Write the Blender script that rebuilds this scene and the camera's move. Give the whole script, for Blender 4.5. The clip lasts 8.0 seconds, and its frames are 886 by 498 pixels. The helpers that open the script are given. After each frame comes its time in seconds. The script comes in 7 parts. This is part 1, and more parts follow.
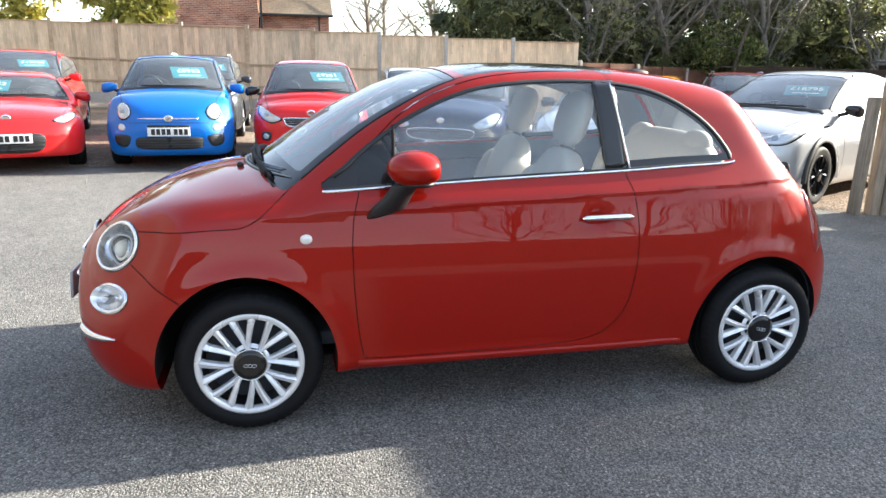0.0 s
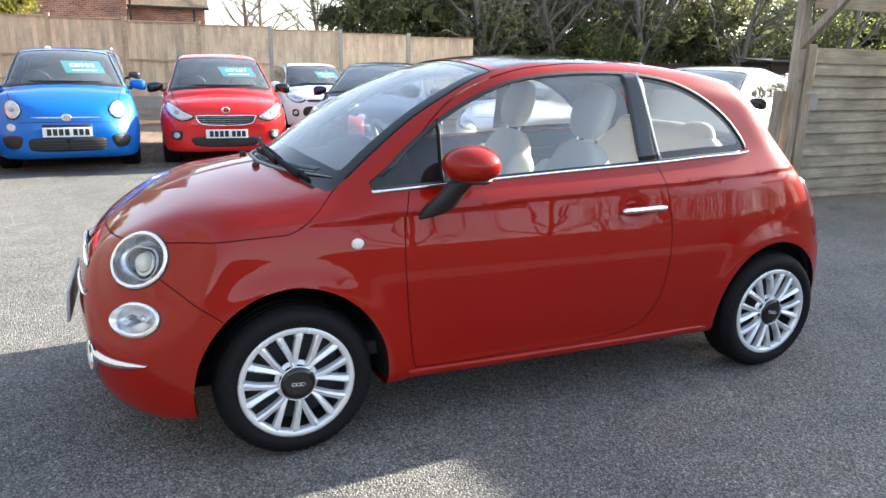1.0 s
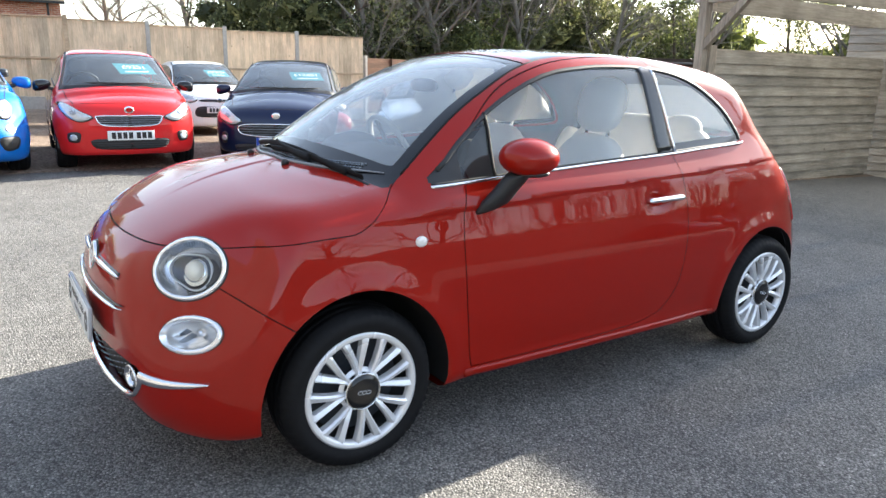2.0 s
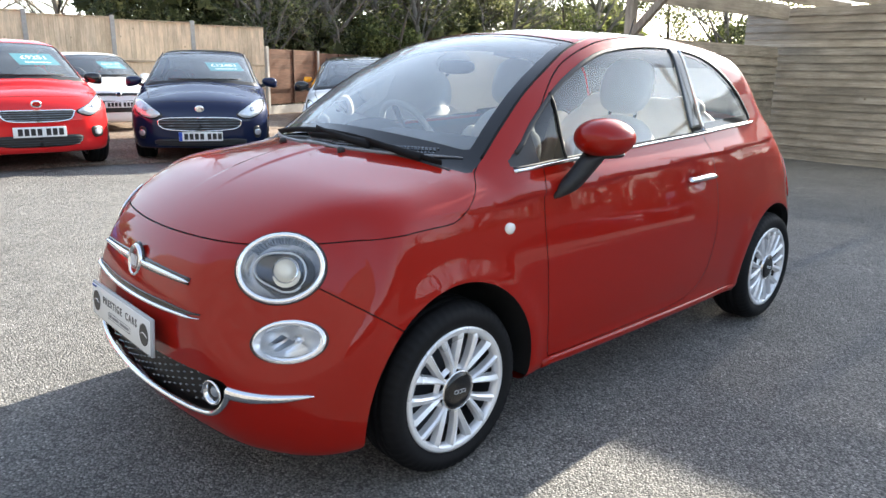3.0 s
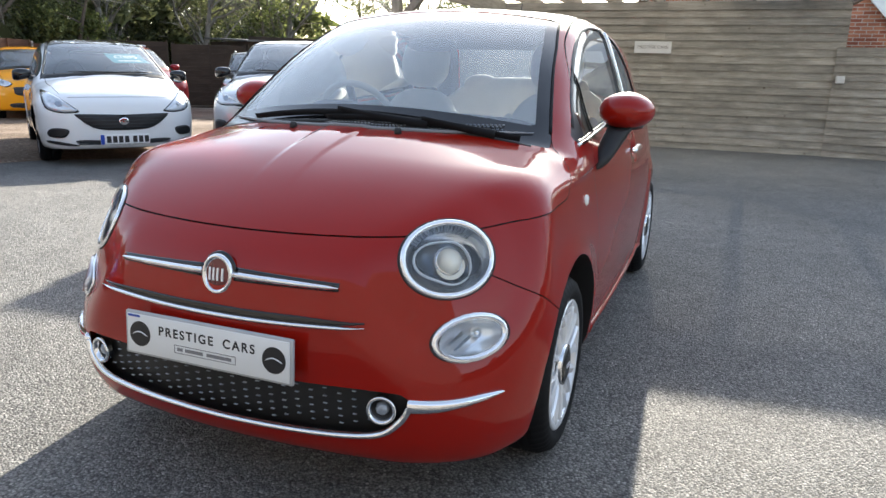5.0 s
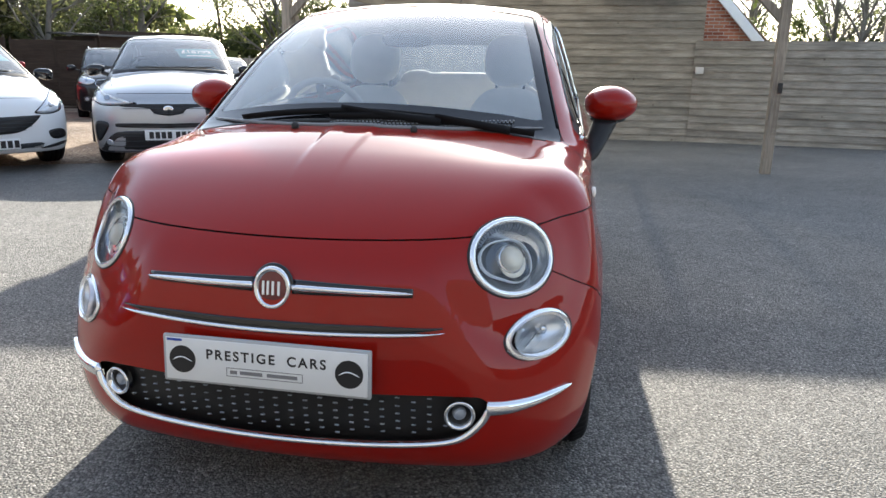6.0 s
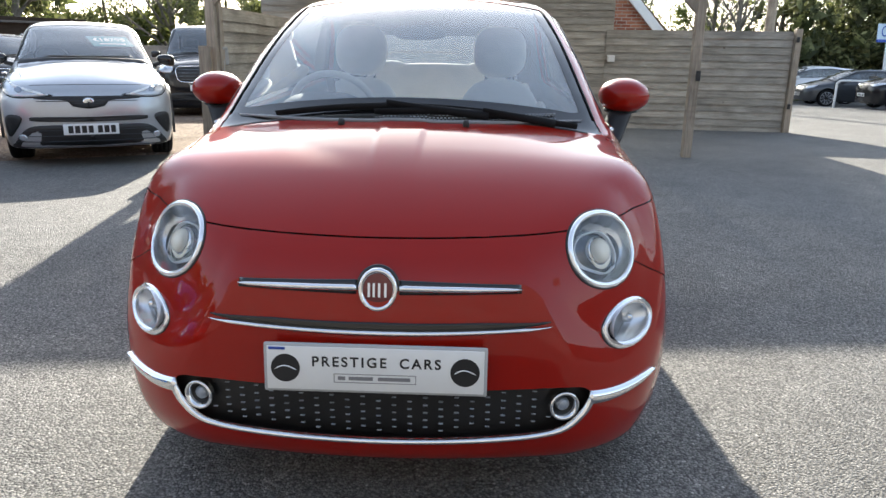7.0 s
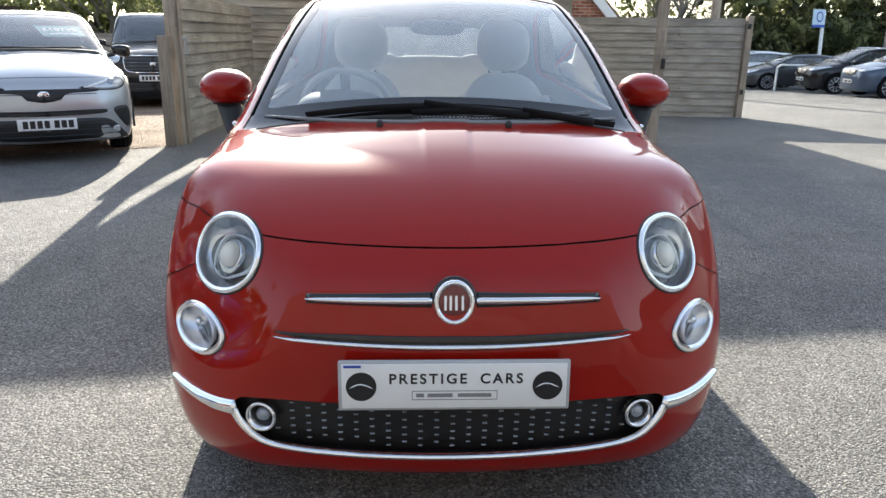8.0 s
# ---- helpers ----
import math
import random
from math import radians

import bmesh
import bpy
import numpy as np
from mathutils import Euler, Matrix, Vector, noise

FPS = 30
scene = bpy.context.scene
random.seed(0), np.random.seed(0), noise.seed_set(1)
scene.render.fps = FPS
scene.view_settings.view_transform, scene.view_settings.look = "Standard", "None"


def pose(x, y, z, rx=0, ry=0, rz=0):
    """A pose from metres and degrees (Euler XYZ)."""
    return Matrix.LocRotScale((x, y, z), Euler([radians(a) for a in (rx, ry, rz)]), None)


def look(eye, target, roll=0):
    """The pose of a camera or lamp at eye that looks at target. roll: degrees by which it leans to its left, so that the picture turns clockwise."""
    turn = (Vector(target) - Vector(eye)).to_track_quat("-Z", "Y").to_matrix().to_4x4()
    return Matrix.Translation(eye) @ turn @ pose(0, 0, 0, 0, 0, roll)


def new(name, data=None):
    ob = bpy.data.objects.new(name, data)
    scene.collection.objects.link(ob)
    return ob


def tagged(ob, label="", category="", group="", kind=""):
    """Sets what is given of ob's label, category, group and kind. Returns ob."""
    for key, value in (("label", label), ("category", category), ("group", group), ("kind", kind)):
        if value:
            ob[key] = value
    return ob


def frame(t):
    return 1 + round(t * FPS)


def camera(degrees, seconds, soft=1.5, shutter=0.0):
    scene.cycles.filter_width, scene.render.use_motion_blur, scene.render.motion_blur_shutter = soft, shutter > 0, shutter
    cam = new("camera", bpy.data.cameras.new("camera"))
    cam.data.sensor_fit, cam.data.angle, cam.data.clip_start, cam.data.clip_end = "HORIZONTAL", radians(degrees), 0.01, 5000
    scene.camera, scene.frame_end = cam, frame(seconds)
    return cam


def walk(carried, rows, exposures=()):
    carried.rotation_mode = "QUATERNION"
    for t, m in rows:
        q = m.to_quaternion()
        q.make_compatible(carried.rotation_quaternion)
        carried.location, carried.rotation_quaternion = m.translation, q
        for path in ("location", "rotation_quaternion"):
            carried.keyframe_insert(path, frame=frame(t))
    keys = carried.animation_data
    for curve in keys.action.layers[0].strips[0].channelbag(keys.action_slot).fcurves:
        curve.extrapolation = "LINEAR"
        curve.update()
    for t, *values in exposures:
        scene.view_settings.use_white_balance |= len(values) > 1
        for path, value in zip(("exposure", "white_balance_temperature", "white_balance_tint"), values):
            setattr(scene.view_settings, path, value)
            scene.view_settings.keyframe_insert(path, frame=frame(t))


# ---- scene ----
cam = camera(64.1, 8.0)
PATH = [
    (0, (0.171, -3.512, 1.447), (0.597, -1.62, 0.956), 1.0),
    (0.5, (-0.148, -3.389, 1.423), (0.44, -1.541, 0.932), 1.1),
    (1, (-0.439, -3.184, 1.416), (0.312, -1.398, 0.922), 1.1),
    (1.5, (-0.748, -3.006, 1.396), (0.145, -1.287, 0.898), 1.1),
    (1.7, (-0.864, -2.937, 1.387), (0.108, -1.261, 0.894), 1.3),
    (2.8, (-1.363, -2.411, 1.317), (-0.111, -0.931, 0.828), 0.9),
    (3, (-1.466, -2.308, 1.309), (-0.156, -0.881, 0.811), 1.0),
    (3.5, (-1.692, -2.071, 1.285), (-0.262, -0.763, 0.791), 1.0),
    (4, (-1.854, -1.767, 1.256), (-0.282, -0.636, 0.759), 1.0),
    (4.5, (-1.989, -1.494, 1.238), (-0.304, -0.541, 0.737), 1.0),
    (5, (-2.134, -1.211, 1.231), (-0.338, -0.489, 0.726), 1.3),
    (5.2, (-2.179, -1.113, 1.224), (-0.356, -0.461, 0.725), 1.1),
    (6.3, (-2.28, -0.552, 1.236), (-0.364, -0.306, 0.719), 0.9),
    (6.5, (-2.305, -0.438, 1.243), (-0.381, -0.262, 0.727), 0.9),
    (7, (-2.309, -0.219, 1.245), (-0.385, -0.143, 0.702), 0.9),
    (7.5, (-2.256, -0.033, 1.268), (-0.341, -0.071, 0.693), 0.9),
    (8, (-2.24, 0.086, 1.279), (-0.327, 0.014, 0.702), 0.7),
]
walk(cam, [(t, look(eye, target, roll)) for t, eye, target, roll in PATH],
     [(0, 2.06, 6500, 8), (1.5, 2.10, 6500, 8), (3.5, 1.98, 6500, 8), (6.5, 1.70, 6450, 8), (8, 1.70, 6450, 8)])

# ---- light ----
SUN_EL, SUN_AZ = 22.2, 81.8      # degrees above the horizon; clockwise from +y
world = bpy.data.worlds.new("sky")
scene.world = world
world.use_nodes = True
wn = world.node_tree
sky = wn.nodes.new("ShaderNodeTexSky")
sky.sky_type, sky.sun_disc = "NISHITA", False
sky.sun_elevation, sky.sun_rotation = radians(SUN_EL), radians(SUN_AZ)
sky.air_density, sky.dust_density, sky.ozone_density = 1.0, 1.0, 1.5
haze = wn.nodes.new("ShaderNodeHueSaturation")
haze.inputs["Saturation"].default_value, haze.inputs["Value"].default_value = 0.68, 1.35
wn.links.new(sky.outputs[0], haze.inputs["Color"])
wn.links.new(haze.outputs[0], wn.nodes["Background"].inputs[0])
wn.nodes["Background"].inputs[1].default_value = 0.11
sun = new("sun", bpy.data.lights.new("sun", "SUN"))
sun.data.energy, sun.data.angle, sun.data.color = 5.0, radians(0.6), (1.0, 0.92, 0.79)
_s = Vector((math.sin(radians(SUN_AZ)) * math.cos(radians(SUN_EL)), math.cos(radians(SUN_AZ)) * math.cos(radians(SUN_EL)), math.sin(radians(SUN_EL))))
sun.matrix_world = look(_s * 60, (0, 0, 0))


# ---- materials ----
def srgb(r, g, b):
    return tuple((c / 255 / 12.92 if c / 255 < 0.04045 else ((c / 255 + 0.055) / 1.055) ** 2.4) for c in (r, g, b)) + (1.0,)


class Mat:
    """A small helper to write node materials."""

    def __init__(self, name, base=(0.5, 0.5, 0.5, 1), rough=0.5, metal=0.0, coat=0.0, coat_rough=0.03, spec=0.5):
        self.m = bpy.data.materials.new(name)
        self.m.use_nodes = True
        self.t = self.m.node_tree
        self.p = self.t.nodes["Principled BSDF"]
        self.set("Base Color", base)
        self.set("Roughness", rough)
        self.set("Metallic", metal)
        self.set("Coat Weight", coat)
        self.set("Coat Roughness", coat_rough)
        self.set("Specular IOR Level", spec)

    def set(self, key, value):
        self.p.inputs[key].default_value = value

    def node(self, kind, **inputs):
        n = self.t.nodes.new(kind)
        for key, value in inputs.items():
            key = key.replace("_", " ")
            if isinstance(value, bpy.types.NodeSocket):
                self.t.links.new(value, n.inputs[key])
            else:
                n.inputs[key].default_value = value
        return n

    def link(self, out, key):
        self.t.links.new(out, self.p.inputs[key])

    def coords(self, kind="Object", scale=(1, 1, 1)):
        c = self.node("ShaderNodeTexCoord")
        mp = self.node("ShaderNodeMapping", Vector=c.outputs[kind])
        mp.inputs["Scale"].default_value = scale
        return mp.outputs[0]

    def noise(self, vec, scale, detail=4.0, rough=0.55):
        return self.node("ShaderNodeTexNoise", Vector=vec, Scale=scale, Detail=detail, Roughness=rough).outputs["Fac"]

    def ramp(self, fac, stops):
        r = self.node("ShaderNodeValToRGB", Fac=fac)
        el = r.color_ramp.elements
        while len(el) < len(stops):
            el.new(0.5)
        for e, (pos, col) in zip(el, stops):
            e.position = pos
            e.color = col if len(col) == 4 else (*col, 1)
        return r.outputs[0]

    def mix(self, fac, a, b, mode="MIX"):
        n = self.t.nodes.new("ShaderNodeMix")
        n.data_type, n.blend_type = "RGBA", mode
        for key, value in ((0, fac), (6, a), (7, b)):
            if isinstance(value, bpy.types.NodeSocket):
                self.t.links.new(value, n.inputs[key])
            else:
                n.inputs[key].default_value = value
        return n.outputs[2]

    def bump(self, height, strength=0.3, distance=0.01):
        b = self.node("ShaderNodeBump", Height=height, Strength=strength, Distance=distance)
        self.link(b.outputs[0], "Normal")


def paint(name, base, flake=0.0, rough=0.38, coat=1.0, metal=0.0):
    """Car paint under a clear coat, with a little dust that dulls it."""
    m = Mat(name, base, rough, metal, coat, 0.03, 0.04)
    m.set("Coat IOR", 1.43)
    v = m.coords()
    dust = m.noise(v, 2.3, 6)
    m.link(m.ramp(dust, [(0.35, (0.005,) * 3), (0.75, (0.03,) * 3)]), "Coat Roughness")
    col = m.ramp(m.noise(v, 900, 1), [(0.3, tuple(c * (1 - flake) for c in base[:3])), (0.7, tuple(min(1, c * (1 + flake)) for c in base[:3]))])
    m.link(col, "Base Color")
    return m.m


def plain(name, base, rough=0.5, metal=0.0, grain=0.12, scale=40.0, bump=0.05, coat=0.0, spec=0.5):
    """A plain surface with fine grain and slight uneven tone."""
    m = Mat(name, base, rough, metal, coat, 0.05, spec)
    v = m.coords()
    n1, n2 = m.noise(v, scale, 5), m.noise(v, scale / 18, 3)
    f = m.mix(0.5, n1, n2)
    m.link(m.ramp(f, [(0.3, tuple(c * (1 - grain) for c in base[:3])), (0.7, tuple(min(1, c * (1 + grain)) for c in base[:3]))]), "Base Color")
    m.link(m.ramp(n2, [(0.3, (max(0, rough - 0.06),) * 3), (0.7, (min(1, rough + 0.08),) * 3)]), "Roughness")
    if bump:
        m.bump(n1, bump, 0.004)
    return m.m


def glass(name, tint=(0.8, 0.86, 0.86, 1), gloss=1.0, dirt_or_veil=0.03, ior=1.85):
    """Thin window glass: clear sheet, mirror-like by Fresnel, a painted bluish veil for sky haze and glare, a trace of
    dust.
    """
    m = bpy.data.materials.new(name)
    m.use_nodes = True
    t = m.node_tree
    t.nodes.clear()
    out = t.nodes.new("ShaderNodeOutputMaterial")
    tr = t.nodes.new("ShaderNodeBsdfTransparent")
    tr.inputs[0].default_value = tint
    gl = t.nodes.new("ShaderNodeBsdfGlossy")
    gl.inputs["Roughness"].default_value = 0.01
    gl.inputs["Color"].default_value = (gloss, gloss, gloss, 1)
    fr = t.nodes.new("ShaderNodeFresnel")
    fr.inputs["IOR"].default_value = ior
    mx = t.nodes.new("ShaderNodeMixShader")
    t.links.new(fr.outputs[0], mx.inputs[0])
    t.links.new(tr.outputs[0], mx.inputs[1])
    t.links.new(gl.outputs[0], mx.inputs[2])
    # bluish diffuse film stands in for sky reflection and glare on the pane
    df = t.nodes.new("ShaderNodeBsdfDiffuse")
    df.inputs[0].default_value = (0.68, 0.75, 0.80, 1)
    nz = t.nodes.new("ShaderNodeTexNoise")
    nz.inputs["Scale"].default_value = 3.0
    nz.inputs["Detail"].default_value = 6.0
    tc = t.nodes.new("ShaderNodeTexCoord")
    t.links.new(tc.outputs["Object"], nz.inputs["Vector"])
    mt = t.nodes.new("ShaderNodeMath")
    mt.operation = "MULTIPLY"
    mt.inputs[1].default_value = dirt_or_veil * 2
    t.links.new(nz.outputs["Fac"], mt.inputs[0])
    m2 = t.nodes.new("ShaderNodeMixShader")
    t.links.new(mt.outputs[0], m2.inputs[0])
    t.links.new(mx.outputs[0], m2.inputs[1])
    t.links.new(df.outputs[0], m2.inputs[2])
    t.links.new(m2.outputs[0], out.inputs[0])
    return m


def tarmac_material():
    m = Mat("tarmac", (0.1, 0.1, 0.1, 1), 0.85, spec=0.35)
    v = m.coords()
    stone = m.node("ShaderNodeTexVoronoi", Vector=v, Scale=120.0)
    tone = m.ramp(stone.outputs["Color"], [(0.0, (0.11, 0.108, 0.104)), (0.5, (0.22, 0.215, 0.205)), (0.85, (0.35, 0.34, 0.318)), (1.0, (0.60, 0.575, 0.535))])
    pits = m.ramp(stone.outputs["Distance"], [(0.0, (1.0,) * 3), (0.45, (0.82,) * 3), (0.8, (0.36,) * 3)])
    col = m.mix(1.0, tone, pits, "MULTIPLY")
    wide = m.ramp(m.noise(v, 0.7, 6, 0.6), [(0.3, (0.8,) * 3), (0.55, (1.0,) * 3), (0.75, (1.2, 1.19, 1.17))])
    col = m.mix(1.0, col, wide, "MULTIPLY")
    oil = m.ramp(m.noise(v, 5.0, 3), [(0.3, (0.88,) * 3), (0.6, (1.04,) * 3)])
    col = m.mix(1.0, col, oil, "MULTIPLY")
    m.link(col, "Base Color")
    h = m.mix(0.5, m.ramp(stone.outputs["Distance"], [(0, (1,) * 3), (0.7, (0,) * 3)]), m.noise(v, 160, 3))
    m.bump(h, 1.0, 0.011)
    return m.m


def gravel_material():
    m = Mat("gravel", (0.3, 0.25, 0.2, 1), 0.9, spec=0.2)
    v = m.coords()
    st = m.node("ShaderNodeTexVoronoi", Vector=v, Scale=42.0)
    tone = m.ramp(st.outputs["Color"], [(0.0, (0.10, 0.078, 0.062)), (0.4, (0.27, 0.205, 0.16)), (0.75, (0.38, 0.30, 0.24)), (1.0, (0.58, 0.53, 0.48))])
    dirt_or_veil = m.ramp(m.noise(v, 0.6, 5), [(0.35, (0.55, 0.5, 0.45)), (0.65, (1.0, 0.98, 0.95))])
    m.link(m.mix(1.0, tone, dirt_or_veil, "MULTIPLY"), "Base Color")
    m.bump(m.ramp(st.outputs["Distance"], [(0, (1,) * 3), (0.6, (0,) * 3)]), 1.0, 0.02)
    return m.m


def wood_material(name, base, dark, grain_axis="X", weather=0.4, vary=1.0):
    """Weathered timber: long grain, knots, greenish and grey stains, and a tone of its own for every board."""
    m = Mat(name, base, 0.8, spec=0.25)
    sc = {"X": (0.9, 14, 14), "Z": (14, 14, 0.9)}[grain_axis]
    info = m.node("ShaderNodeObjectInfo")
    geo = m.node("ShaderNodeNewGeometry")
    rnd = m.node("ShaderNodeMath")
    m.t.links.new(info.outputs["Random"], rnd.inputs[0])
    m.t.links.new(geo.outputs["Random Per Island"], rnd.inputs[1])
    c = m.node("ShaderNodeTexCoord")
    sh = m.node("ShaderNodeVectorMath")
    sc10 = m.node("ShaderNodeMath")
    sc10.operation = "MULTIPLY"
    m.t.links.new(rnd.outputs[0], sc10.inputs[0])
    sc10.inputs[1].default_value = 37.0
    m.t.links.new(c.outputs["Object"], sh.inputs[0])
    m.t.links.new(sc10.outputs[0], sh.inputs[1])
    mp = m.node("ShaderNodeMapping", Vector=sh.outputs[0])
    mp.inputs["Scale"].default_value = sc
    g1 = m.noise(mp.outputs[0], 3.0, 8, 0.65)
    big = m.noise(sh.outputs[0], 1.6, 5)
    col = m.ramp(g1, [(0.25, dark), (0.5, tuple((a + b) / 2 for a, b in zip(base[:3], dark[:3]))), (0.75, base[:3])])
    st = m.ramp(big, [(0.35, (1 - weather,) * 3), (0.6, (1.0,) * 3), (0.8, (1.0 + 0.25 * weather,) * 3)])
    col = m.mix(1.0, col, st, "MULTIPLY")
    tone = m.ramp(rnd.outputs[0], [(0.0, tuple(1 - c * vary for c in (0.14, 0.13, 0.13))), (0.35, (1.0, 0.99, 0.98)), (0.7, tuple(1 - c * vary for c in (0.08, 0.09, 0.11))), (1.0, (1.07, 1.05, 1.02))])
    fib = m.node("ShaderNodeMapping", Vector=sh.outputs[0])
    fib.inputs["Scale"].default_value = {"X": (2.5, 60, 60), "Z": (60, 60, 2.5)}[grain_axis]
    fine = m.ramp(m.noise(fib.outputs[0], 3.0, 4, 0.6), [(0.3, (0.80, 0.79, 0.78)), (0.6, (1.06,) * 3)])
    col = m.mix(1.0, col, fine, "MULTIPLY")
    knot = m.node("ShaderNodeTexVoronoi", Vector=sh.outputs[0], Scale=2.6)
    col = m.mix(1.0, col, m.ramp(knot.outputs["Distance"], [(0.0, (0.35, 0.3, 0.26)), (0.035, (0.6, 0.56, 0.52)), (0.07, (1.0,) * 3)]), "MULTIPLY")
    m.link(m.mix(1.0, col, tone, "MULTIPLY"), "Base Color")
    m.bump(g1, 0.35, 0.006)
    return m.m


def foliage(name, a, b, trans=0.25):
    m = Mat(name, a, 0.45, spec=0.4)
    geo = m.node("ShaderNodeNewGeometry")
    v = m.coords()
    r = m.ramp(geo.outputs["Random Per Island"], [(0.0, tuple(c * 0.55 for c in a[:3])), (0.5, a[:3]), (1.0, b[:3])])
    w = m.ramp(m.noise(v, 0.45, 3), [(0.3, (0.6, 0.65, 0.6)), (0.7, (1.2, 1.15, 1.0))])
    m.link(m.mix(1.0, r, w, "MULTIPLY"), "Base Color")
    m.set("Subsurface Weight", 0.0)
    m.set("Transmission Weight", 0.0)
    out = m.t.nodes["Material Output"]
    tl = m.node("ShaderNodeBsdfTranslucent")
    m.t.links.new(m.p.inputs["Base Color"].links[0].from_socket, tl.inputs[0])
    mx = m.node("ShaderNodeMixShader")
    mx.inputs[0].default_value = trans
    m.t.links.new(m.p.outputs[0], mx.inputs[1])
    m.t.links.new(tl.outputs[0], mx.inputs[2])
    m.t.links.new(mx.outputs[0], out.inputs[0])
    return m.m


TARMAC, GRAVEL = tarmac_material(), gravel_material()
RED = paint("red_paint", (0.275, 0.0070, 0.0024, 1), coat=0.85)
CHROME = Mat("chrome", (0.82, 0.83, 0.85, 1), 0.06, 1.0).m
ALLOY = plain("alloy", (0.74, 0.75, 0.77, 1), 0.28, 0.45, 0.05, 30, 0.02)
BLACK = plain("black_plastic", (0.012, 0.012, 0.013, 1), 0.5, 0, 0.2, 120, 0.1)
GLOSSBLACK = Mat("gloss_black", (0.008, 0.008, 0.009, 1), 0.08, 0, 0.3, spec=0.4).m
BARREL = plain("wheel_barrel", (0.045, 0.047, 0.05, 1), 0.45, 0.5, 0.1, 40, 0)
TYRE = plain("tyre_rubber", (0.005, 0.005, 0.006, 1), 0.7, 0, 0.3, 60, 0.12, 0.0, 0.22)
SEAM = Mat("seam_dark", (0.01, 0.005, 0.005, 1), 0.8).m
# window and screen panes carry a painted haze, strongest on the windscreen
GLASS = glass("window_glass", (0.95, 0.98, 1.0, 1), dirt_or_veil=0.11, ior=1.65)
SCREEN = glass("windscreen_glass", (0.82, 0.90, 0.95, 1), 1.0, 0.18, 2.2)
GLASSDARK = glass("tinted_glass", (0.3, 0.35, 0.38, 1), 1.0, 0.06)
PARKGLASS = glass("veiled_screen_glass", (0.66, 0.76, 0.80, 1), 1.0, 0.07, 1.8)
QUARTER = glass("quarterlight_glass", (0.16, 0.18, 0.20, 1), 1.0, 0.012, 1.5)
LENS = glass("lamp_lens", (0.96, 0.98, 1.0, 1), 1.0, 0.004, 1.42)
IVORY = plain("ivory_upholstery", (0.84, 0.79, 0.69, 1), 0.7, 0, 0.08, 300, 0.1)
DARKTRIM = plain("dark_trim", (0.035, 0.04, 0.05, 1), 0.7, 0, 0.15, 200, 0.1)
WHITEPLATE = plain("plate_white", (0.75, 0.76, 0.76, 1), 0.35, 0, 0.03, 20, 0)
INK = Mat("ink_black", (0.012, 0.012, 0.014, 1), 0.4).m
OAK = wood_material("grey_timber", (0.47, 0.43, 0.375, 1), (0.25, 0.225, 0.19), "X", 0.35, vary=1.5)
POSTWOOD = wood_material("post_timber", (0.44, 0.375, 0.3, 1), (0.2, 0.165, 0.13), "Z", 0.3)
FENCE = wood_material("tan_timber", (0.88, 0.71, 0.52, 1), (0.58, 0.44, 0.30), "Z", 0.25, vary=2.0)
FENCERAIL = wood_material("rail_timber", (0.66, 0.51, 0.36, 1), (0.38, 0.28, 0.19), "X", 0.35)
CONCRETE = plain("concrete", (0.36, 0.34, 0.31, 1), 0.9, 0, 0.25, 18, 0.3)


# ---- mesh helpers ----
def mesh_ob(name, verts, faces, material, parent=None, label="", smooth=True):
    me = bpy.data.meshes.new(name)
    me.from_pydata([tuple(v) for v in verts], [], [tuple(int(i) for i in f) for f in faces])
    me.validate()
    if smooth:
        me.polygons.foreach_set("use_smooth", [True] * len(me.polygons))
    me.materials.append(material)
    ob = new(name, me)
    if parent:
        ob.parent = parent
    if label:
        ob["label"] = label
    return ob


def part(name, bm, material, parent=None, label="", smooth=True, angle=None):
    me = bpy.data.meshes.new(name)
    bmesh.ops.recalc_face_normals(bm, faces=bm.faces)
    bm.to_mesh(me)
    bm.free()
    if smooth:
        me.polygons.foreach_set("use_smooth", [True] * len(me.polygons))
        if angle:
            me.set_sharp_from_angle(angle=radians(angle))
    me.materials.append(material)
    ob = new(name, me)
    if parent:
        ob.parent = parent
    if label:
        ob["label"] = label
    return ob


def box(bm, size, at, rot=None, bevel=0.0):
    """A bevelled box of that size, centred at a place."""
    m = Matrix.Translation(at) @ (rot or Matrix()) @ Matrix.Diagonal((*size, 1))
    made = bmesh.ops.create_cube(bm, size=1.0, matrix=m)["verts"]
    if bevel:
        edges = list({e for v in made for e in v.link_edges})
        bmesh.ops.bevel(bm, geom=edges, offset=bevel, segments=2, profile=0.5, affect="EDGES")
    return bm


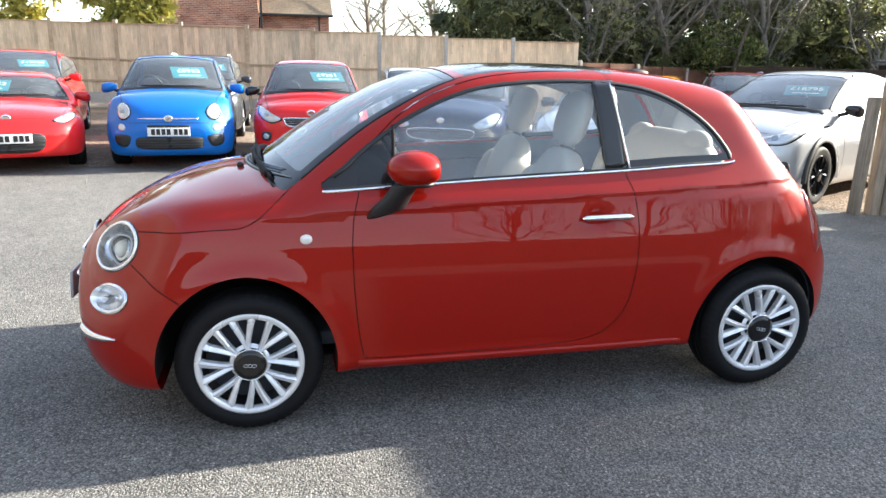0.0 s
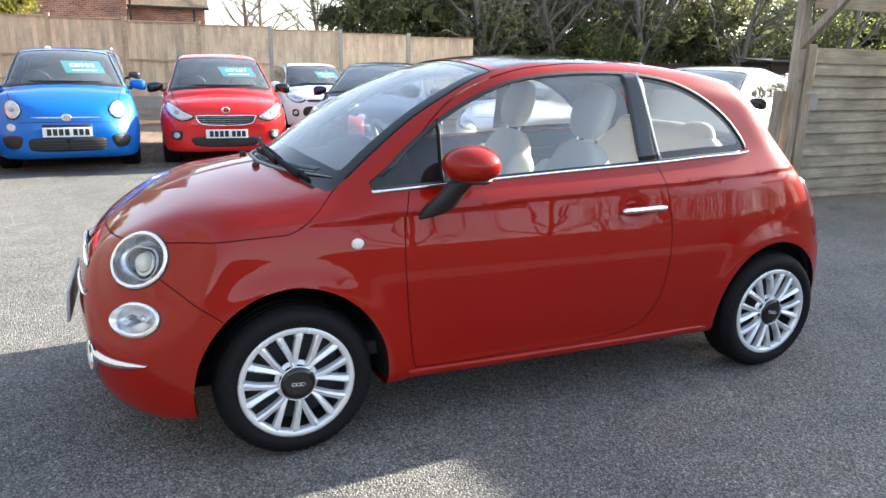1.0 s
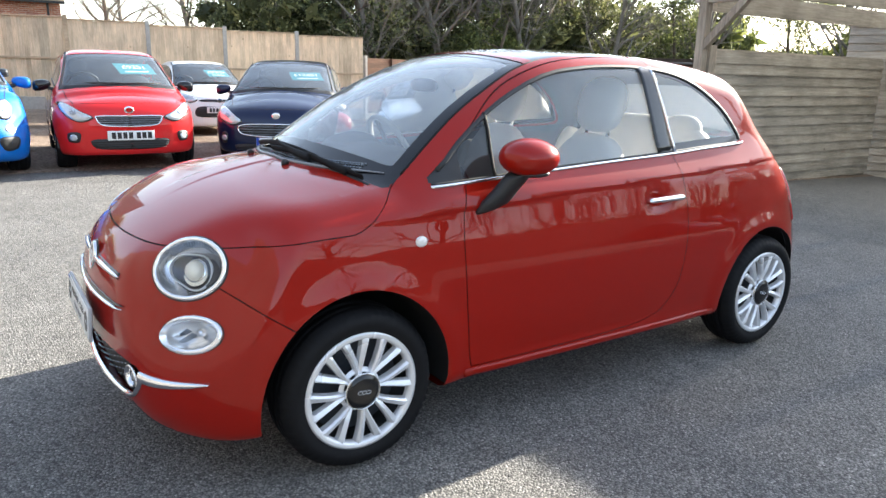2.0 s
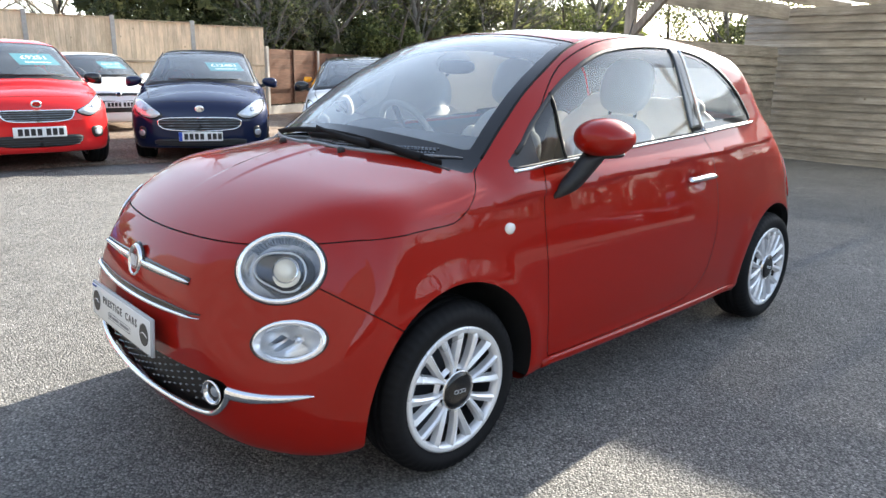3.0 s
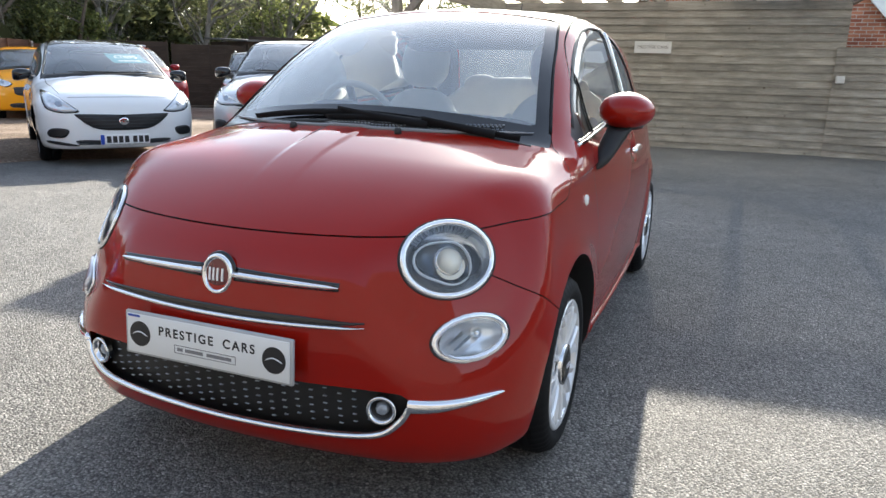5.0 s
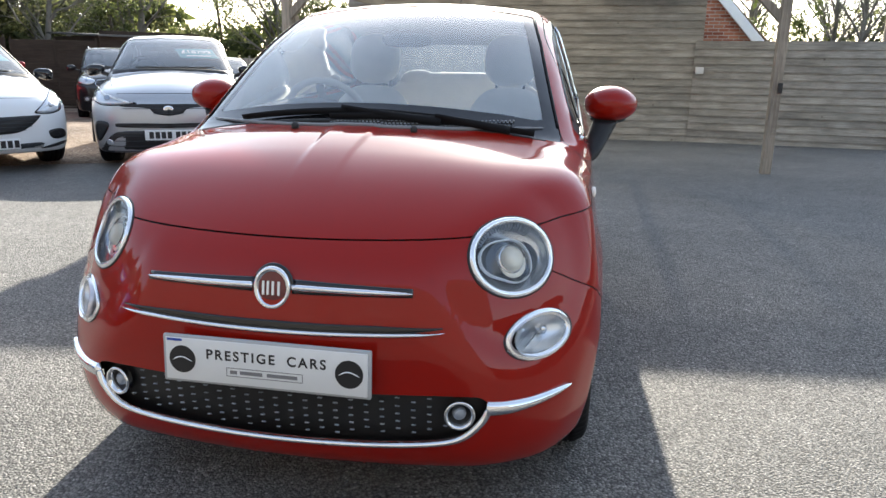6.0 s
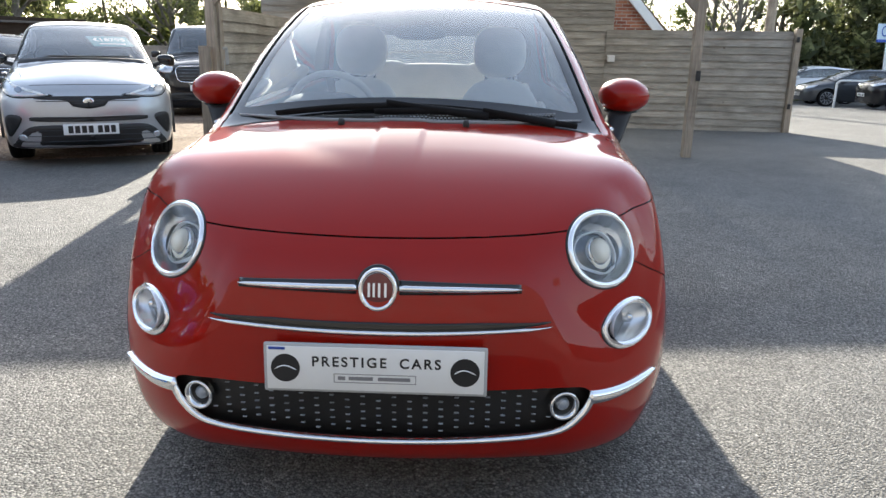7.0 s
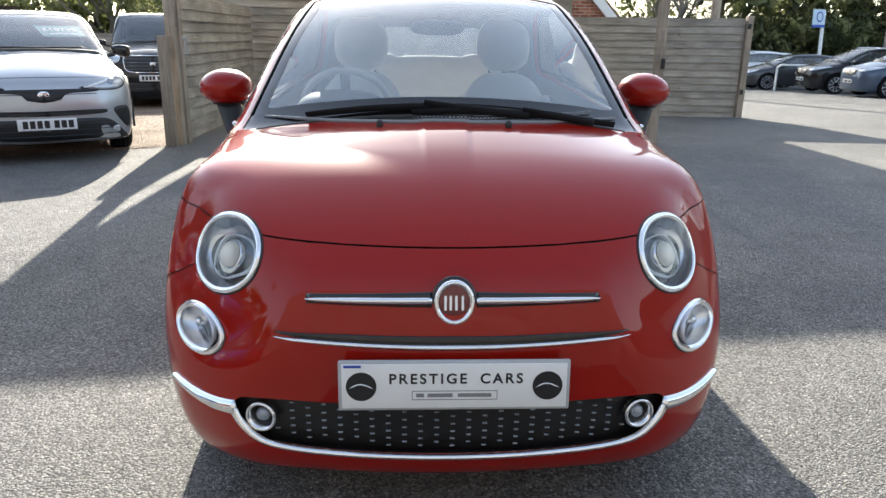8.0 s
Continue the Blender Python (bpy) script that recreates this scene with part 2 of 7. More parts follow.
def hermite(pts):
    """A smooth curve without overshoot through points (x, y), for arrays."""
    p = np.array(pts, float)
    x, y = p[:, 0], p[:, 1]
    h, d = np.diff(x), np.diff(y) / np.diff(x)
    m = np.zeros(len(x))
    for i in range(1, len(x) - 1):
        if d[i - 1] * d[i] > 0:
            w1, w2 = 2 * h[i] + h[i - 1], h[i] + 2 * h[i - 1]
            m[i] = (w1 + w2) / (w1 / d[i - 1] + w2 / d[i])
    m[0], m[-1] = d[0], d[-1]

    def f(q):
        q = np.asarray(q, float)
        i = np.clip(np.searchsorted(x, q) - 1, 0, len(x) - 2)
        t = np.clip((q - x[i]) / h[i], 0, 1)
        r = (1 + 2 * t) * (1 - t) ** 2 * y[i] + t * (1 - t) ** 2 * h[i] * m[i] + t * t * (3 - 2 * t) * y[i + 1] + t * t * (t - 1) * h[i] * m[i + 1]
        return r + np.where(q < x[0], (q - x[0]) * m[0], 0) + np.where(q > x[-1], (q - x[-1]) * m[-1], 0)
    return f


def smooth_max(a, b, k):
    h = np.maximum(k - np.abs(a - b), 0) / k
    return np.maximum(a, b) + h * h * k * 0.25


def step01(a, b, x):
    t = np.clip((x - a) / (b - a), 0, 1)
    return t * t * (3 - 2 * t)


def loop_points(pts, n=8, closed=True):
    """A rounded line through points (Catmull-Rom)."""
    p = np.array(pts, float)
    k = len(p)
    out = []
    for i in range(k if closed else k - 1):
        if closed:
            a, b, c, d = p[(i - 1) % k], p[i], p[(i + 1) % k], p[(i + 2) % k]
        else:
            a, b, c, d = p[max(i - 1, 0)], p[i], p[i + 1], p[min(i + 2, k - 1)]
        for j in range(n):
            t = j / n
            out.append(0.5 * (2 * b + (c - a) * t + (2 * a - 5 * b + 4 * c - d) * t * t + (3 * b - a - 3 * c + d) * t ** 3))
    if not closed:
        out.append(p[-1])
    return np.array(out)


def poly_sdf(loop):
    """Signed distance to a closed outline (negative inside), for arrays of 2D points."""
    a = np.asarray(loop, float)
    b = np.roll(a, -1, 0)

    def f(q):
        q = np.asarray(q, float)
        best = np.full(len(q), 1e9)
        inside = np.zeros(len(q), bool)
        for p0, p1 in zip(a, b):
            e, w = p1 - p0, q - p0
            t = np.clip((w @ e) / max(e @ e, 1e-12), 0, 1)
            best = np.minimum(best, np.sum((w - t[:, None] * e) ** 2, 1))
            c = (p0[1] > q[:, 1]) != (p1[1] > q[:, 1])
            if p1[1] != p0[1]:
                inside ^= c & (q[:, 0] < (p1[0] - p0[0]) * (q[:, 1] - p0[1]) / (p1[1] - p0[1]) + p0[0])
        return np.sqrt(best) * np.where(inside, -1, 1)
    return f


class Shell:
    """The skin of a car as one half (y < 0), shaped by its profiles, and cut along outlines."""

    def __init__(self, top, front, rear, section, plan, floor, bow_f, bow_r, crown=0.18, roof_crown=0.12, k_top=0.12, k_end=0.12,
                 screen=(0.0, 1.0, 0.35), wheels=(0.0, 2.3), arch=0.36, hub=0.29, flare=0.012, crease=None, step=0.05, belt=1.0, dents=(), flats=(), bulge=None):
        self.zt, self.xf, self.xr = hermite(top), hermite(front), hermite(rear)
        self.sec, self.plan, self.zb = hermite(section), hermite(plan), hermite(floor)
        self.bow_f, self.bow_r, self.crown, self.roof_crown, self.k_top, self.k_end = bow_f, bow_r, crown, roof_crown, k_top, k_end
        self.screen, self.wheels, self.arch, self.hub, self.flare, self.crease, self.belt = screen, wheels, arch, hub, flare, crease, belt
        self.dents, self.flats, self.bulge = dents, flats, bulge
        self.x0, self.x1 = min(p[1] for p in front), max(p[1] for p in rear)
        self.w, self.h = max(p[1] for p in section), max(p[1] for p in top)
        self.half(step)

    def field(self, p):
        x, y, z = p[:, 0], np.abs(p[:, 1]), p[:, 2]
        s0, s1, sb = self.screen
        bl = step01(s0 - 0.35, s0 + 0.05, x) * (1 - step01(s1 - 0.35, s1 + 0.35, x))
        xe = x - sb * y * y * bl
        e = 0.01
        slope = (self.zt(xe + e) - self.zt(xe - e)) / (2 * e)
        cr = self.crown + (self.roof_crown - self.crown) * step01(s0 - 0.2, s0 + 0.5, x)
        a = (z - self.zt(xe) + cr * y * y) / np.sqrt(1 + slope * slope)
        if self.bulge:                              # raised middle of the bonnet between two creases
            edge = self.bulge[0] + 0.05 * (x + 0.5) ** 2
            a = a - self.bulge[2] * (1 - step01(edge - self.bulge[1], edge + self.bulge[1], y)) * step01(-0.56, -0.15, x) * (1 - step01(0.02, 0.09, x))
        wid = self.sec(z) * self.plan(x)
        for wx in self.wheels:
            r = np.hypot(x - wx, z - self.hub)
            wid = wid + self.flare * np.exp(-((r - self.arch - 0.01) / 0.05) ** 2)
        for dx, dz, rx, rz, depth in self.dents:
            wid = wid - depth * np.exp(-((x - dx) / rx) ** 4 - ((z - dz) / rz) ** 4)
        if self.crease:
            c0, c1, cd = self.crease
            wid = wid - cd * step01(-0.005, 0.005, z - c0 - c1 * x) * (1 - step01(0.0, 0.14, z - c0 - c1 * x)) * step01(-0.30, 0.35, x)
        b = y - wid
        f = self.xf(z) + self.bow_f[0] * y * y + self.bow_f[1] * np.maximum(y - self.bow_f[2], 0) ** 2 - x
        r = x - self.xr(z) + self.bow_r[0] * y * y + self.bow_r[1] * np.maximum(y - self.bow_r[2], 0) ** 2
        v = smooth_max(a, b, self.k_top)
        v = smooth_max(v, f * 0.8, self.k_end)
        v = smooth_max(v, r * 0.8, self.k_end)
        for c, n, rise, bow in self.flats:          # slightly domed seats of the lamps
            d = np.stack([x, -y, z], 1) - np.array(c)
            h = d @ np.array(n)
            v = smooth_max(v, h - rise + bow * np.minimum((d * d).sum(1) - h * h, 0.045), 0.03)
        return smooth_max(v, self.zb(x) - z, 0.05)

    def cast(self, o, d):
        """The first place at which rays leave the body; d reaches well outside."""
        n = len(o)
        lo, hi = np.zeros(n), np.ones(n)
        found = np.zeros(n, bool)
        for s in np.linspace(0.02, 1, 50):
            out = self.field(o + d * s) > 0
            hit = out & ~found
            hi[hit] = s
            lo[~out & ~found] = s
            found |= out
        for _ in range(26):
            mid = (lo + hi) / 2
            out = self.field(o + d * mid[:, None]) > 0
            hi, lo = np.where(out, mid, hi), np.where(out, lo, mid)
        return o + d * ((lo + hi) / 2)[:, None]

    def normal(self, p):
        g = np.stack([self.field(p + np.eye(3)[i] * 1e-3) - self.field(p - np.eye(3)[i] * 1e-3) for i in range(3)], 1)
        return g / np.maximum(np.linalg.norm(g, axis=1, keepdims=True), 1e-9)

    def on_front(self, yz):
        yz = np.asarray(yz, float)
        o = np.stack([np.full(len(yz), (self.x0 + self.x1) / 2), yz[:, 0], yz[:, 1]], 1)
        return self.cast(o, np.tile([-2.6, 0, 0], (len(yz), 1)))

    def on_side(self, xz, side=-1):
        xz = np.asarray(xz, float)
        o = np.stack([xz[:, 0], np.zeros(len(xz)), xz[:, 1]], 1)
        return self.cast(o, np.tile([0, side * 1.3, 0], (len(xz), 1)))

    def on_top(self, xy):
        xy = np.asarray(xy, float)
        o = np.stack([xy[:, 0], xy[:, 1], np.full(len(xy), 0.5)], 1)
        return self.cast(o, np.tile([0, 0, 1.9], (len(xy), 1)))

    def half(self, step):
        z0, z1, zc = 0.12, self.h + 0.06, 0.55 * self.h - 0.05
        nx, ny, nz = int((self.x1 - self.x0) / step), int(self.w / step), int((z1 - z0) / step)
        key, verts, faces = {}, [], []

        def vid(i, j, k):
            if (i, j, k) not in key:
                key[i, j, k] = len(verts)
                verts.append((self.x0 + (self.x1 - self.x0) * i / nx, -self.w * j / ny, z0 + (z1 - z0) * k / nz))
            return key[i, j, k]
        for i in range(nx):
            for k in range(nz):
                faces.append([vid(i, ny, k), vid(i + 1, ny, k), vid(i + 1, ny, k + 1), vid(i, ny, k + 1)])
            for j in range(ny):
                faces.append([vid(i, j, nz), vid(i, j + 1, nz), vid(i + 1, j + 1, nz), vid(i + 1, j, nz)])
                faces.append([vid(i, j, 0), vid(i + 1, j, 0), vid(i + 1, j + 1, 0), vid(i, j + 1, 0)])
        for j in range(ny):
            for k in range(nz):
                faces.append([vid(0, j, k), vid(0, j + 1, k), vid(0, j + 1, k + 1), vid(0, j, k + 1)])
                faces.append([vid(nx, j, k), vid(nx, j, k + 1), vid(nx, j + 1, k + 1), vid(nx, j + 1, k)])
        p = np.array(verts)
        o = np.stack([np.clip(p[:, 0], self.x0 + 0.5, self.x1 - 0.5), np.zeros(len(p)), np.full(len(p), zc)], 1)
        q = self.cast(o, (p - o) * 1.6)
        q[p[:, 1] == 0, 1] = 0
        self.bm = bmesh.new()
        vs = [self.bm.verts.new(v) for v in q]
        for f in faces:
            self.bm.faces.new([vs[i] for i in f])
        self.bm.verts.index_update()

    def cut(self, g, where=None):
        """Cuts the mesh along g = 0; g takes an array of places. where limits it."""
        bm = self.bm
        bm.verts.index_update()
        co = np.array([v.co for v in bm.verts])
        val = g(co)
        val = np.where(np.abs(val) < 8e-4, 0.0, val)
        ok = np.ones(len(co), bool) if where is None else where(co)
        zero = set()
        for e in list(bm.edges):
            i, j = e.verts[0].index, e.verts[1].index
            if not (ok[i] and ok[j]):
                continue
            a, b = val[i], val[j]
            if a * b < 0:
                zero.add(bmesh.utils.edge_split(e, e.verts[0], a / (a - b))[1])
            else:
                if a == 0:
                    zero.add(e.verts[0])
                if b == 0:
                    zero.add(e.verts[1])
        todo = {f for v in zero for f in v.link_faces}
        for f in todo:
            z = [v for v in f.verts if v in zero]
            if len(z) == 2 and len(f.verts) > 3:
                n = len(f.verts)
                vs = list(f.verts)
                d = abs(vs.index(z[0]) - vs.index(z[1]))
                if d not in (1, n - 1):
                    bmesh.utils.face_split(f, z[0], z[1])

    def settle(self, where):
        """Slides picked vertices along the normal back on to the shaped skin."""
        vs = list(self.bm.verts)
        co = np.array([v.co for v in vs])
        ok = np.flatnonzero(where(co))
        p = co[ok]
        for _ in range(3):
            p = p - self.normal(p) * self.field(p)[:, None]
        for i, q in zip(ok, p):
            vs[i].co = (q[0], 0.0 if abs(co[i][1]) < 1e-6 else q[1], q[2])

    def faces(self):
        """Centres of all faces, and each face's vertex numbers; the coordinates."""
        bm = self.bm
        bm.verts.index_update()
        co = np.array([v.co for v in bm.verts])
        idx = [[v.index for v in f.verts] for f in bm.faces]
        cen = np.array([co[i].mean(0) for i in idx])
        return co, idx, cen

    @staticmethod
    def pick(co, idx, mask, both=True, shift=None, mirror=False):
        """The vertices and faces of those picked, mirrored to the far side where asked."""
        sel = [f for f, m in zip(idx, mask) if m]
        used = sorted({i for f in sel for i in f})
        at = {u: n for n, u in enumerate(used)}
        v = co[used].copy()
        if shift is not None:
            v += shift[used]
        faces = [[at[i] for i in f] for f in sel]
        if mirror or both:
            w = v * np.array([1, -1, 1])
            flipped = [f[::-1] for f in faces]
        if mirror:
            return w, flipped
        if not both:
            return v, faces
        n, out_v = len(v), list(v)
        far = []
        for i in range(n):
            if abs(v[i][1]) < 1e-6:
                far.append(i)
            else:
                far.append(len(out_v))
                out_v.append(w[i])
        return np.array(out_v), faces + [[far[i] for i in f] for f in flipped]


def sweep(points, normals, width, height, closed=False, taper=False, lift=0.0):
    """A strip with a rounded section laid along a line on a surface: vertices and faces."""
    p, nrm = np.asarray(points, float), np.asarray(normals, float)
    t = np.roll(p, -1, 0) - np.roll(p, 1, 0) if closed else np.gradient(p, axis=0)
    t /= np.maximum(np.linalg.norm(t, axis=1, keepdims=True), 1e-9)
    s = np.cross(nrm, t)
    s /= np.maximum(np.linalg.norm(s, axis=1, keepdims=True), 1e-9)
    prof = [(-0.5, -0.4), (-0.5, 0.25), (-0.3, 0.8), (0, 1.0), (0.3, 0.8), (0.5, 0.25), (0.5, -0.4)]
    n, k = len(p), len(prof)
    wv = np.full(n, width) if np.isscalar(width) else np.asarray(width)
    hv = np.full(n, height)
    if taper:
        u = np.linspace(0, 1, n)
        f = np.clip(np.minimum(u, 1 - u) * 8, 0.12, 1) ** 0.6
        wv, hv = wv * f, hv * f
    verts = [p[i] + s[i] * (a * wv[i]) + nrm[i] * (b * hv[i] + lift) for i in range(n) for a, b in prof]
    faces = []
    for i in range(n if closed else n - 1):
        j = (i + 1) % n
        for m in range(k - 1):
            faces.append((i * k + m, i * k + m + 1, j * k + m + 1, j * k + m))
    if not closed:
        faces.append(tuple(range(k))[::-1])
        faces.append(tuple(range((n - 1) * k, n * k)))
    return verts, faces


def lathe(profile, n=48, axis="Y"):
    """Vertices and faces of a turned shape; profile of (radius, along the axis)."""
    verts, faces, k = [], [], len(profile)
    for i in range(n):
        a = 2 * math.pi * i / n
        for r, h in profile:
            verts.append((r * math.cos(a), h, r * math.sin(a)) if axis == "Y" else (h, r * math.cos(a), r * math.sin(a)))
    for i in range(n):
        j = (i + 1) % n
        for m in range(k - 1):
            faces.append((i * k + m, i * k + m + 1, j * k + m + 1, j * k + m))
    return verts, faces


# ---- the ground ----
def gz(x, y):
    """Height of the ground: level round the red car, a low rise under the parked row, falling away to the east."""
    b = float(np.interp(y, [2, 6.6, 9, 12, 16, 40], [0, 0.11, 0.11, 0.06, 0.1, 0.1]))
    b *= 1.0 - 0.75 * min(max((x - 0.8) / 3.4, 0), 1)
    return b - 0.010 * min(max(x - 4, 0), 60) - 0.025 * min(max(x - 9, 0), 60)


def ground_sheet():
    def axis(lo, hi):
        c = list(np.arange(lo, hi + 0.1, 1.0))
        d, out = 2.0, []
        while d < 900:
            out.append(d)
            d *= 1.6
        return [lo - a for a in reversed(out)] + c + [hi + a for a in out]
    xs, ys = axis(-12, 32), axis(-20, 24)
    verts = [(x, y, gz(x, y)) for y in ys for x in xs]
    n = len(xs)
    faces = [(j * n + i, j * n + i + 1, (j + 1) * n + i + 1, (j + 1) * n + i) for j in range(len(ys) - 1) for i in range(n - 1)]
    return mesh_ob("ground", verts, faces, TARMAC)


tagged(ground_sheet(), "worn grey tarmac forecourt with coarse aggregate", "ground", kind="structure")

GRAVEL_EDGE = hermite([(-40, 6.9), (-4, 6.75), (1.5, 6.65), (3.6, 6.3), (4.6, 5.6), (5.4, 4.4), (6.1, 3.2), (6.3, 2.95), (9.9, 2.95)])


def gravel_sheet():
    xs = np.concatenate([np.arange(-30, -2, 2.0), np.arange(-2, 10.1, 0.25), np.arange(11, 45, 2.0)])
    rows, n = [], 30
    for x in xs:
        e = float(GRAVEL_EDGE(min(x, 9.9))) + 0.03 * noise.noise(Vector((x * 3, 0, 0)))
        rows.append([(x, y, gz(x, y) + (0.004 if j == 0 else 0.02)) for j, y in enumerate([e, e + 0.08] + list(np.linspace(e + 0.4, 26, n - 2)))])
    verts = [v for r in rows for v in r]
    faces = [((i + 1) * n + j, (i + 1) * n + j + 1, i * n + j + 1, i * n + j) for i in range(len(rows) - 1) for j in range(n - 1)]
    return mesh_ob("gravel", verts, faces, GRAVEL)


tagged(gravel_sheet(), "brown loose gravel parking strip along the tarmac", "gravel", kind="structure")


# ---- the red car ----
RED_SHAPE = dict(
    top=[(-0.78, 0.775), (-0.70, 0.815), (-0.60, 0.855), (-0.5, 0.893), (-0.4, 0.928), (-0.25, 0.97), (-0.1, 1.004), (0.0, 1.022), (0.05, 1.05), (0.2, 1.155), (0.4, 1.28),
         (0.6, 1.375), (0.75, 1.428), (0.9, 1.462), (1.1, 1.483), (1.35, 1.488), (1.6, 1.482), (1.87, 1.46), (2.1, 1.425), (2.26, 1.39), (2.6, 1.28)],
    front=[(0.12, -0.60), (0.2, -0.675), (0.3, -0.725), (0.4, -0.738), (0.5, -0.738), (0.6, -0.727), (0.68, -0.703), (0.74, -0.67), (0.79, -0.628), (0.85, -0.56), (0.92, -0.46), (1.1, -0.1), (1.5, 0.6)],
    rear=[(0.12, 2.78), (0.25, 2.845), (0.4, 2.88), (0.55, 2.87), (0.68, 2.825), (0.8, 2.775), (0.9, 2.70), (1.0, 2.605), (1.15, 2.46), (1.3, 2.345), (1.4, 2.27), (1.5, 2.2)],
    section=[(0.12, 0.74), (0.23, 0.775), (0.35, 0.798), (0.5, 0.808), (0.62, 0.806), (0.75, 0.79), (0.85, 0.77), (0.93, 0.752), (1.0, 0.718), (1.1, 0.677), (1.2, 0.645), (1.3, 0.61), (1.4, 0.573), (1.5, 0.53)],
    plan=[(-0.8, 0.93), (-0.6, 0.965), (-0.4, 0.985), (-0.2, 0.99), (0.0, 0.996), (0.3, 1.0), (1.4, 1.005), (1.9, 1.0), (2.2, 0.985), (2.5, 0.955), (2.7, 0.93), (2.9, 0.88)],
    floor=[(-0.8, 0.2), (-0.45, 0.17), (-0.3, 0.19), (0.3, 0.215), (2.0, 0.225), (2.5, 0.25), (2.9, 0.28)],
    bow_f=(0.22, 1.45, 0.45), bow_r=(0.2, 1.8, 0.5), crown=0.085, roof_crown=0.13, k_top=0.095, k_end=0.10,
    screen=(0.0, 1.0, 0.36), wheels=(0.0, 2.29), arch=0.355, hub=0.29, flare=0.014, crease=(0.868, 0.045, -0.008), bulge=(0.064, 0.012, 0.0045), flats=(((-0.497, -0.567, 0.745), (-0.681, -0.598, 0.423), 0.012, 0.6), ((-0.538, -0.660, 0.558), (-0.651, -0.697, 0.299), 0.010, 0.5)), dents=((1.465, 0.852, 0.055, 0.034, 0.02), (1.15, 0.262, 0.72, 0.03, -0.013)))

DLO = loop_points([(0.305, 0.985), (0.39, 1.065), (0.5, 1.155), (0.68, 1.27), (0.92, 1.37), (1.16, 1.408), (1.4, 1.418), (1.6, 1.408), (1.76, 1.38), (1.9, 1.322), (2.03, 1.235),
                   (2.115, 1.14), (2.14, 1.085), (2.09, 1.071), (1.85, 1.062), (1.61, 1.048), (1.1, 1.026), (0.6, 1.0)], 6)
DOOR = loop_points([(0.455, 0.30), (0.425, 0.5), (0.415, 0.73), (0.425, 0.88), (0.455, 1.0), (0.48, 1.12), (0.68, 1.30), (0.92, 1.40), (1.16, 1.44), (1.4, 1.45), (1.565, 1.44),
                    (1.585, 1.25), (1.6, 1.05), (1.64, 0.92), (1.655, 0.73), (1.62, 0.49), (1.55, 0.37), (1.44, 0.312), (1.2, 0.292), (0.8, 0.288), (0.5, 0.286)], 6)
ARCH = ((-0.006, 0.353, 0.376), (2.30, 0.357, 0.36))      # middle, half length and height of the wheel openings


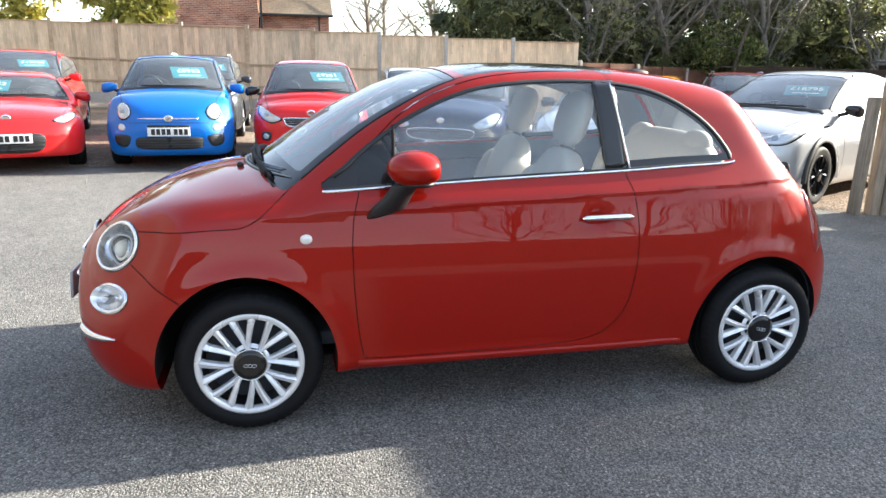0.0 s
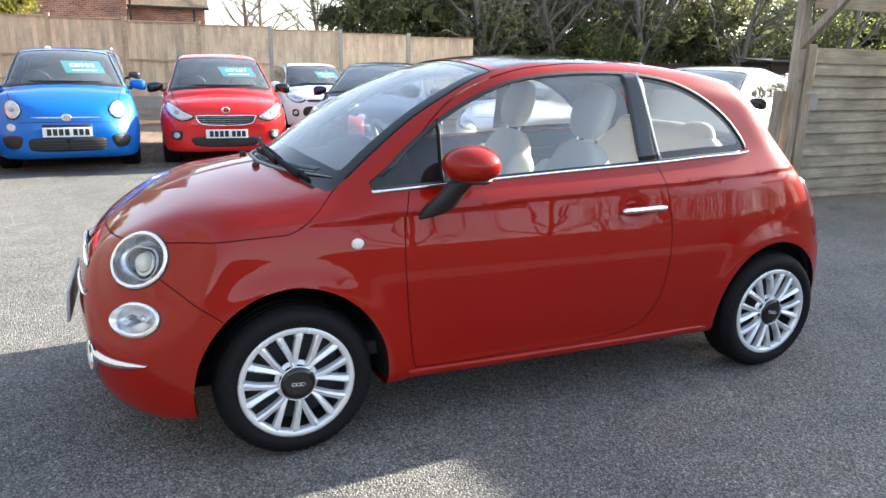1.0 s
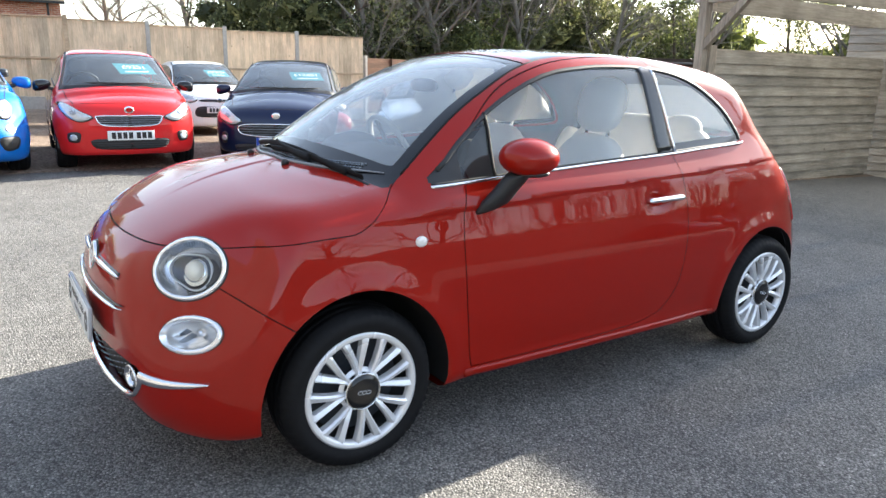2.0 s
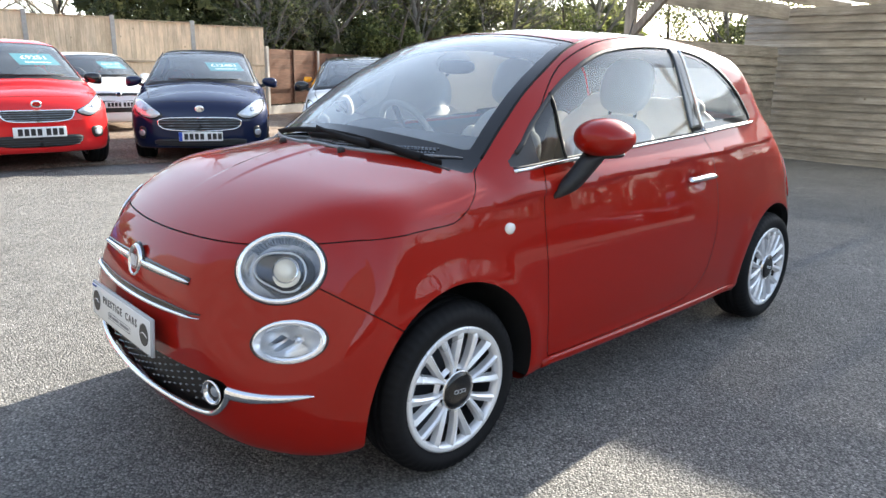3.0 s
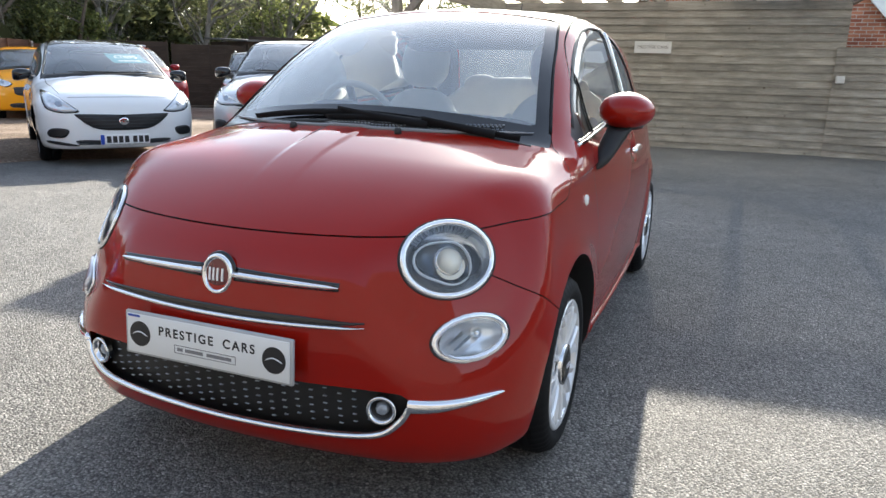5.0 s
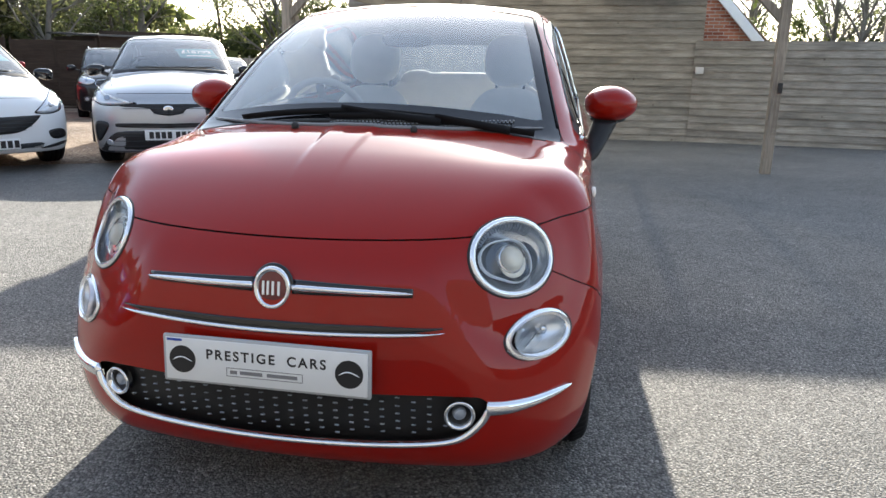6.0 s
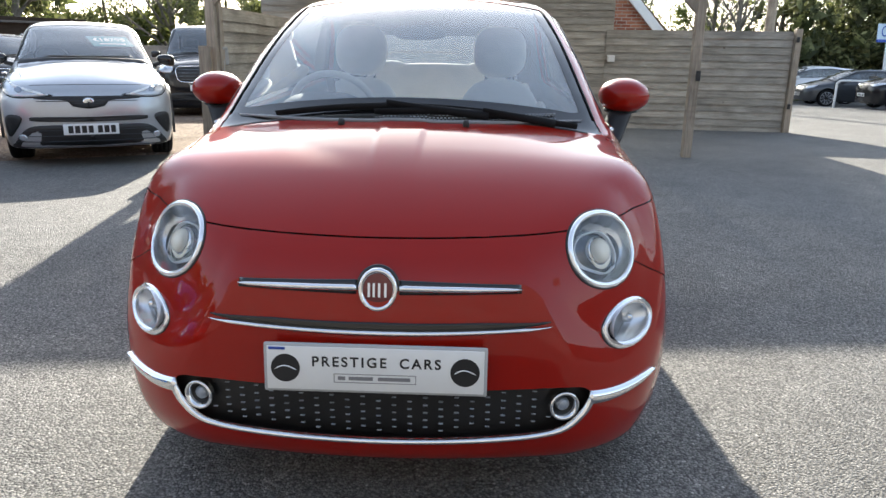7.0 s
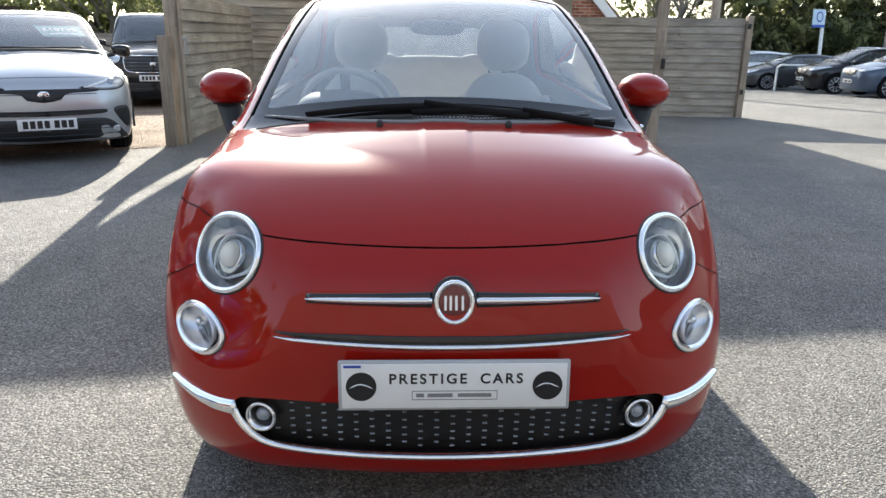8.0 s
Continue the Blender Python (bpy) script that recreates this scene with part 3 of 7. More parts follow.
def wheel(rim_r, tyre_r, width, spokes, finish, cap, parent, name="wheel", emblem=False):
    """A wheel that turns about y, its outer side at -y: tyre, rim with paired spokes, hub cap."""
    w = new(name)
    w.parent = parent
    h = width / 2
    v, f = lathe([(rim_r - 0.004, h), (rim_r + 0.012, h + 0.006), (tyre_r - 0.045, h + 0.01), (tyre_r - 0.018, h), (tyre_r - 0.004, h * 0.72), (tyre_r, h * 0.55), (tyre_r - 0.006, h * 0.5),
                  (tyre_r, h * 0.46), (tyre_r, h * 0.1), (tyre_r - 0.007, h * 0.05), (tyre_r - 0.007, -h * 0.05), (tyre_r, -h * 0.1), (tyre_r, -h * 0.46), (tyre_r - 0.006, -h * 0.5), (tyre_r, -h * 0.55),
                  (tyre_r - 0.004, -h * 0.72), (tyre_r - 0.018, -h), (tyre_r - 0.04, -h - 0.012), (tyre_r - 0.06, -h - 0.011), (rim_r + 0.012, -h - 0.006), (rim_r - 0.004, -h)], 168 if emblem else 56)
    if emblem:                          # notched shoulder of the tread
        v = [(x * 0.984, y, z * 0.984) if (n // 21) % 3 == 0 and -h - 0.001 < y < -h * 0.6 else (x, y, z) for n, (x, y, z) in enumerate(v)]
    mesh_ob("tyre", v, f, TYRE, w)
    v, f = lathe([(rim_r - 0.012, h), (rim_r, -h * 0.8), (rim_r + 0.002, -h - 0.004), (rim_r - 0.005, -h - 0.008), (rim_r - 0.011, -h - 0.006), (rim_r - 0.014, -h + 0.008)], 56)
    mesh_ob("rim", v, f, finish, w)
    v, f = lathe([(rim_r - 0.0139, -h + 0.008), (rim_r - 0.022, -h * 0.3), (rim_r - 0.03, h * 0.8)], 40)
    mesh_ob("barrel", v, f, BARREL, w)
    v, f = lathe([(rim_r - 0.036, 0.0), (rim_r * 0.3, 0.01), (0.001, 0.01)], 32)
    mesh_ob("brake_disc", v, f, DARKTRIM, w)
    bm = bmesh.new()
    for i in range(spokes):
        a = 2 * math.pi * i / spokes
        lean, rows = (0.10 if i % 2 else -0.10), []
        if emblem:                      # pairs that meet at the hub and end in a broad flange
            sg = -1 if i % 2 else 1
            steps = ((0.26, sg * 0.175, 0.010, 0.0085), (0.38, sg * 0.135, 0.001, 0.0108), (0.54, sg * 0.078, -0.004, 0.0125), (0.74, sg * 0.024, -0.006, 0.0142), (0.86, 0.0, -0.006, 0.0160), (0.95, 0.0, -0.002, 0.0215))
        else:
            steps = ((0.26, -lean, 0.008, 0.0095), (0.55, -lean * 0.3, -0.004, 0.0105), (0.8, lean * 0.1, -0.005, 0.0135), (0.967, lean * 0.4, -0.003, 0.018))
        for k, t, dy, half in steps:
            r, row = rim_r * k, []
            for off, dep in ((-1, 0.026), (-0.8, 0.004), (0.3 if i % 2 else -0.3, -0.003), (0.8, 0.004), (1, 0.026)):
                b = a + t + off * half / r
                row.append(bm.verts.new((r * math.cos(b), -h + dy + dep, r * math.sin(b))))
            rows.append(row)
        for k in range(len(rows) - 1):
            for q in range(4):
                bm.faces.new((rows[k][q], rows[k][q + 1], rows[k + 1][q + 1], rows[k + 1][q]))
    part("spokes", bm, finish, w, "", False)
    if emblem:
        v, f = lathe([(rim_r * 0.985, -h - 0.007), (rim_r * 0.94, -h - 0.0075), (rim_r * 0.90, -h - 0.003), (rim_r * 0.89, -h + 0.024)], 56)
        mesh_ob("rim_flange", v, f, finish, w)
        v, f = lathe([(rim_r * 0.38, -h + 0.024), (rim_r * 0.33, -h + 0.013), (rim_r * 0.25, -h + 0.012)], 40)
        mesh_ob("spoke_dish", v, f, finish, w)
        v, f = lathe([(rim_r * 0.295, -h - 0.004), (rim_r * 0.305, -h - 0.010), (rim_r * 0.32, -h - 0.006), (rim_r * 0.322, -h + 0.01)], 40)
        mesh_ob("cap_ring", v, f, CHROME, w)
    v, f = lathe([(0.0005, -h - 0.016), (rim_r * 0.2, -h - 0.015), (rim_r * 0.285, -h - 0.011), (rim_r * 0.3, -h - 0.004), (rim_r * 0.3, -h + 0.02)], 32)
    hub = mesh_ob("hub_cap", v, f, cap, w)
    if emblem:
        v, f = [], []
        for c in (-0.016, 0.0, 0.016):
            ring = [(c + 0.0085 * math.cos(a), -h - 0.0165, 0.0062 * math.sin(a)) for a in np.linspace(0, 2 * math.pi, 19)[:-1]]
            q, g = sweep(ring, [(0, -1, 0)] * 18, 0.0018, 0.0009, True)
            f += [tuple(k + len(v) for k in t) for t in g]
            v += list(q)
        mesh_ob("cap_emblem", v, f, finish, hub)
    return w


def text_mesh(name, body, size, material, m, parent=None, extrude=0.0006, align="CENTER", spacing=1.0, bold=0.0):
    cu = bpy.data.curves.new(name, "FONT")
    cu.body, cu.size, cu.extrude, cu.align_x, cu.align_y, cu.space_character = body, size, extrude, align, "CENTER", spacing
    cu.offset = bold
    tmp = new(name + "_tmp", cu)
    me = bpy.data.meshes.new_from_object(tmp.evaluated_get(bpy.context.evaluated_depsgraph_get()))
    bpy.data.objects.remove(tmp)
    bpy.data.curves.remove(cu)
    me.materials.clear()
    me.materials.append(material)
    ob = new(name, me)
    ob.matrix_world = m
    if parent:
        ob.parent = parent
    return ob


def hatchback_red():
    """The small red hatchback in the middle of the forecourt."""
    sh = Shell(step=0.026, **RED_SHAPE)
    dlo, door = poly_sdf(DLO), poly_sdf(DOOR)
    side = lambda c: (np.abs(c[:, 1]) > 0.42) & (c[:, 0] > -0.5)
    xz = lambda c: c[:, [0, 2]]
    scr_edge = lambda z: 0.655 - 0.33 * (z - 1.0) - 0.1 * np.maximum(z - 1.3, 0)

    def screen(c):
        y, z = np.abs(c[:, 1]), c[:, 2]
        return np.maximum(np.maximum((y - scr_edge(z)) * 0.9, (1.038 - 0.055 * (y / 0.6) ** 2 - z) * 0.8), (c[:, 0] - 0.86 - 0.05 * y))
    in_screen = lambda c: (c[:, 0] < 1.02) & (c[:, 2] > 0.93) & (c[:, 0] > -0.1)

    def bonnet(c):
        x, y, z = c[:, 0], np.abs(c[:, 1]), c[:, 2]
        low = 0.792 + 0.05 * y * y + 0.02 * step01(-0.5, 0.0, x) + 0.20 * step01(-0.03, 0.29, x)
        return np.maximum(low - z, x - (0.0 + 0.55 * y * y) + 0.02)
    in_bonnet = lambda c: (c[:, 0] < 0.35) & (c[:, 2] > 0.7)

    def arch(i):
        cx, rx, rz = ARCH[i]
        return lambda c: (np.hypot((c[:, 0] - cx) / rx, (c[:, 2] - 0.285) / rz) - 1) * 0.36
    lamp_c, lamp_n = np.array([-0.497, -0.567, 0.745]), np.array([-0.681, -0.598, 0.423])
    drl_c, drl_n = np.array([-0.538, -0.660, 0.558]), np.array([-0.651, -0.697, 0.299])

    def oval(c0, n, ru, rv, roll=0.0):
        n = n / np.linalg.norm(n)
        u = np.cross(n, [0, 0, 1.0])
        u /= np.linalg.norm(u)
        w = np.cross(u, n)
        ca, sa = math.cos(roll), math.sin(roll)
        u, w = u * ca + w * sa, w * ca - u * sa

        def g(c):
            d = c - c0
            return (np.hypot((d @ u) / ru, (d @ w) / rv) - 1) * min(ru, rv)
        return g, u, w, n
    lamp, lu, lw, ln = oval(lamp_c, lamp_n, 0.131, 0.103, -0.09)
    drl, du, dw, dn = oval(drl_c, drl_n, 0.111, 0.060, -0.097)
    near_lamp = lambda c: (c[:, 0] < -0.25) & (c[:, 1] < -0.3) & (c[:, 2] > 0.4)
    grille_line = loop_points([(0.0, 0.298), (-0.25, 0.301), (-0.40, 0.309), (-0.47, 0.326), (-0.515, 0.365), (-0.532, 0.40), (-0.528, 0.424), (-0.49, 0.434), (-0.40, 0.437), (-0.27, 0.437), (0.0, 0.437)], 6, False)
    grille = poly_sdf(np.concatenate([grille_line, (grille_line * [-1, 1])[::-1]]))
    at_front = lambda c: (c[:, 0] < -0.4) & (c[:, 2] < 0.6)

    def roof_panel(c):
        x, y = c[:, 0], np.abs(c[:, 1])
        return np.maximum(np.maximum(y - 0.50, 0.885 + 0.09 * y - x), x - 1.62)
    on_roof = lambda c: c[:, 2] > 1.3

    def rear_screen(c):
        y, z = np.abs(c[:, 1]), c[:, 2]
        return np.maximum(np.maximum(y - 0.52 + 0.25 * (z - 1.1), 1.03 - z), z - 1.35)
    at_rear = lambda c: (c[:, 0] > 2.15) & (c[:, 2] > 0.9)
    seam = 0.0018
    seam_line = lambda c: (0.70 - 0.70 * (c[:, 0] + 0.44) - c[:, 2]) * 0.8       # between wing and bumper
    near_seam = lambda c: (c[:, 0] < -0.2) & (c[:, 1] < -0.45) & (c[:, 2] > 0.5) & (c[:, 2] < 0.74)
    for g, where in ((arch(0), side), (arch(1), side), (lambda c: dlo(xz(c)), side), (screen, in_screen), (lambda c: screen(c) + 0.042, in_screen), (rear_screen, at_rear), (roof_panel, on_roof), (lamp, near_lamp), (drl, near_lamp),
                     (lambda c: grille(c[:, 1:]), at_front)):
        sh.cut(g, where)
    sh.cut(lambda c: dlo(xz(c)) + 0.03, lambda c: side(c) & (c[:, 0] > 1.5))
    for x_ in (0.445, 0.595):
        sh.cut(lambda c: c[:, 0] - x_, lambda c: side(c) & (c[:, 2] > 0.96) & (c[:, 2] < 1.3))
    for off in (-0.005, 0.005):
        sh.cut(lambda c: c[:, 2] - 0.868 - 0.045 * c[:, 0] - off, lambda c: side(c) & (c[:, 0] > -0.25))
    for off in (-0.012, 0.0, 0.012):
        sh.cut(lambda c: np.abs(c[:, 1]) - 0.064 - 0.05 * (c[:, 0] + 0.5) ** 2 - off, lambda c: (c[:, 0] < 0.03) & (c[:, 2] > 0.8) & (np.abs(c[:, 1]) < 0.2))
    cowl_side = lambda c: np.abs(c[:, 1]) - scr_edge(c[:, 2]) + 0.018
    sh.cut(cowl_side, lambda c: (c[:, 0] < 0.42) & (c[:, 0] > -0.02) & (c[:, 2] > 0.9) & (c[:, 2] < 1.06))
    for d in (-seam, seam):
        sh.cut(lambda c: door(xz(c)) + d, side)
        sh.cut(lambda c: bonnet(c) + d, in_bonnet)
        sh.cut(lambda c: seam_line(c) + d, near_seam)
    sh.settle(lambda c: (c[:, 0] < 0.03) & (c[:, 2] > 0.8) & (np.abs(c[:, 1]) < 0.2) & (c[:, 0] > -0.6))
    sh.settle(lambda c: side(c) & (np.abs(c[:, 2] - 0.868 - 0.045 * c[:, 0]) < 0.03) & (c[:, 0] > -0.25) & (c[:, 0] < 2.5))
    co, idx, cen = sh.faces()
    s_ = side(cen)
    in_arch = (np.minimum(arch(0)(cen), arch(1)(cen)) < 0) & s_
    in_dlo = (dlo(xz(cen)) < 0) & s_
    in_scr = (screen(cen) < 0) & in_screen(cen)
    in_frit = in_scr & (screen(cen) > -0.042)
    in_rear = (rear_screen(cen) < 0) & at_rear(cen)
    in_roof = (roof_panel(cen) < 0) & on_roof(cen)
    in_lamp = (lamp(cen) < 0) & near_lamp(cen)
    in_drl = (drl(cen) < 0) & near_lamp(cen)
    in_gr = (grille(cen[:, 1:]) < 0) & at_front(cen)
    hole = in_arch | in_dlo | in_scr | in_rear | in_lamp | in_drl | in_gr
    dd = np.where(s_, door(xz(cen)), 1.0)
    bb = np.where(in_bonnet(cen), bonnet(cen), 1.0)
    ss = np.where(near_seam(cen) & ~in_lamp & (cen[:, 0] < -0.2), np.abs(seam_line(cen)), 1.0)
    gap = ((np.abs(dd) < seam) | (np.abs(bb) < seam) | (ss < seam)) & ~hole & ~in_roof
    in_door = (dd < 0) & ~gap & ~hole
    in_bon = (bb < 0) & ~gap & ~hole
    in_cowl = (cowl_side(cen) < 0) & (cen[:, 2] > 0.9) & (cen[:, 2] < 1.06) & (cen[:, 0] < 0.42) & (cen[:, 0] > -0.04) & (cen[:, 0] - 0.55 * cen[:, 1] ** 2 > -0.022) & ~in_bon & ~hole & ~gap
    body = ~(hole | gap | in_door | in_bon | in_roof | in_cowl)
    nrm = sh.normal(co)
    car = new("red_hatchback")
    tagged(car, "glossy red small hatchback with chrome trim standing on tarmac", "car")
    pick = Shell.pick
    mesh_ob("body", *pick(co, idx, body), RED, car)
    mesh_ob("bonnet", *pick(co, idx, in_bon), RED, car)
    for mir in (False, True):
        mesh_ob("door", *pick(co, idx, in_door, both=False, mirror=mir), RED, car)
    mesh_ob("seam", *pick(co, idx, gap, shift=nrm * -0.006), SEAM, car, "dark shut line between panels")
    mesh_ob("roof_panel", *pick(co, idx, in_roof), GLOSSBLACK, car, "dark glass roof panel")
    mesh_ob("cowl", *pick(co, idx, in_cowl, shift=nrm * -0.004), BLACK, car, "black plastic scuttle below the windscreen")
    for mir in (False, True):
        for nm, msk in (("headlamp_lens", in_lamp), ("daylight_lamp_lens", in_drl)):
            mesh_ob(nm, *pick(co, idx, msk, both=False, mirror=mir, shift=nrm * 0.004), LENS, car).visible_shadow = False
    gy, gq = np.linspace(-0.56, 0.56, 29), np.linspace(0.2, 0.5, 9)
    q = sh.on_front([(y, z) for z in gq for y in gy]) + [0.034, 0, 0]
    mesh_ob("grille_back", q, [(j * 29 + i, j * 29 + i + 1, (j + 1) * 29 + i + 1, (j + 1) * 29 + i) for j in range(8) for i in range(28)], BLACK, car, "black honeycomb lower grille")
    # inner lining gives the shell its thickness
    inner = (body | in_door | in_roof | in_bon) & (cen[:, 2] > 0.3) & ~((cen[:, 0] < 0.02))
    mesh_ob("nose_lining", *pick(co, idx, (body | in_bon | gap) & (cen[:, 0] < 0.1) & (cen[:, 2] > 0.5), shift=nrm * -0.014), SEAM, car, "dark inner side of the nose panels")
    mesh_ob("lining", *pick(co, idx, inner, shift=nrm * -0.03), DARKTRIM, car, "dark grey cabin lining")
    mesh_ob("windscreen_border", *pick(co, idx, in_frit, shift=nrm * -0.003), GLOSSBLACK, car, "black border of the windscreen")
    mesh_ob("windscreen", *pick(co, idx, in_scr & ~in_frit, shift=nrm * -0.004), SCREEN, car).visible_shadow = False
    mesh_ob("rear_window", *pick(co, idx, in_rear, shift=nrm * -0.004), GLASS, car).visible_shadow = False
    for mir in (False, True):
        mesh_ob("sail_panel", *pick(co, idx, in_dlo & (cen[:, 0] <= 0.445), both=False, mirror=mir, shift=nrm * -0.004), BLACK, car, "black corner panel before the door glass")
        mesh_ob("quarterlight", *pick(co, idx, in_dlo & (cen[:, 0] > 0.445) & (cen[:, 0] <= 0.595), both=False, mirror=mir, shift=nrm * -0.004), QUARTER, car).visible_shadow = False
        for nm, msk in (("side_window", in_dlo & (cen[:, 0] > 0.595) & (cen[:, 0] <= 1.56)), ("quarter_window", in_dlo & (cen[:, 0] > 1.56) & (dlo(xz(cen)) < -0.03))):
            mesh_ob(nm, *pick(co, idx, msk, both=False, mirror=mir, shift=nrm * -0.004), GLASS, car).visible_shadow = False

    for mir in (False, True):
        mesh_ob("quarter_border", *pick(co, idx, in_dlo & (cen[:, 0] > 1.56) & (dlo(xz(cen)) >= -0.03), both=False, mirror=mir, shift=nrm * -0.003), GLOSSBLACK, car, "black border of the rear side window")

    def strip(name, pts, width, height, material, how, closed=False, taper=False, lift=0.0, label="", both=True, flip=1):
        p = how(pts)
        n_ = sh.normal(p)
        v, f = sweep(p, n_, width, height, closed, taper, lift)
        a = mesh_ob(name, v, f, material, car, label)
        if both:
            mesh_ob(name, [(x, -y, z) for x, y, z in v], [g[::-1] for g in f], material, car, label)
        return a
    side_on = sh.on_side
    # window surrounds
    seal = np.array(DLO)[::2]
    tan = np.roll(seal, -1, 0) - np.roll(seal, 1, 0)
    tan /= np.linalg.norm(tan, axis=1, keepdims=True)
    ring = seal + np.stack([tan[:, 1], -tan[:, 0]], 1) * 0.006
    top_ = [p for p in ring if p[1] > 1.01 + 0.04 * p[0] - 0.02 and not (p[1] < 1.08 and p[0] > 0.4)]
    strip("window_seal", top_, 0.018, 0.003, BLACK, side_on)
    strip("belt_seal", loop_points([(0.31, 0.982), (0.6, 0.998), (1.1, 1.023), (1.61, 1.045), (1.85, 1.058), (2.1, 1.068)], 8, False), 0.008, 0.002, BLACK, side_on)
    p0, p1 = np.array([1.565, 1.045]), np.array([1.535, 1.412])
    strip("door_pillar", [p0 + (p1 - p0) * u for u in np.linspace(0, 1, 14)], 0.105, 0.0015, GLOSSBLACK, side_on, lift=0.002)
    p0, p1 = np.array([1.628, 1.045]), np.array([1.568, 1.40])
    strip("chrome_pillar_strip", [p0 + (p1 - p0) * u for u in np.linspace(0, 1, 14)], 0.011, 0.010, CHROME, side_on)
    strip("chrome_belt_strip", loop_points([(0.305, 0.972), (0.6, 0.988), (1.1, 1.013), (1.61, 1.035), (1.85, 1.049), (2.1, 1.06), (2.15, 1.068)], 10, False), 0.014, 0.009, CHROME, side_on, False)
    p0, p1 = np.array([0.59, 0.99]), np.array([0.60, 1.225])
    strip("quarterlight_bar", [p0 + (p1 - p0) * u for u in np.linspace(0, 1, 8)], 0.014, 0.004, TYRE, side_on)
    # windscreen surround
    zz = np.linspace(1.015, 1.43, 20)
    edge = [(-float(scr_edge(z)) + 0.003, z) for z in zz]
    strip("windscreen_seal", edge, 0.010, 0.002, TYRE, sh.on_front)
    arc = [(-0.61 + 1.22 * u, 1.036 - 0.055 * ((-0.61 + 1.22 * u) / 0.6) ** 2) for u in np.linspace(0, 1, 30)]
    strip("windscreen_seal", arc, 0.014, 0.003, BLACK, sh.on_front, both=False)
    strip("sill_moulding", [(x, 0.262) for x in np.linspace(0.43, 1.9, 30)], 0.034, 0.009, RED, side_on)
    # arches, wheels
    for i, wx in enumerate(RED_SHAPE["wheels"]):
        for s in (-1, 1):
            n, vv, ff = 36, [], []
            ax_, rx_, rz_ = ARCH[i]
            for a in np.linspace(-0.12, math.pi + 0.12, n):
                x, z = ax_ + rx_ * math.cos(a), 0.285 + rz_ * math.sin(a)
                yb = abs(float(sh.on_side([(x, max(z, 0.24))])[0][1]))
                for y in (yb - 0.001, yb - 0.03, yb - 0.12, 0.42, 0.40):
                    k = 1.0 if y > 0.41 else 0.3
                    vv.append((ax_ + (x - ax_) * k, s * y, 0.285 + (z - 0.285) * k))
            for q in range(n - 1):
                for m in range(4):
                    ff.append((q * 5 + m, q * 5 + m + 1, (q + 1) * 5 + m + 1, (q + 1) * 5 + m))
            mesh_ob("arch_liner", vv, ff, BLACK, car)
            w = wheel(0.212, 0.293, 0.175, 16, ALLOY, GLOSSBLACK, car, emblem=True)
            w.matrix_basis = pose(wx if i == 0 else 2.315, s * 0.70, 0.293, 0, 11 * i + 4, 180 if s > 0 else 0)
    return sh, car, (lamp_c, lu, lw, ln), (drl_c, du, dw, dn), strip, grille


red_shell, red_car, LAMP, DRL, red_strip, GRILLE = hatchback_red()


def frame_of(c, u, w, n):
    """A pose with x along u, y along w and z out along n."""
    m = Matrix(((u[0], w[0], n[0], c[0]), (u[1], w[1], n[1], c[1]), (u[2], w[2], n[2], c[2]), (0, 0, 0, 1)))
    return m


MIRROR_Y = Matrix.Diagonal((1, -1, 1, 1))


def both_sides(name, verts, faces, material, parent, label="", smooth=True):
    a = mesh_ob(name, verts, faces, material, parent, label, smooth)
    b = mesh_ob(name, [(v[0], -v[1], v[2]) for v in verts], [f[::-1] for f in faces], material, parent, label, smooth)
    return a, b


def placed(verts, m):
    return [tuple(m @ Vector(v)) for v in verts]


def turned(profile, n=40, ax=1.0, ay=1.0):
    """A turned shape about z with an oval outline; profile of (radius, height)."""
    verts, faces, k = [], [], len(profile)
    for i in range(n):
        a = 2 * math.pi * i / n
        verts += [(r * ax * math.cos(a), r * ay * math.sin(a), h) for r, h in profile]
    for i in range(n):
        j = (i + 1) % n
        faces += [(i * k + m, j * k + m, j * k + m + 1, i * k + m + 1) for m in range(k - 1)]
    return verts, faces


# warm near-white base paints in the bright reflection seen in the projector
WARM = Mat("projector_warm_sheen", (1.0, 0.94, 0.80, 1), 0.10, 0.0, 1.0).m
RING = plain("bright_ring", (0.90, 0.91, 0.93, 1), 0.09, 0.75, 0.03, 60, 0, 0.6)
LAMPGREY = plain("lamp_inner_grey", (0.07, 0.082, 0.10, 1), 0.15, 0.6, 0.12, 60, 0, 0.6)
SILVER = plain("lamp_silver", (0.86, 0.88, 0.9, 1), 0.2, 0.2, 0.06, 60, 0, 0.5)
BOWL = plain("lamp_reflector_silver", (0.9, 0.92, 0.95, 1), 0.22, 0.6, 0.05, 60, 0, 0.3)
DEEPBOWL = plain("lamp_reflector_smoked", (0.72, 0.75, 0.80, 1), 0.15, 0.75, 0.05, 60, 0, 0.3)
GREYLENS = plain("lamp_ribbed", (0.30, 0.34, 0.40, 1), 0.25, 0.4, 0.2, 80, 0.2)
AMBERWHITE = plain("repeater_white", (0.78, 0.76, 0.72, 1), 0.2, 0, 0.05, 60, 0, 0.6)
REDLENS = Mat("red_lens", (0.28, 0.006, 0.006, 1), 0.1, 0, 1.0).m
BADGERED = Mat("badge_red", (0.11, 0.008, 0.012, 1), 0.25, 0.3, 0.8).m


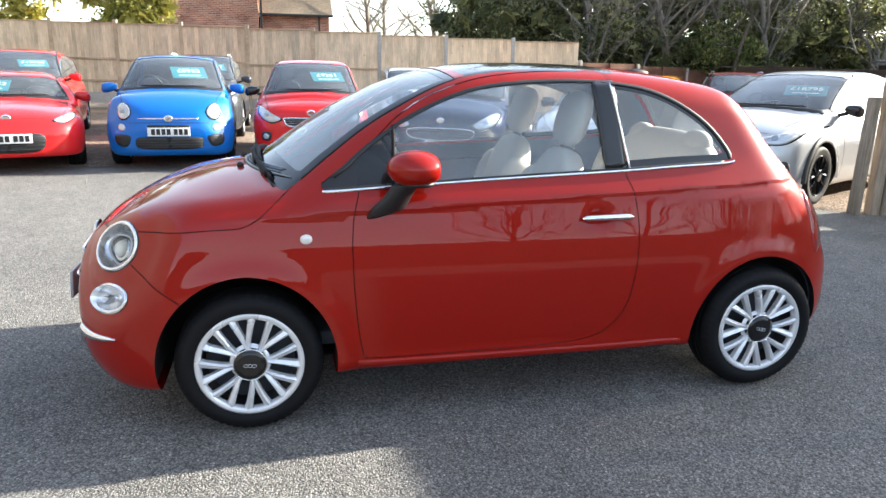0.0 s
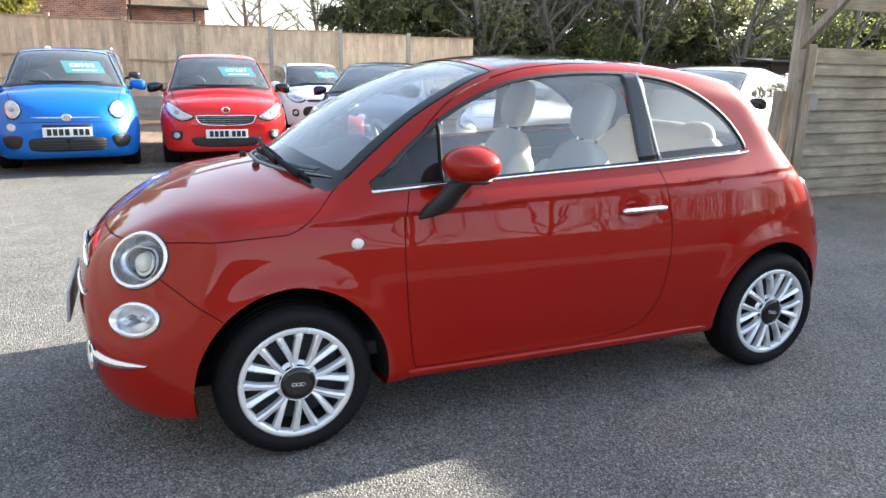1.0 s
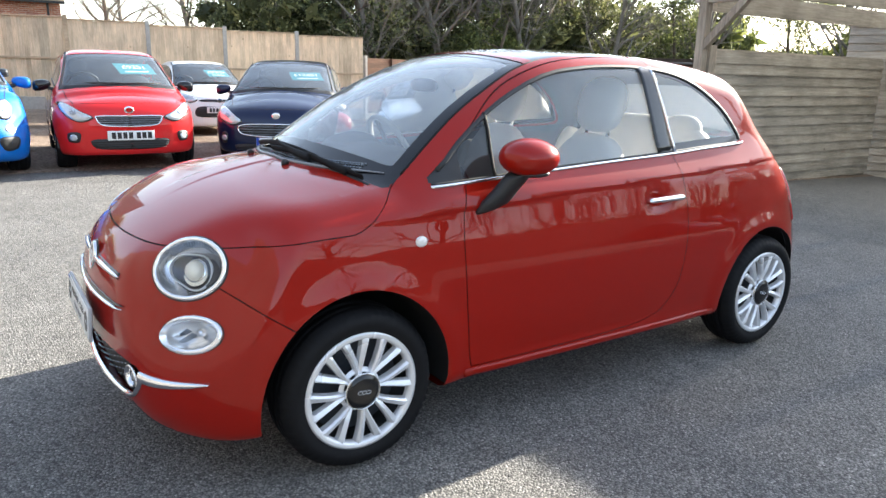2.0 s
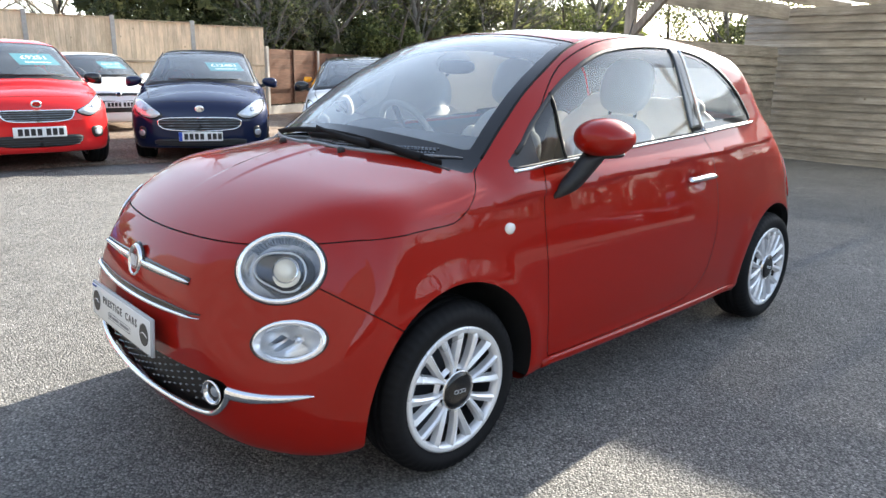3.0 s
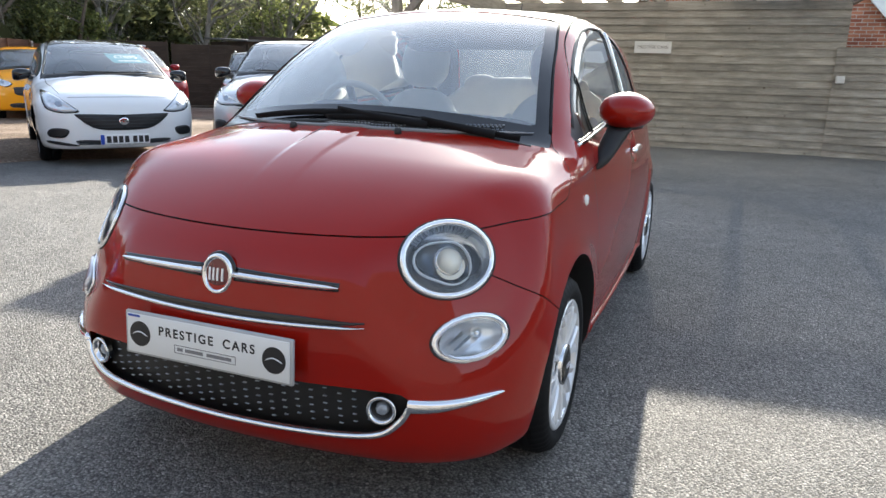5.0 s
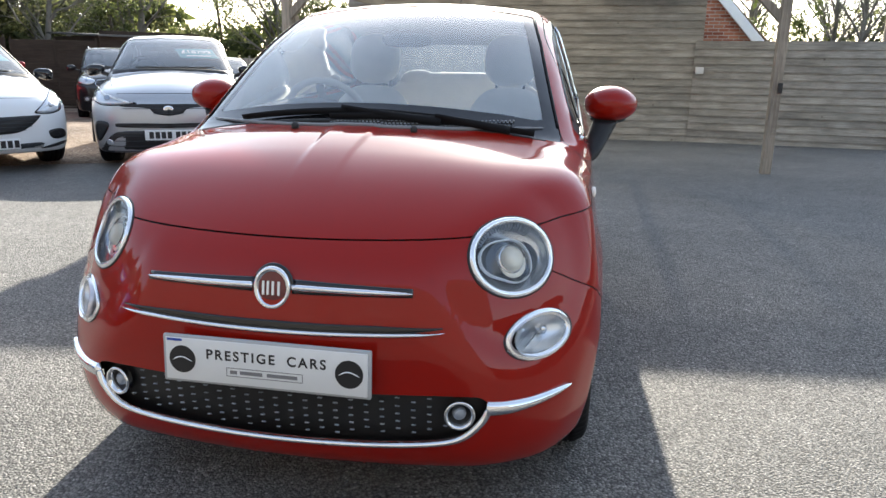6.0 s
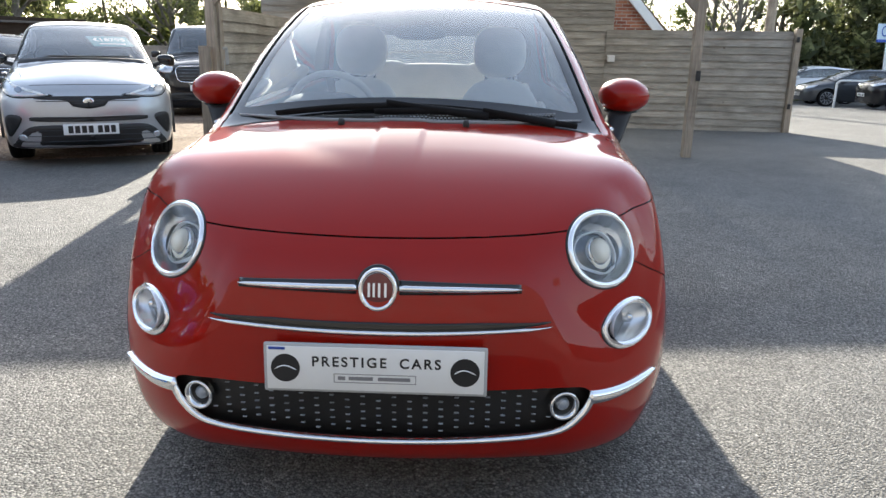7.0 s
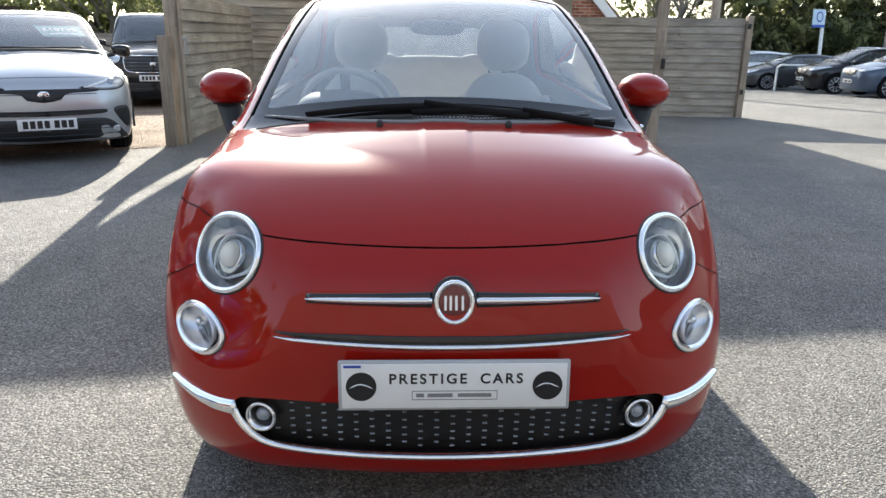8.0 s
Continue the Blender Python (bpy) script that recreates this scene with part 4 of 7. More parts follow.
def headlamps(car, sh):
    c, u, w, n = LAMP

    def drop(pts, axis):
        return sh.cast(pts - axis * 0.2, np.tile(axis * 0.6, (len(pts), 1)))

    def rings(c, u, w, n, ru, rv, rows):
        ring = np.array([c + u * ru * math.cos(a) + w * rv * math.sin(a) for a in np.linspace(0, 2 * math.pi, 57)[:-1]])
        for nm, width, height, mat, grow, lab in rows:
            q = drop(c + (ring - c) * grow, n)
            v, f = sweep(q, sh.normal(q), width, height, True)
            both_sides(nm, v, f, mat, car, lab)
    rings(c, u, w, n, 0.131, 0.103, (("lamp_seal", 0.006, 0.003, BLACK, 1.015, ""), ("lamp_bezel", 0.016, 0.008, RING, 0.935, "bright ring round the headlamp")))
    mb = frame_of(c - n * 0.035, u, w, n)
    ax, ay = 1.27, 1.0
    v, f = turned([(0.101, 0.036), (0.096, 0.022), (0.086, 0.008), (0.068, -0.004), (0.04, -0.012), (0.0005, -0.014)], 48, ax, ay)
    both_sides("lamp_bowl", placed(v, mb), f, DEEPBOWL, car)
    # ribbed upper band
    for i in range(20):
        a0, a1 = radians(38 + 104 * i / 20), radians(38 + 104 * (i + 0.62) / 20)
        vv = [(r * ax * math.cos(a), r * ay * math.sin(a), h) for a in (a0, a1) for r, h in ((0.092, 0.034), (0.074, 0.026), (0.074, 0.008))]
        both_sides("lamp_rib", placed(vv, mb), [(0, 3, 4, 1), (1, 4, 5, 2)], GREYLENS, car)
    bx, by = -0.008, -0.004          # middle of the projector
    # egg-shaped housing with a bright rim and a dark floor
    egg = []
    for a in np.linspace(0, 2 * math.pi, 41)[:-1]:
        r = 0.052 + 0.034 * max(0, math.cos(a - radians(12))) ** 3 + 0.012 * max(0, math.cos(a - radians(250))) ** 2
        egg.append((bx + r * math.cos(a) * 1.1, by + r * math.sin(a)))
    v, f = sweep([(x, y, 0.012) for x, y in egg], [(0, 0, 1)] * 40, 0.006, 0.008, True)
    both_sides("lamp_housing_rim", placed(v, mb), f, SILVER, car)
    vv = [(x, y, 0.011) for x, y in egg] + [(bx + (x - bx) * 0.7, by + (y - by) * 0.7, -0.001) for x, y in egg] + [(bx, by, -0.002)]
    ff = [(i, (i + 1) % 40, 40 + (i + 1) % 40, 40 + i) for i in range(40)] + [(40 + i, 40 + (i + 1) % 40, 80) for i in range(40)]
    both_sides("lamp_mask", placed(vv, mb), ff, LAMPGREY, car)
    vv, ff, k = [], [], 22
    for i in range(k):
        t = i / (k - 1)
        a = radians(-175 + 150 * t)
        wd = 0.003 + 0.011 * math.sin(math.pi * t)
        for r, h in ((0.036, 0.014), (0.036 + wd * 0.5, 0.02), (0.036 + wd, 0.014)):
            vv.append((r * math.cos(a) * 1.1 + bx, r * math.sin(a) + by, h))
    for i in range(k - 1):
        ff += [(i * 3, i * 3 + 1, i * 3 + 4, i * 3 + 3), (i * 3 + 1, i * 3 + 2, i * 3 + 5, i * 3 + 4)]
    both_sides("lamp_reflector", placed(vv, mb), ff, WARM, car)
    vv, ff, k = [], [], 20
    for i in range(k):
        t = i / (k - 1)
        a = radians(-40 + 105 * t)
        wd = 0.004 + 0.016 * math.sin(math.pi * t)
        for r, h in ((0.056, 0.016), (0.056 + wd * 0.5, 0.02), (0.056 + wd, 0.014)):
            vv.append((-r * math.cos(a) * 1.15 + bx, -r * math.sin(a) + by, h))
    for i in range(k - 1):
        ff += [(i * 3, i * 3 + 1, i * 3 + 4, i * 3 + 3), (i * 3 + 1, i * 3 + 2, i * 3 + 5, i * 3 + 4)]
    both_sides("lamp_shadow_mask", placed(vv, mb), ff, DARKTRIM, car)
    v, f = turned([(0.040, -0.004), (0.039, 0.016), (0.033, 0.017)], 32)
    both_sides("projector_ring", placed([(x + bx, y + by, z) for x, y, z in v], mb), f, CHROME, car)
    v, f = turned([(0.034, 0.014), (0.032, 0.022), (0.025, 0.031), (0.013, 0.036), (0.0005, 0.037)], 32)
    both_sides("projector_lens", placed([(x + bx, y + by, z + 0.006) for x, y, z in v], mb), f, WARM, car)
    c, u, w, n = DRL
    rings(c, u, w, n, 0.111, 0.060, (("lamp_seal", 0.004, 0.002, BLACK, 1.01, ""), ("daylight_ring", 0.019, 0.007, RING, 0.885, "")))
    mb = frame_of(c - n * 0.03, u, w, n)
    v, f = turned([(0.098, 0.028), (0.085, 0.008), (0.06, -0.01), (0.03, -0.018), (0.0005, -0.02)], 40, 1.0, 0.54)
    both_sides("lamp_bowl", placed(v, mb), f, BOWL, car)
    v, f = turned([(0.016, -0.012), (0.015, 0.002), (0.009, 0.009), (0.0005, 0.011)], 24)
    both_sides("lamp_bulb", placed([(x - 0.026, y + 0.006, z) for x, y, z in v], mb), f, CHROME, car)
    for k, (x0, y0, x1, y1) in enumerate(((0.065, -0.005, 0.02, 0.022), (0.05, -0.022, 0.0, 0.008), (0.02, -0.03, -0.03, -0.006))):
        vv = [(x0, y0, 0.0), (x1, y1, 0.006), (x1 - 0.012, y1 - 0.012, -0.012), (x0 - 0.012, y0 - 0.006, -0.012)]
        both_sides("lamp_facet", placed(vv, mb), [(0, 1, 2, 3)], GREYLENS if k == 1 else CHROME, car)


headlamps(red_car, red_shell)


def nose_trim(car, sh):
    F = sh.on_front
    # upper bars, lower moustache bar, each over a dark recess
    for s in (-1, 1):
        pts = [(s * (0.052 + 0.295 * k), 0.688 - 0.004 * k) for k in np.linspace(0, 1, 22)]
        q = F(pts)
        v, f = sweep(q + [0, 0, 0.003], sh.normal(q), np.linspace(0.036, 0.022, 22), 0.002)
        mesh_ob("bar_recess", v, f, GLOSSBLACK, car)
        v, f = sweep(q, sh.normal(q), np.interp(np.linspace(0, 1, 22), [0, 0.6, 0.93, 1], [0.017, 0.016, 0.011, 0.003]), 0.009, lift=0.003)
        mesh_ob("grille_bar", v, f, CHROME, car, "chrome bar beside the badge")
    pts = [(y, 0.584 + 0.010 * (abs(y) / 0.42) ** 2.0) for y in np.linspace(-0.422, 0.422, 50)]
    q = F(pts)
    n_ = sh.normal(q)
    v, f = sweep(q + [0, 0, 0.012], n_, np.interp(np.abs(np.linspace(-1, 1, 50)), [0, 0.6, 1], [0.03, 0.024, 0.004]), 0.002)
    mesh_ob("bar_recess", v, f, GLOSSBLACK, car)
    v, f = sweep(q, n_, np.interp(np.abs(np.linspace(-1, 1, 50)), [0, 0.85, 1], [0.0135, 0.011, 0.003]), 0.009, lift=0.002)
    mesh_ob("grille_bar", v, f, CHROME, car, "long thin chrome bar above the plate")
    # badge
    q = F([(0.0, 0.685)])[0]
    n_ = Vector((-0.985, 0, 0.17)).normalized()
    u = Vector((0, -1, 0))
    m = frame_of(q - np.array(n_) * 0.002, u, n_.cross(u), n_)
    v, f = turned([(0.056, -0.004), (0.054, 0.002), (0.047, 0.002)], 40, 0.98, 1.1)
    mesh_ob("badge_seat", placed(v, m), f, GLOSSBLACK, car)
    v, f = turned([(0.049, 0.0), (0.049, 0.008), (0.045, 0.013), (0.04, 0.012), (0.036, 0.006)], 44, 0.98, 1.1)
    badge = mesh_ob("badge", placed(v, m), f, CHROME, car, "round chrome badge with a dark red field")
    v, f = turned([(0.038, 0.006), (0.02, 0.009), (0.0005, 0.0095)], 40, 0.98, 1.1)
    mesh_ob("badge_field", placed(v, m), f, BADGERED, badge)
    bm = bmesh.new()
    for x, h in ((-0.021, 0.034), (-0.009, 0.034), (0.004, 0.034), (0.019, 0.034)):
        box(bm, (0.0055, h, 0.003), m @ Vector((x, 0, 0.0105)), m.to_3x3().to_4x4())
    part("badge_bars", bm, SILVER, badge, smooth=False)
    # lower grille: dark lattice with bright dashes, chrome lip, fog lamps, whiskers
    half = [(0.25, 0.293), (0.40, 0.301), (0.474, 0.319), (0.52, 0.36), (0.538, 0.395)]
    rim = loop_points([(-y, z) for y, z in reversed(half)] + [(0.0, 0.29)] + half, 8, False)
    q = F(rim)
    v, f = sweep(q, sh.normal(q), np.interp(np.abs(rim[:, 0]), [0, 0.40, 0.5, 0.54], [0.014, 0.015, 0.018, 0.020]), 0.011, lift=0.001)
    mesh_ob("grille_lip", v, f, CHROME, car, "chrome lip under the lower grille")
    vv, ff = [], []
    for k in range(-11, 12):
        for z in np.arange(0.306 + 0.0115 * (k % 2), 0.435, 0.0228):
            y = k * 0.0395
            if GRILLE(np.array([[y, z]]))[0] < -0.006 and np.hypot(abs(y) - 0.467, z - 0.381) > 0.048:
                vv.append((y, z))
    q = F(vv) + sh.normal(F(vv)) * -0.02
    bm = bmesh.new()
    for p in q:
        box(bm, (0.006, 0.0115, 0.003), p, bevel=0.001)
    tagged(part("grille_inlay", bm, GREYLENS, car, "rows of small bright dashes in the lower grille", False), kind="stuff")
    for s in (-1, 1):
        p = F([(s * 0.467, 0.381)])[0]
        n_ = Vector((-0.97, s * 0.22, 0.02)).normalized()
        u = Vector((0, 0, 1)).cross(n_).normalized()
        m = frame_of(p + np.array((0.012, 0, 0)), u, n_.cross(u), n_)
        v, f = turned([(0.037, -0.01), (0.0395, 0.006), (0.037, 0.012), (0.031, 0.009), (0.028, -0.004)], 32)
        fog = mesh_ob("fog_lamp", placed(v, m), f, CHROME, car, "round fog lamp in a chrome ring")
        v, f = turned([(0.028, -0.004), (0.02, -0.012), (0.016, -0.014)], 28)
        mesh_ob("fog_bowl", placed(v, m), f, BLACK, fog)
        v, f = turned([(0.018, -0.012), (0.016, -0.002), (0.009, 0.003), (0.0005, 0.004)], 28)
        mesh_ob("fog_lens", placed(v, m), f, GREYLENS, fog)
        pts = [(s * y, z) for y, z in loop_points([(0.532, 0.398), (0.58, 0.394), (0.63, 0.395), (0.68, 0.401), (0.728, 0.411)], 7, False)]
        q = F(pts)
        v, f = sweep(q, sh.normal(q), np.interp(np.linspace(0, 1, len(q)), [0, 0.3, 0.8, 1], [0.040, 0.036, 0.022, 0.006]), 0.014)
        mesh_ob("whisker_bar", v, f, CHROME, car, "chrome whisker on the bumper corner")
    # dealer's plate
    m = Matrix.Translation((-0.764, 0, 0.506)) @ pose(0, 0, 0, 90, 0, -90) @ pose(0, 0, 0, -4, 0, 0)
    bm = bmesh.new()
    box(bm, (0.536, 0.122, 0.012), (0, 0, 0), bevel=0.004)
    bm.transform(m)
    plate = part("number_plate", bm, plain("plate_surround", (0.4, 0.41, 0.42, 1), 0.4, 0, 0.05, 40, 0), car, "white dealer plate with two black discs")
    bm = bmesh.new()
    box(bm, (0.52, 0.108, 0.004), (0, 0, 0.0065), bevel=0.0015)
    bm.transform(m)
    part("plate_face", bm, WHITEPLATE, plate)
    bm = bmesh.new()
    box(bm, (0.04, 0.006, 0.003), (-0.235, 0.049, 0.0085))
    bm.transform(m)
    part("plate_tab", bm, Mat("plate_blue", (0.02, 0.06, 0.35, 1), 0.4).m, plate, smooth=False)
    for s in (-1, 1):
        v, f = turned([(0.035, 0.006), (0.035, 0.0095), (0.0005, 0.0095)], 36)
        d = mesh_ob("plate_disc", placed([(x + s * 0.215, y, z) for x, y, z in v], m), f, INK, plate, smooth=False)
        pts = [(s * 0.215 - 0.026 + 0.052 * k, -0.004 + 0.012 * math.sin(math.pi * k) * (1 - 0.4 * k), 0.0098) for k in np.linspace(0, 1, 14)]
        v, f = sweep(pts, [(0, 0, 1)] * 14, 0.003, 0.0012, taper=True)
        mesh_ob("disc_line", placed(v, m), f, SILVER, d)
    for word, x in (("PRESTIGE", -0.062), ("CARS", 0.108)):
        text_mesh("plate_text", word, 0.0345, INK, m @ Matrix.Translation((x, 0.017, 0.0087)), plate, 0.0006, spacing=1.3, bold=0.0007)
    grey_ink = plain("grey_ink", (0.2, 0.2, 0.21, 1), 0.5, 0, 0.05, 50, 0)
    for nm, sx, sy, x, y in (("plate_line", 0.196, 0.0016, 0, -0.012), ("plate_line", 0.196, 0.0016, 0, -0.033), ("plate_line", 0.0016, 0.0226, -0.098, -0.0225), ("plate_line", 0.0016, 0.0226, 0.098, -0.0225),
                             ("plate_bar", 0.018, 0.009, -0.08, -0.0225), ("plate_bar", 0.058, 0.009, -0.034, -0.0225), ("plate_bar", 0.078, 0.009, 0.046, -0.0225)):
        bm = bmesh.new()
        box(bm, (sx, sy, 0.001), (x, y, 0.0088))
        bm.transform(m)
        part(nm, bm, grey_ink, plate, smooth=False)


nose_trim(red_car, red_shell)


def ellipsoid(size, at, m=None, nu=20, nv=14, power=0.8):
    """A rounded block: verts and faces."""
    verts, faces = [], []
    sp = lambda c, e: math.copysign(abs(c) ** e, c)
    for i in range(nv + 1):
        b = -math.pi / 2 + math.pi * i / nv
        for j in range(nu):
            a = 2 * math.pi * j / nu
            v = Vector((sp(math.cos(b), power) * sp(math.cos(a), power) * size[0] / 2, sp(math.cos(b), power) * sp(math.sin(a), power) * size[1] / 2, sp(math.sin(b), power) * size[2] / 2))
            verts.append(tuple((m @ v if m else v) + Vector(at)))
    for i in range(nv):
        for j in range(nu):
            k = (j + 1) % nu
            faces.append((i * nu + j, i * nu + k, (i + 1) * nu + k, (i + 1) * nu + j))
    return verts, faces


def side_trim(car, sh):
    # door mirrors
    r3 = Matrix.Rotation(radians(-12), 3, "Z")
    v, f = ellipsoid((0.225, 0.205, 0.138), (0.657, -0.835, 1.076), r3, 32, 20, 0.95)
    v = [(min(x, 0.735 - 0.14 * (y + 0.832)), y, 1.06 + (z - 1.06) * (1 - 1.1 * max(0, -0.86 - y) - 0.5 * max(0, x - 0.68))) for x, y, z in v]
    a = both_sides("door_mirror", v, f, RED, car)
    for s, o in zip((1, -1), a):
        w, g = ellipsoid((0.008, 0.11, 0.08), (0.735, -0.832 * s, 1.074), Matrix.Rotation(radians(8 * s), 3, "Z"), 20, 10, 0.7)
        mesh_ob("mirror_glass", w, g, CHROME, o)
        w, g = ellipsoid((0.14, 0.14, 0.03), (0.668, -0.828 * s, 1.018), Matrix.Rotation(radians(-12 * s), 3, "Z"), 24, 8, 0.8)
        mesh_ob("mirror_base", w, g, BLACK, o)
    pts = loop_points([(0.545, -0.752, 0.882), (0.553, -0.765, 0.895), (0.57, -0.782, 0.93), (0.597, -0.80, 0.97), (0.63, -0.822, 1.022)], 5, False)
    vv, ff, n = [], [], 14
    for i, p in enumerate(pts):
        t = i / (len(pts) - 1)
        rx, ry = 0.080 + 0.012 * math.sin(math.pi * min(1, t * 1.3)) - 0.01 * t, 0.032 + 0.016 * t
        for k in range(n):
            c = 2 * math.pi * k / n
            vv.append((p[0] + rx * math.cos(c) * 0.9, p[1] + ry * math.sin(c), p[2] + rx * math.cos(c) * 0.22))
    for i in range(len(pts) - 1):
        for k in range(n):
            ff.append((i * n + k, i * n + (k + 1) % n, (i + 1) * n + (k + 1) % n, (i + 1) * n + k))
    ff += [tuple(range(n))[::-1], tuple(range((len(pts) - 1) * n, len(pts) * n))]
    both_sides("mirror_arm", vv, ff, BLACK, car)
    # handles
    xs = np.linspace(1.385, 1.615, 18)
    q = sh.on_side([(x, 0.848 + 0.01 * (x - 1.5)) for x in xs])
    q[:, 1] = np.interp(xs, [1.385, 1.615], [q[0, 1], q[-1, 1]]) - 0.012
    v, f = sweep(q, np.tile([0, -1, 0], (18, 1)), np.interp(xs, [1.385, 1.40, 1.6, 1.615], [0.012, 0.026, 0.03, 0.016]), 0.018)
    both_sides("door_handle", v, f, CHROME, car, "chrome pull handle")
    # side repeater
    q = sh.on_side([(0.235, 0.796)])[0]
    v, f = turned([(0.024, -0.003), (0.023, 0.004), (0.014, 0.008), (0.0005, 0.009)], 28, 1.0, 0.82)
    both_sides("side_repeater", placed(v, frame_of(q, (1, 0, 0), (0, 0, 1), (0, -1, 0))), f, AMBERWHITE, car)
    # tail lamps
    g = loop_points([(2.57, 0.93), (2.64, 0.88), (2.67, 0.78), (2.66, 0.68), (2.61, 0.63), (2.585, 0.7), (2.575, 0.8), (2.555, 0.88)], 4)
    cen = g.mean(0)
    rings = [sh.on_side(cen + (g - cen) * k) for k in (1.0, 0.9, 0.5, 0.05)]
    vv, ff, n = [], [], len(g)
    for i, r in enumerate(rings):
        nn = sh.normal(r)
        vv += [tuple(p + q_ * (0.0 if i == 0 else 0.008)) for p, q_ in zip(r, nn)]
    for i in range(3):
        ff += [(i * n + k, i * n + (k + 1) % n, (i + 1) * n + (k + 1) % n, (i + 1) * n + k) for k in range(n)]
    both_sides("tail_lamp", vv, ff, REDLENS, car)
    # wipers, jets, aerial
    F = sh.on_front
    base = lambda y: 1.038 - 0.055 * (y / 0.6) ** 2
    for ya, yb, rise, piv, grip in ((0.44, -0.30, 0.010, -0.27, 0.06), (0.10, -0.57, 0.0, -0.49, -0.25)):
        q = F([(y, base(y) + rise + 0.006 * math.sin(math.pi * i / 23)) for i, y in enumerate(np.linspace(ya, yb, 24))])
        n_ = sh.normal(q)
        v, f = sweep(q + n_ * 0.010, n_, np.interp(np.linspace(0, 1, 24), [0, 0.06, 0.5, 0.94, 1], [0.006, 0.013, 0.022, 0.013, 0.006]), 0.014)
        w = mesh_ob("wiper", v, f, TYRE, car)
        q2 = F([(piv + (grip - piv) * k, base(piv) + 0.002 + (base(grip) + rise + 0.006 - base(piv) - 0.002) * k) for k in np.linspace(0, 1, 14)])
        n2 = sh.normal(q2)
        v, f = sweep(q2 + n2 * np.linspace(0.010, 0.022, 14)[:, None], n2, np.linspace(0.034, 0.012, 14), 0.014)
        mesh_ob("wiper_arm", v, f, TYRE, w)
    for y in (-0.2, 0.2):
        q = sh.on_top([(-0.03, y)])[0]
        v, f = ellipsoid((0.03, 0.022, 0.03), q + np.array([0, 0, 0.006]), None, 12, 8)
        mesh_ob("washer_jet", v, f, BLACK, car)
    q = sh.on_top([(1.98, 0.0)])[0]
    v, f = ellipsoid((0.16, 0.05, 0.05), q, None, 16, 10, 1.0)
    aerial = mesh_ob("aerial", v, f, BLACK, car, "thin black roof aerial")
    v, f = turned([(0.006, 0.0), (0.004, 0.05), (0.0025, 0.13), (0.0005, 0.134)], 8)
    mesh_ob("aerial_mast", placed(v, Matrix.Translation(q + np.array([0.04, 0, 0.02])) @ pose(0, 0, 0, 0, 22, 0)), f, BLACK, aerial)
    # rubber strip along the bonnet's edge and the mesh of the scuttle vent
    ys = np.linspace(-0.60, 0.60, 40)
    q = sh.on_top([(0.55 * y * y - 0.012, y) for y in ys])
    v, f = sweep(q + [0, 0, 0.002], sh.normal(q), 0.012, 0.006, taper=True)
    mesh_ob("bonnet_strip", v, f, plain("grey_rubber", (0.22, 0.225, 0.24, 1), 0.4, 0, 0.1, 80, 0.05), car)
    bm = bmesh.new()
    for y in np.arange(-0.5, 0.09, 0.0125):
        for k in range(3):
            p = sh.on_top([(0.004 + 0.011 * k + 0.55 * y * y, y + 0.006 * (k % 2))])[0]
            box(bm, (0.006, 0.007, 0.004), p + np.array([0, 0, 0.001]))
    tagged(part("scuttle_vent", bm, GREYLENS, car, smooth=False), kind="stuff")


side_trim(red_car, red_shell)


def seat(name, at, parent, material, rest=True, wide=0.48, dark=None):
    s = new(name)
    s.parent = parent
    s.matrix_basis = Matrix.Translation(at)
    v, f = ellipsoid((0.52, wide, 0.2), (0.0, 0, 0.1), None, 24, 14, 0.55)
    mesh_ob("cushion", v, f, material, s)
    r = Matrix.Rotation(radians(16), 3, "Y")
    v, f = ellipsoid((0.16, wide, 0.66), (0.36, 0, 0.42), r, 24, 18, 0.6)
    v = [(x, y * (1 - 0.25 * max(0, (z - 0.5) / 0.3)), z) for x, y, z in v]
    mesh_ob("backrest", v, f, material, s)
    for sy in (-1, 1):
        v, f = ellipsoid((0.2, 0.09, 0.52), (0.335, sy * (wide / 2 - 0.03), 0.38), r, 16, 14, 0.7)
        mesh_ob("bolster", v, f, material, s)
    if rest:
        v, f = ellipsoid((0.11, 0.27, 0.26), (0.475, 0, 0.875), r, 24, 16, 0.75)
        mesh_ob("headrest", v, f, material, s)
        for sy in (-1, 1):
            bm = bmesh.new()
            box(bm, (0.012, 0.012, 0.2), (0.455, sy * 0.07, 0.74), r.to_4x4())
            part("headrest_post", bm, CHROME, s, smooth=False)
    return s


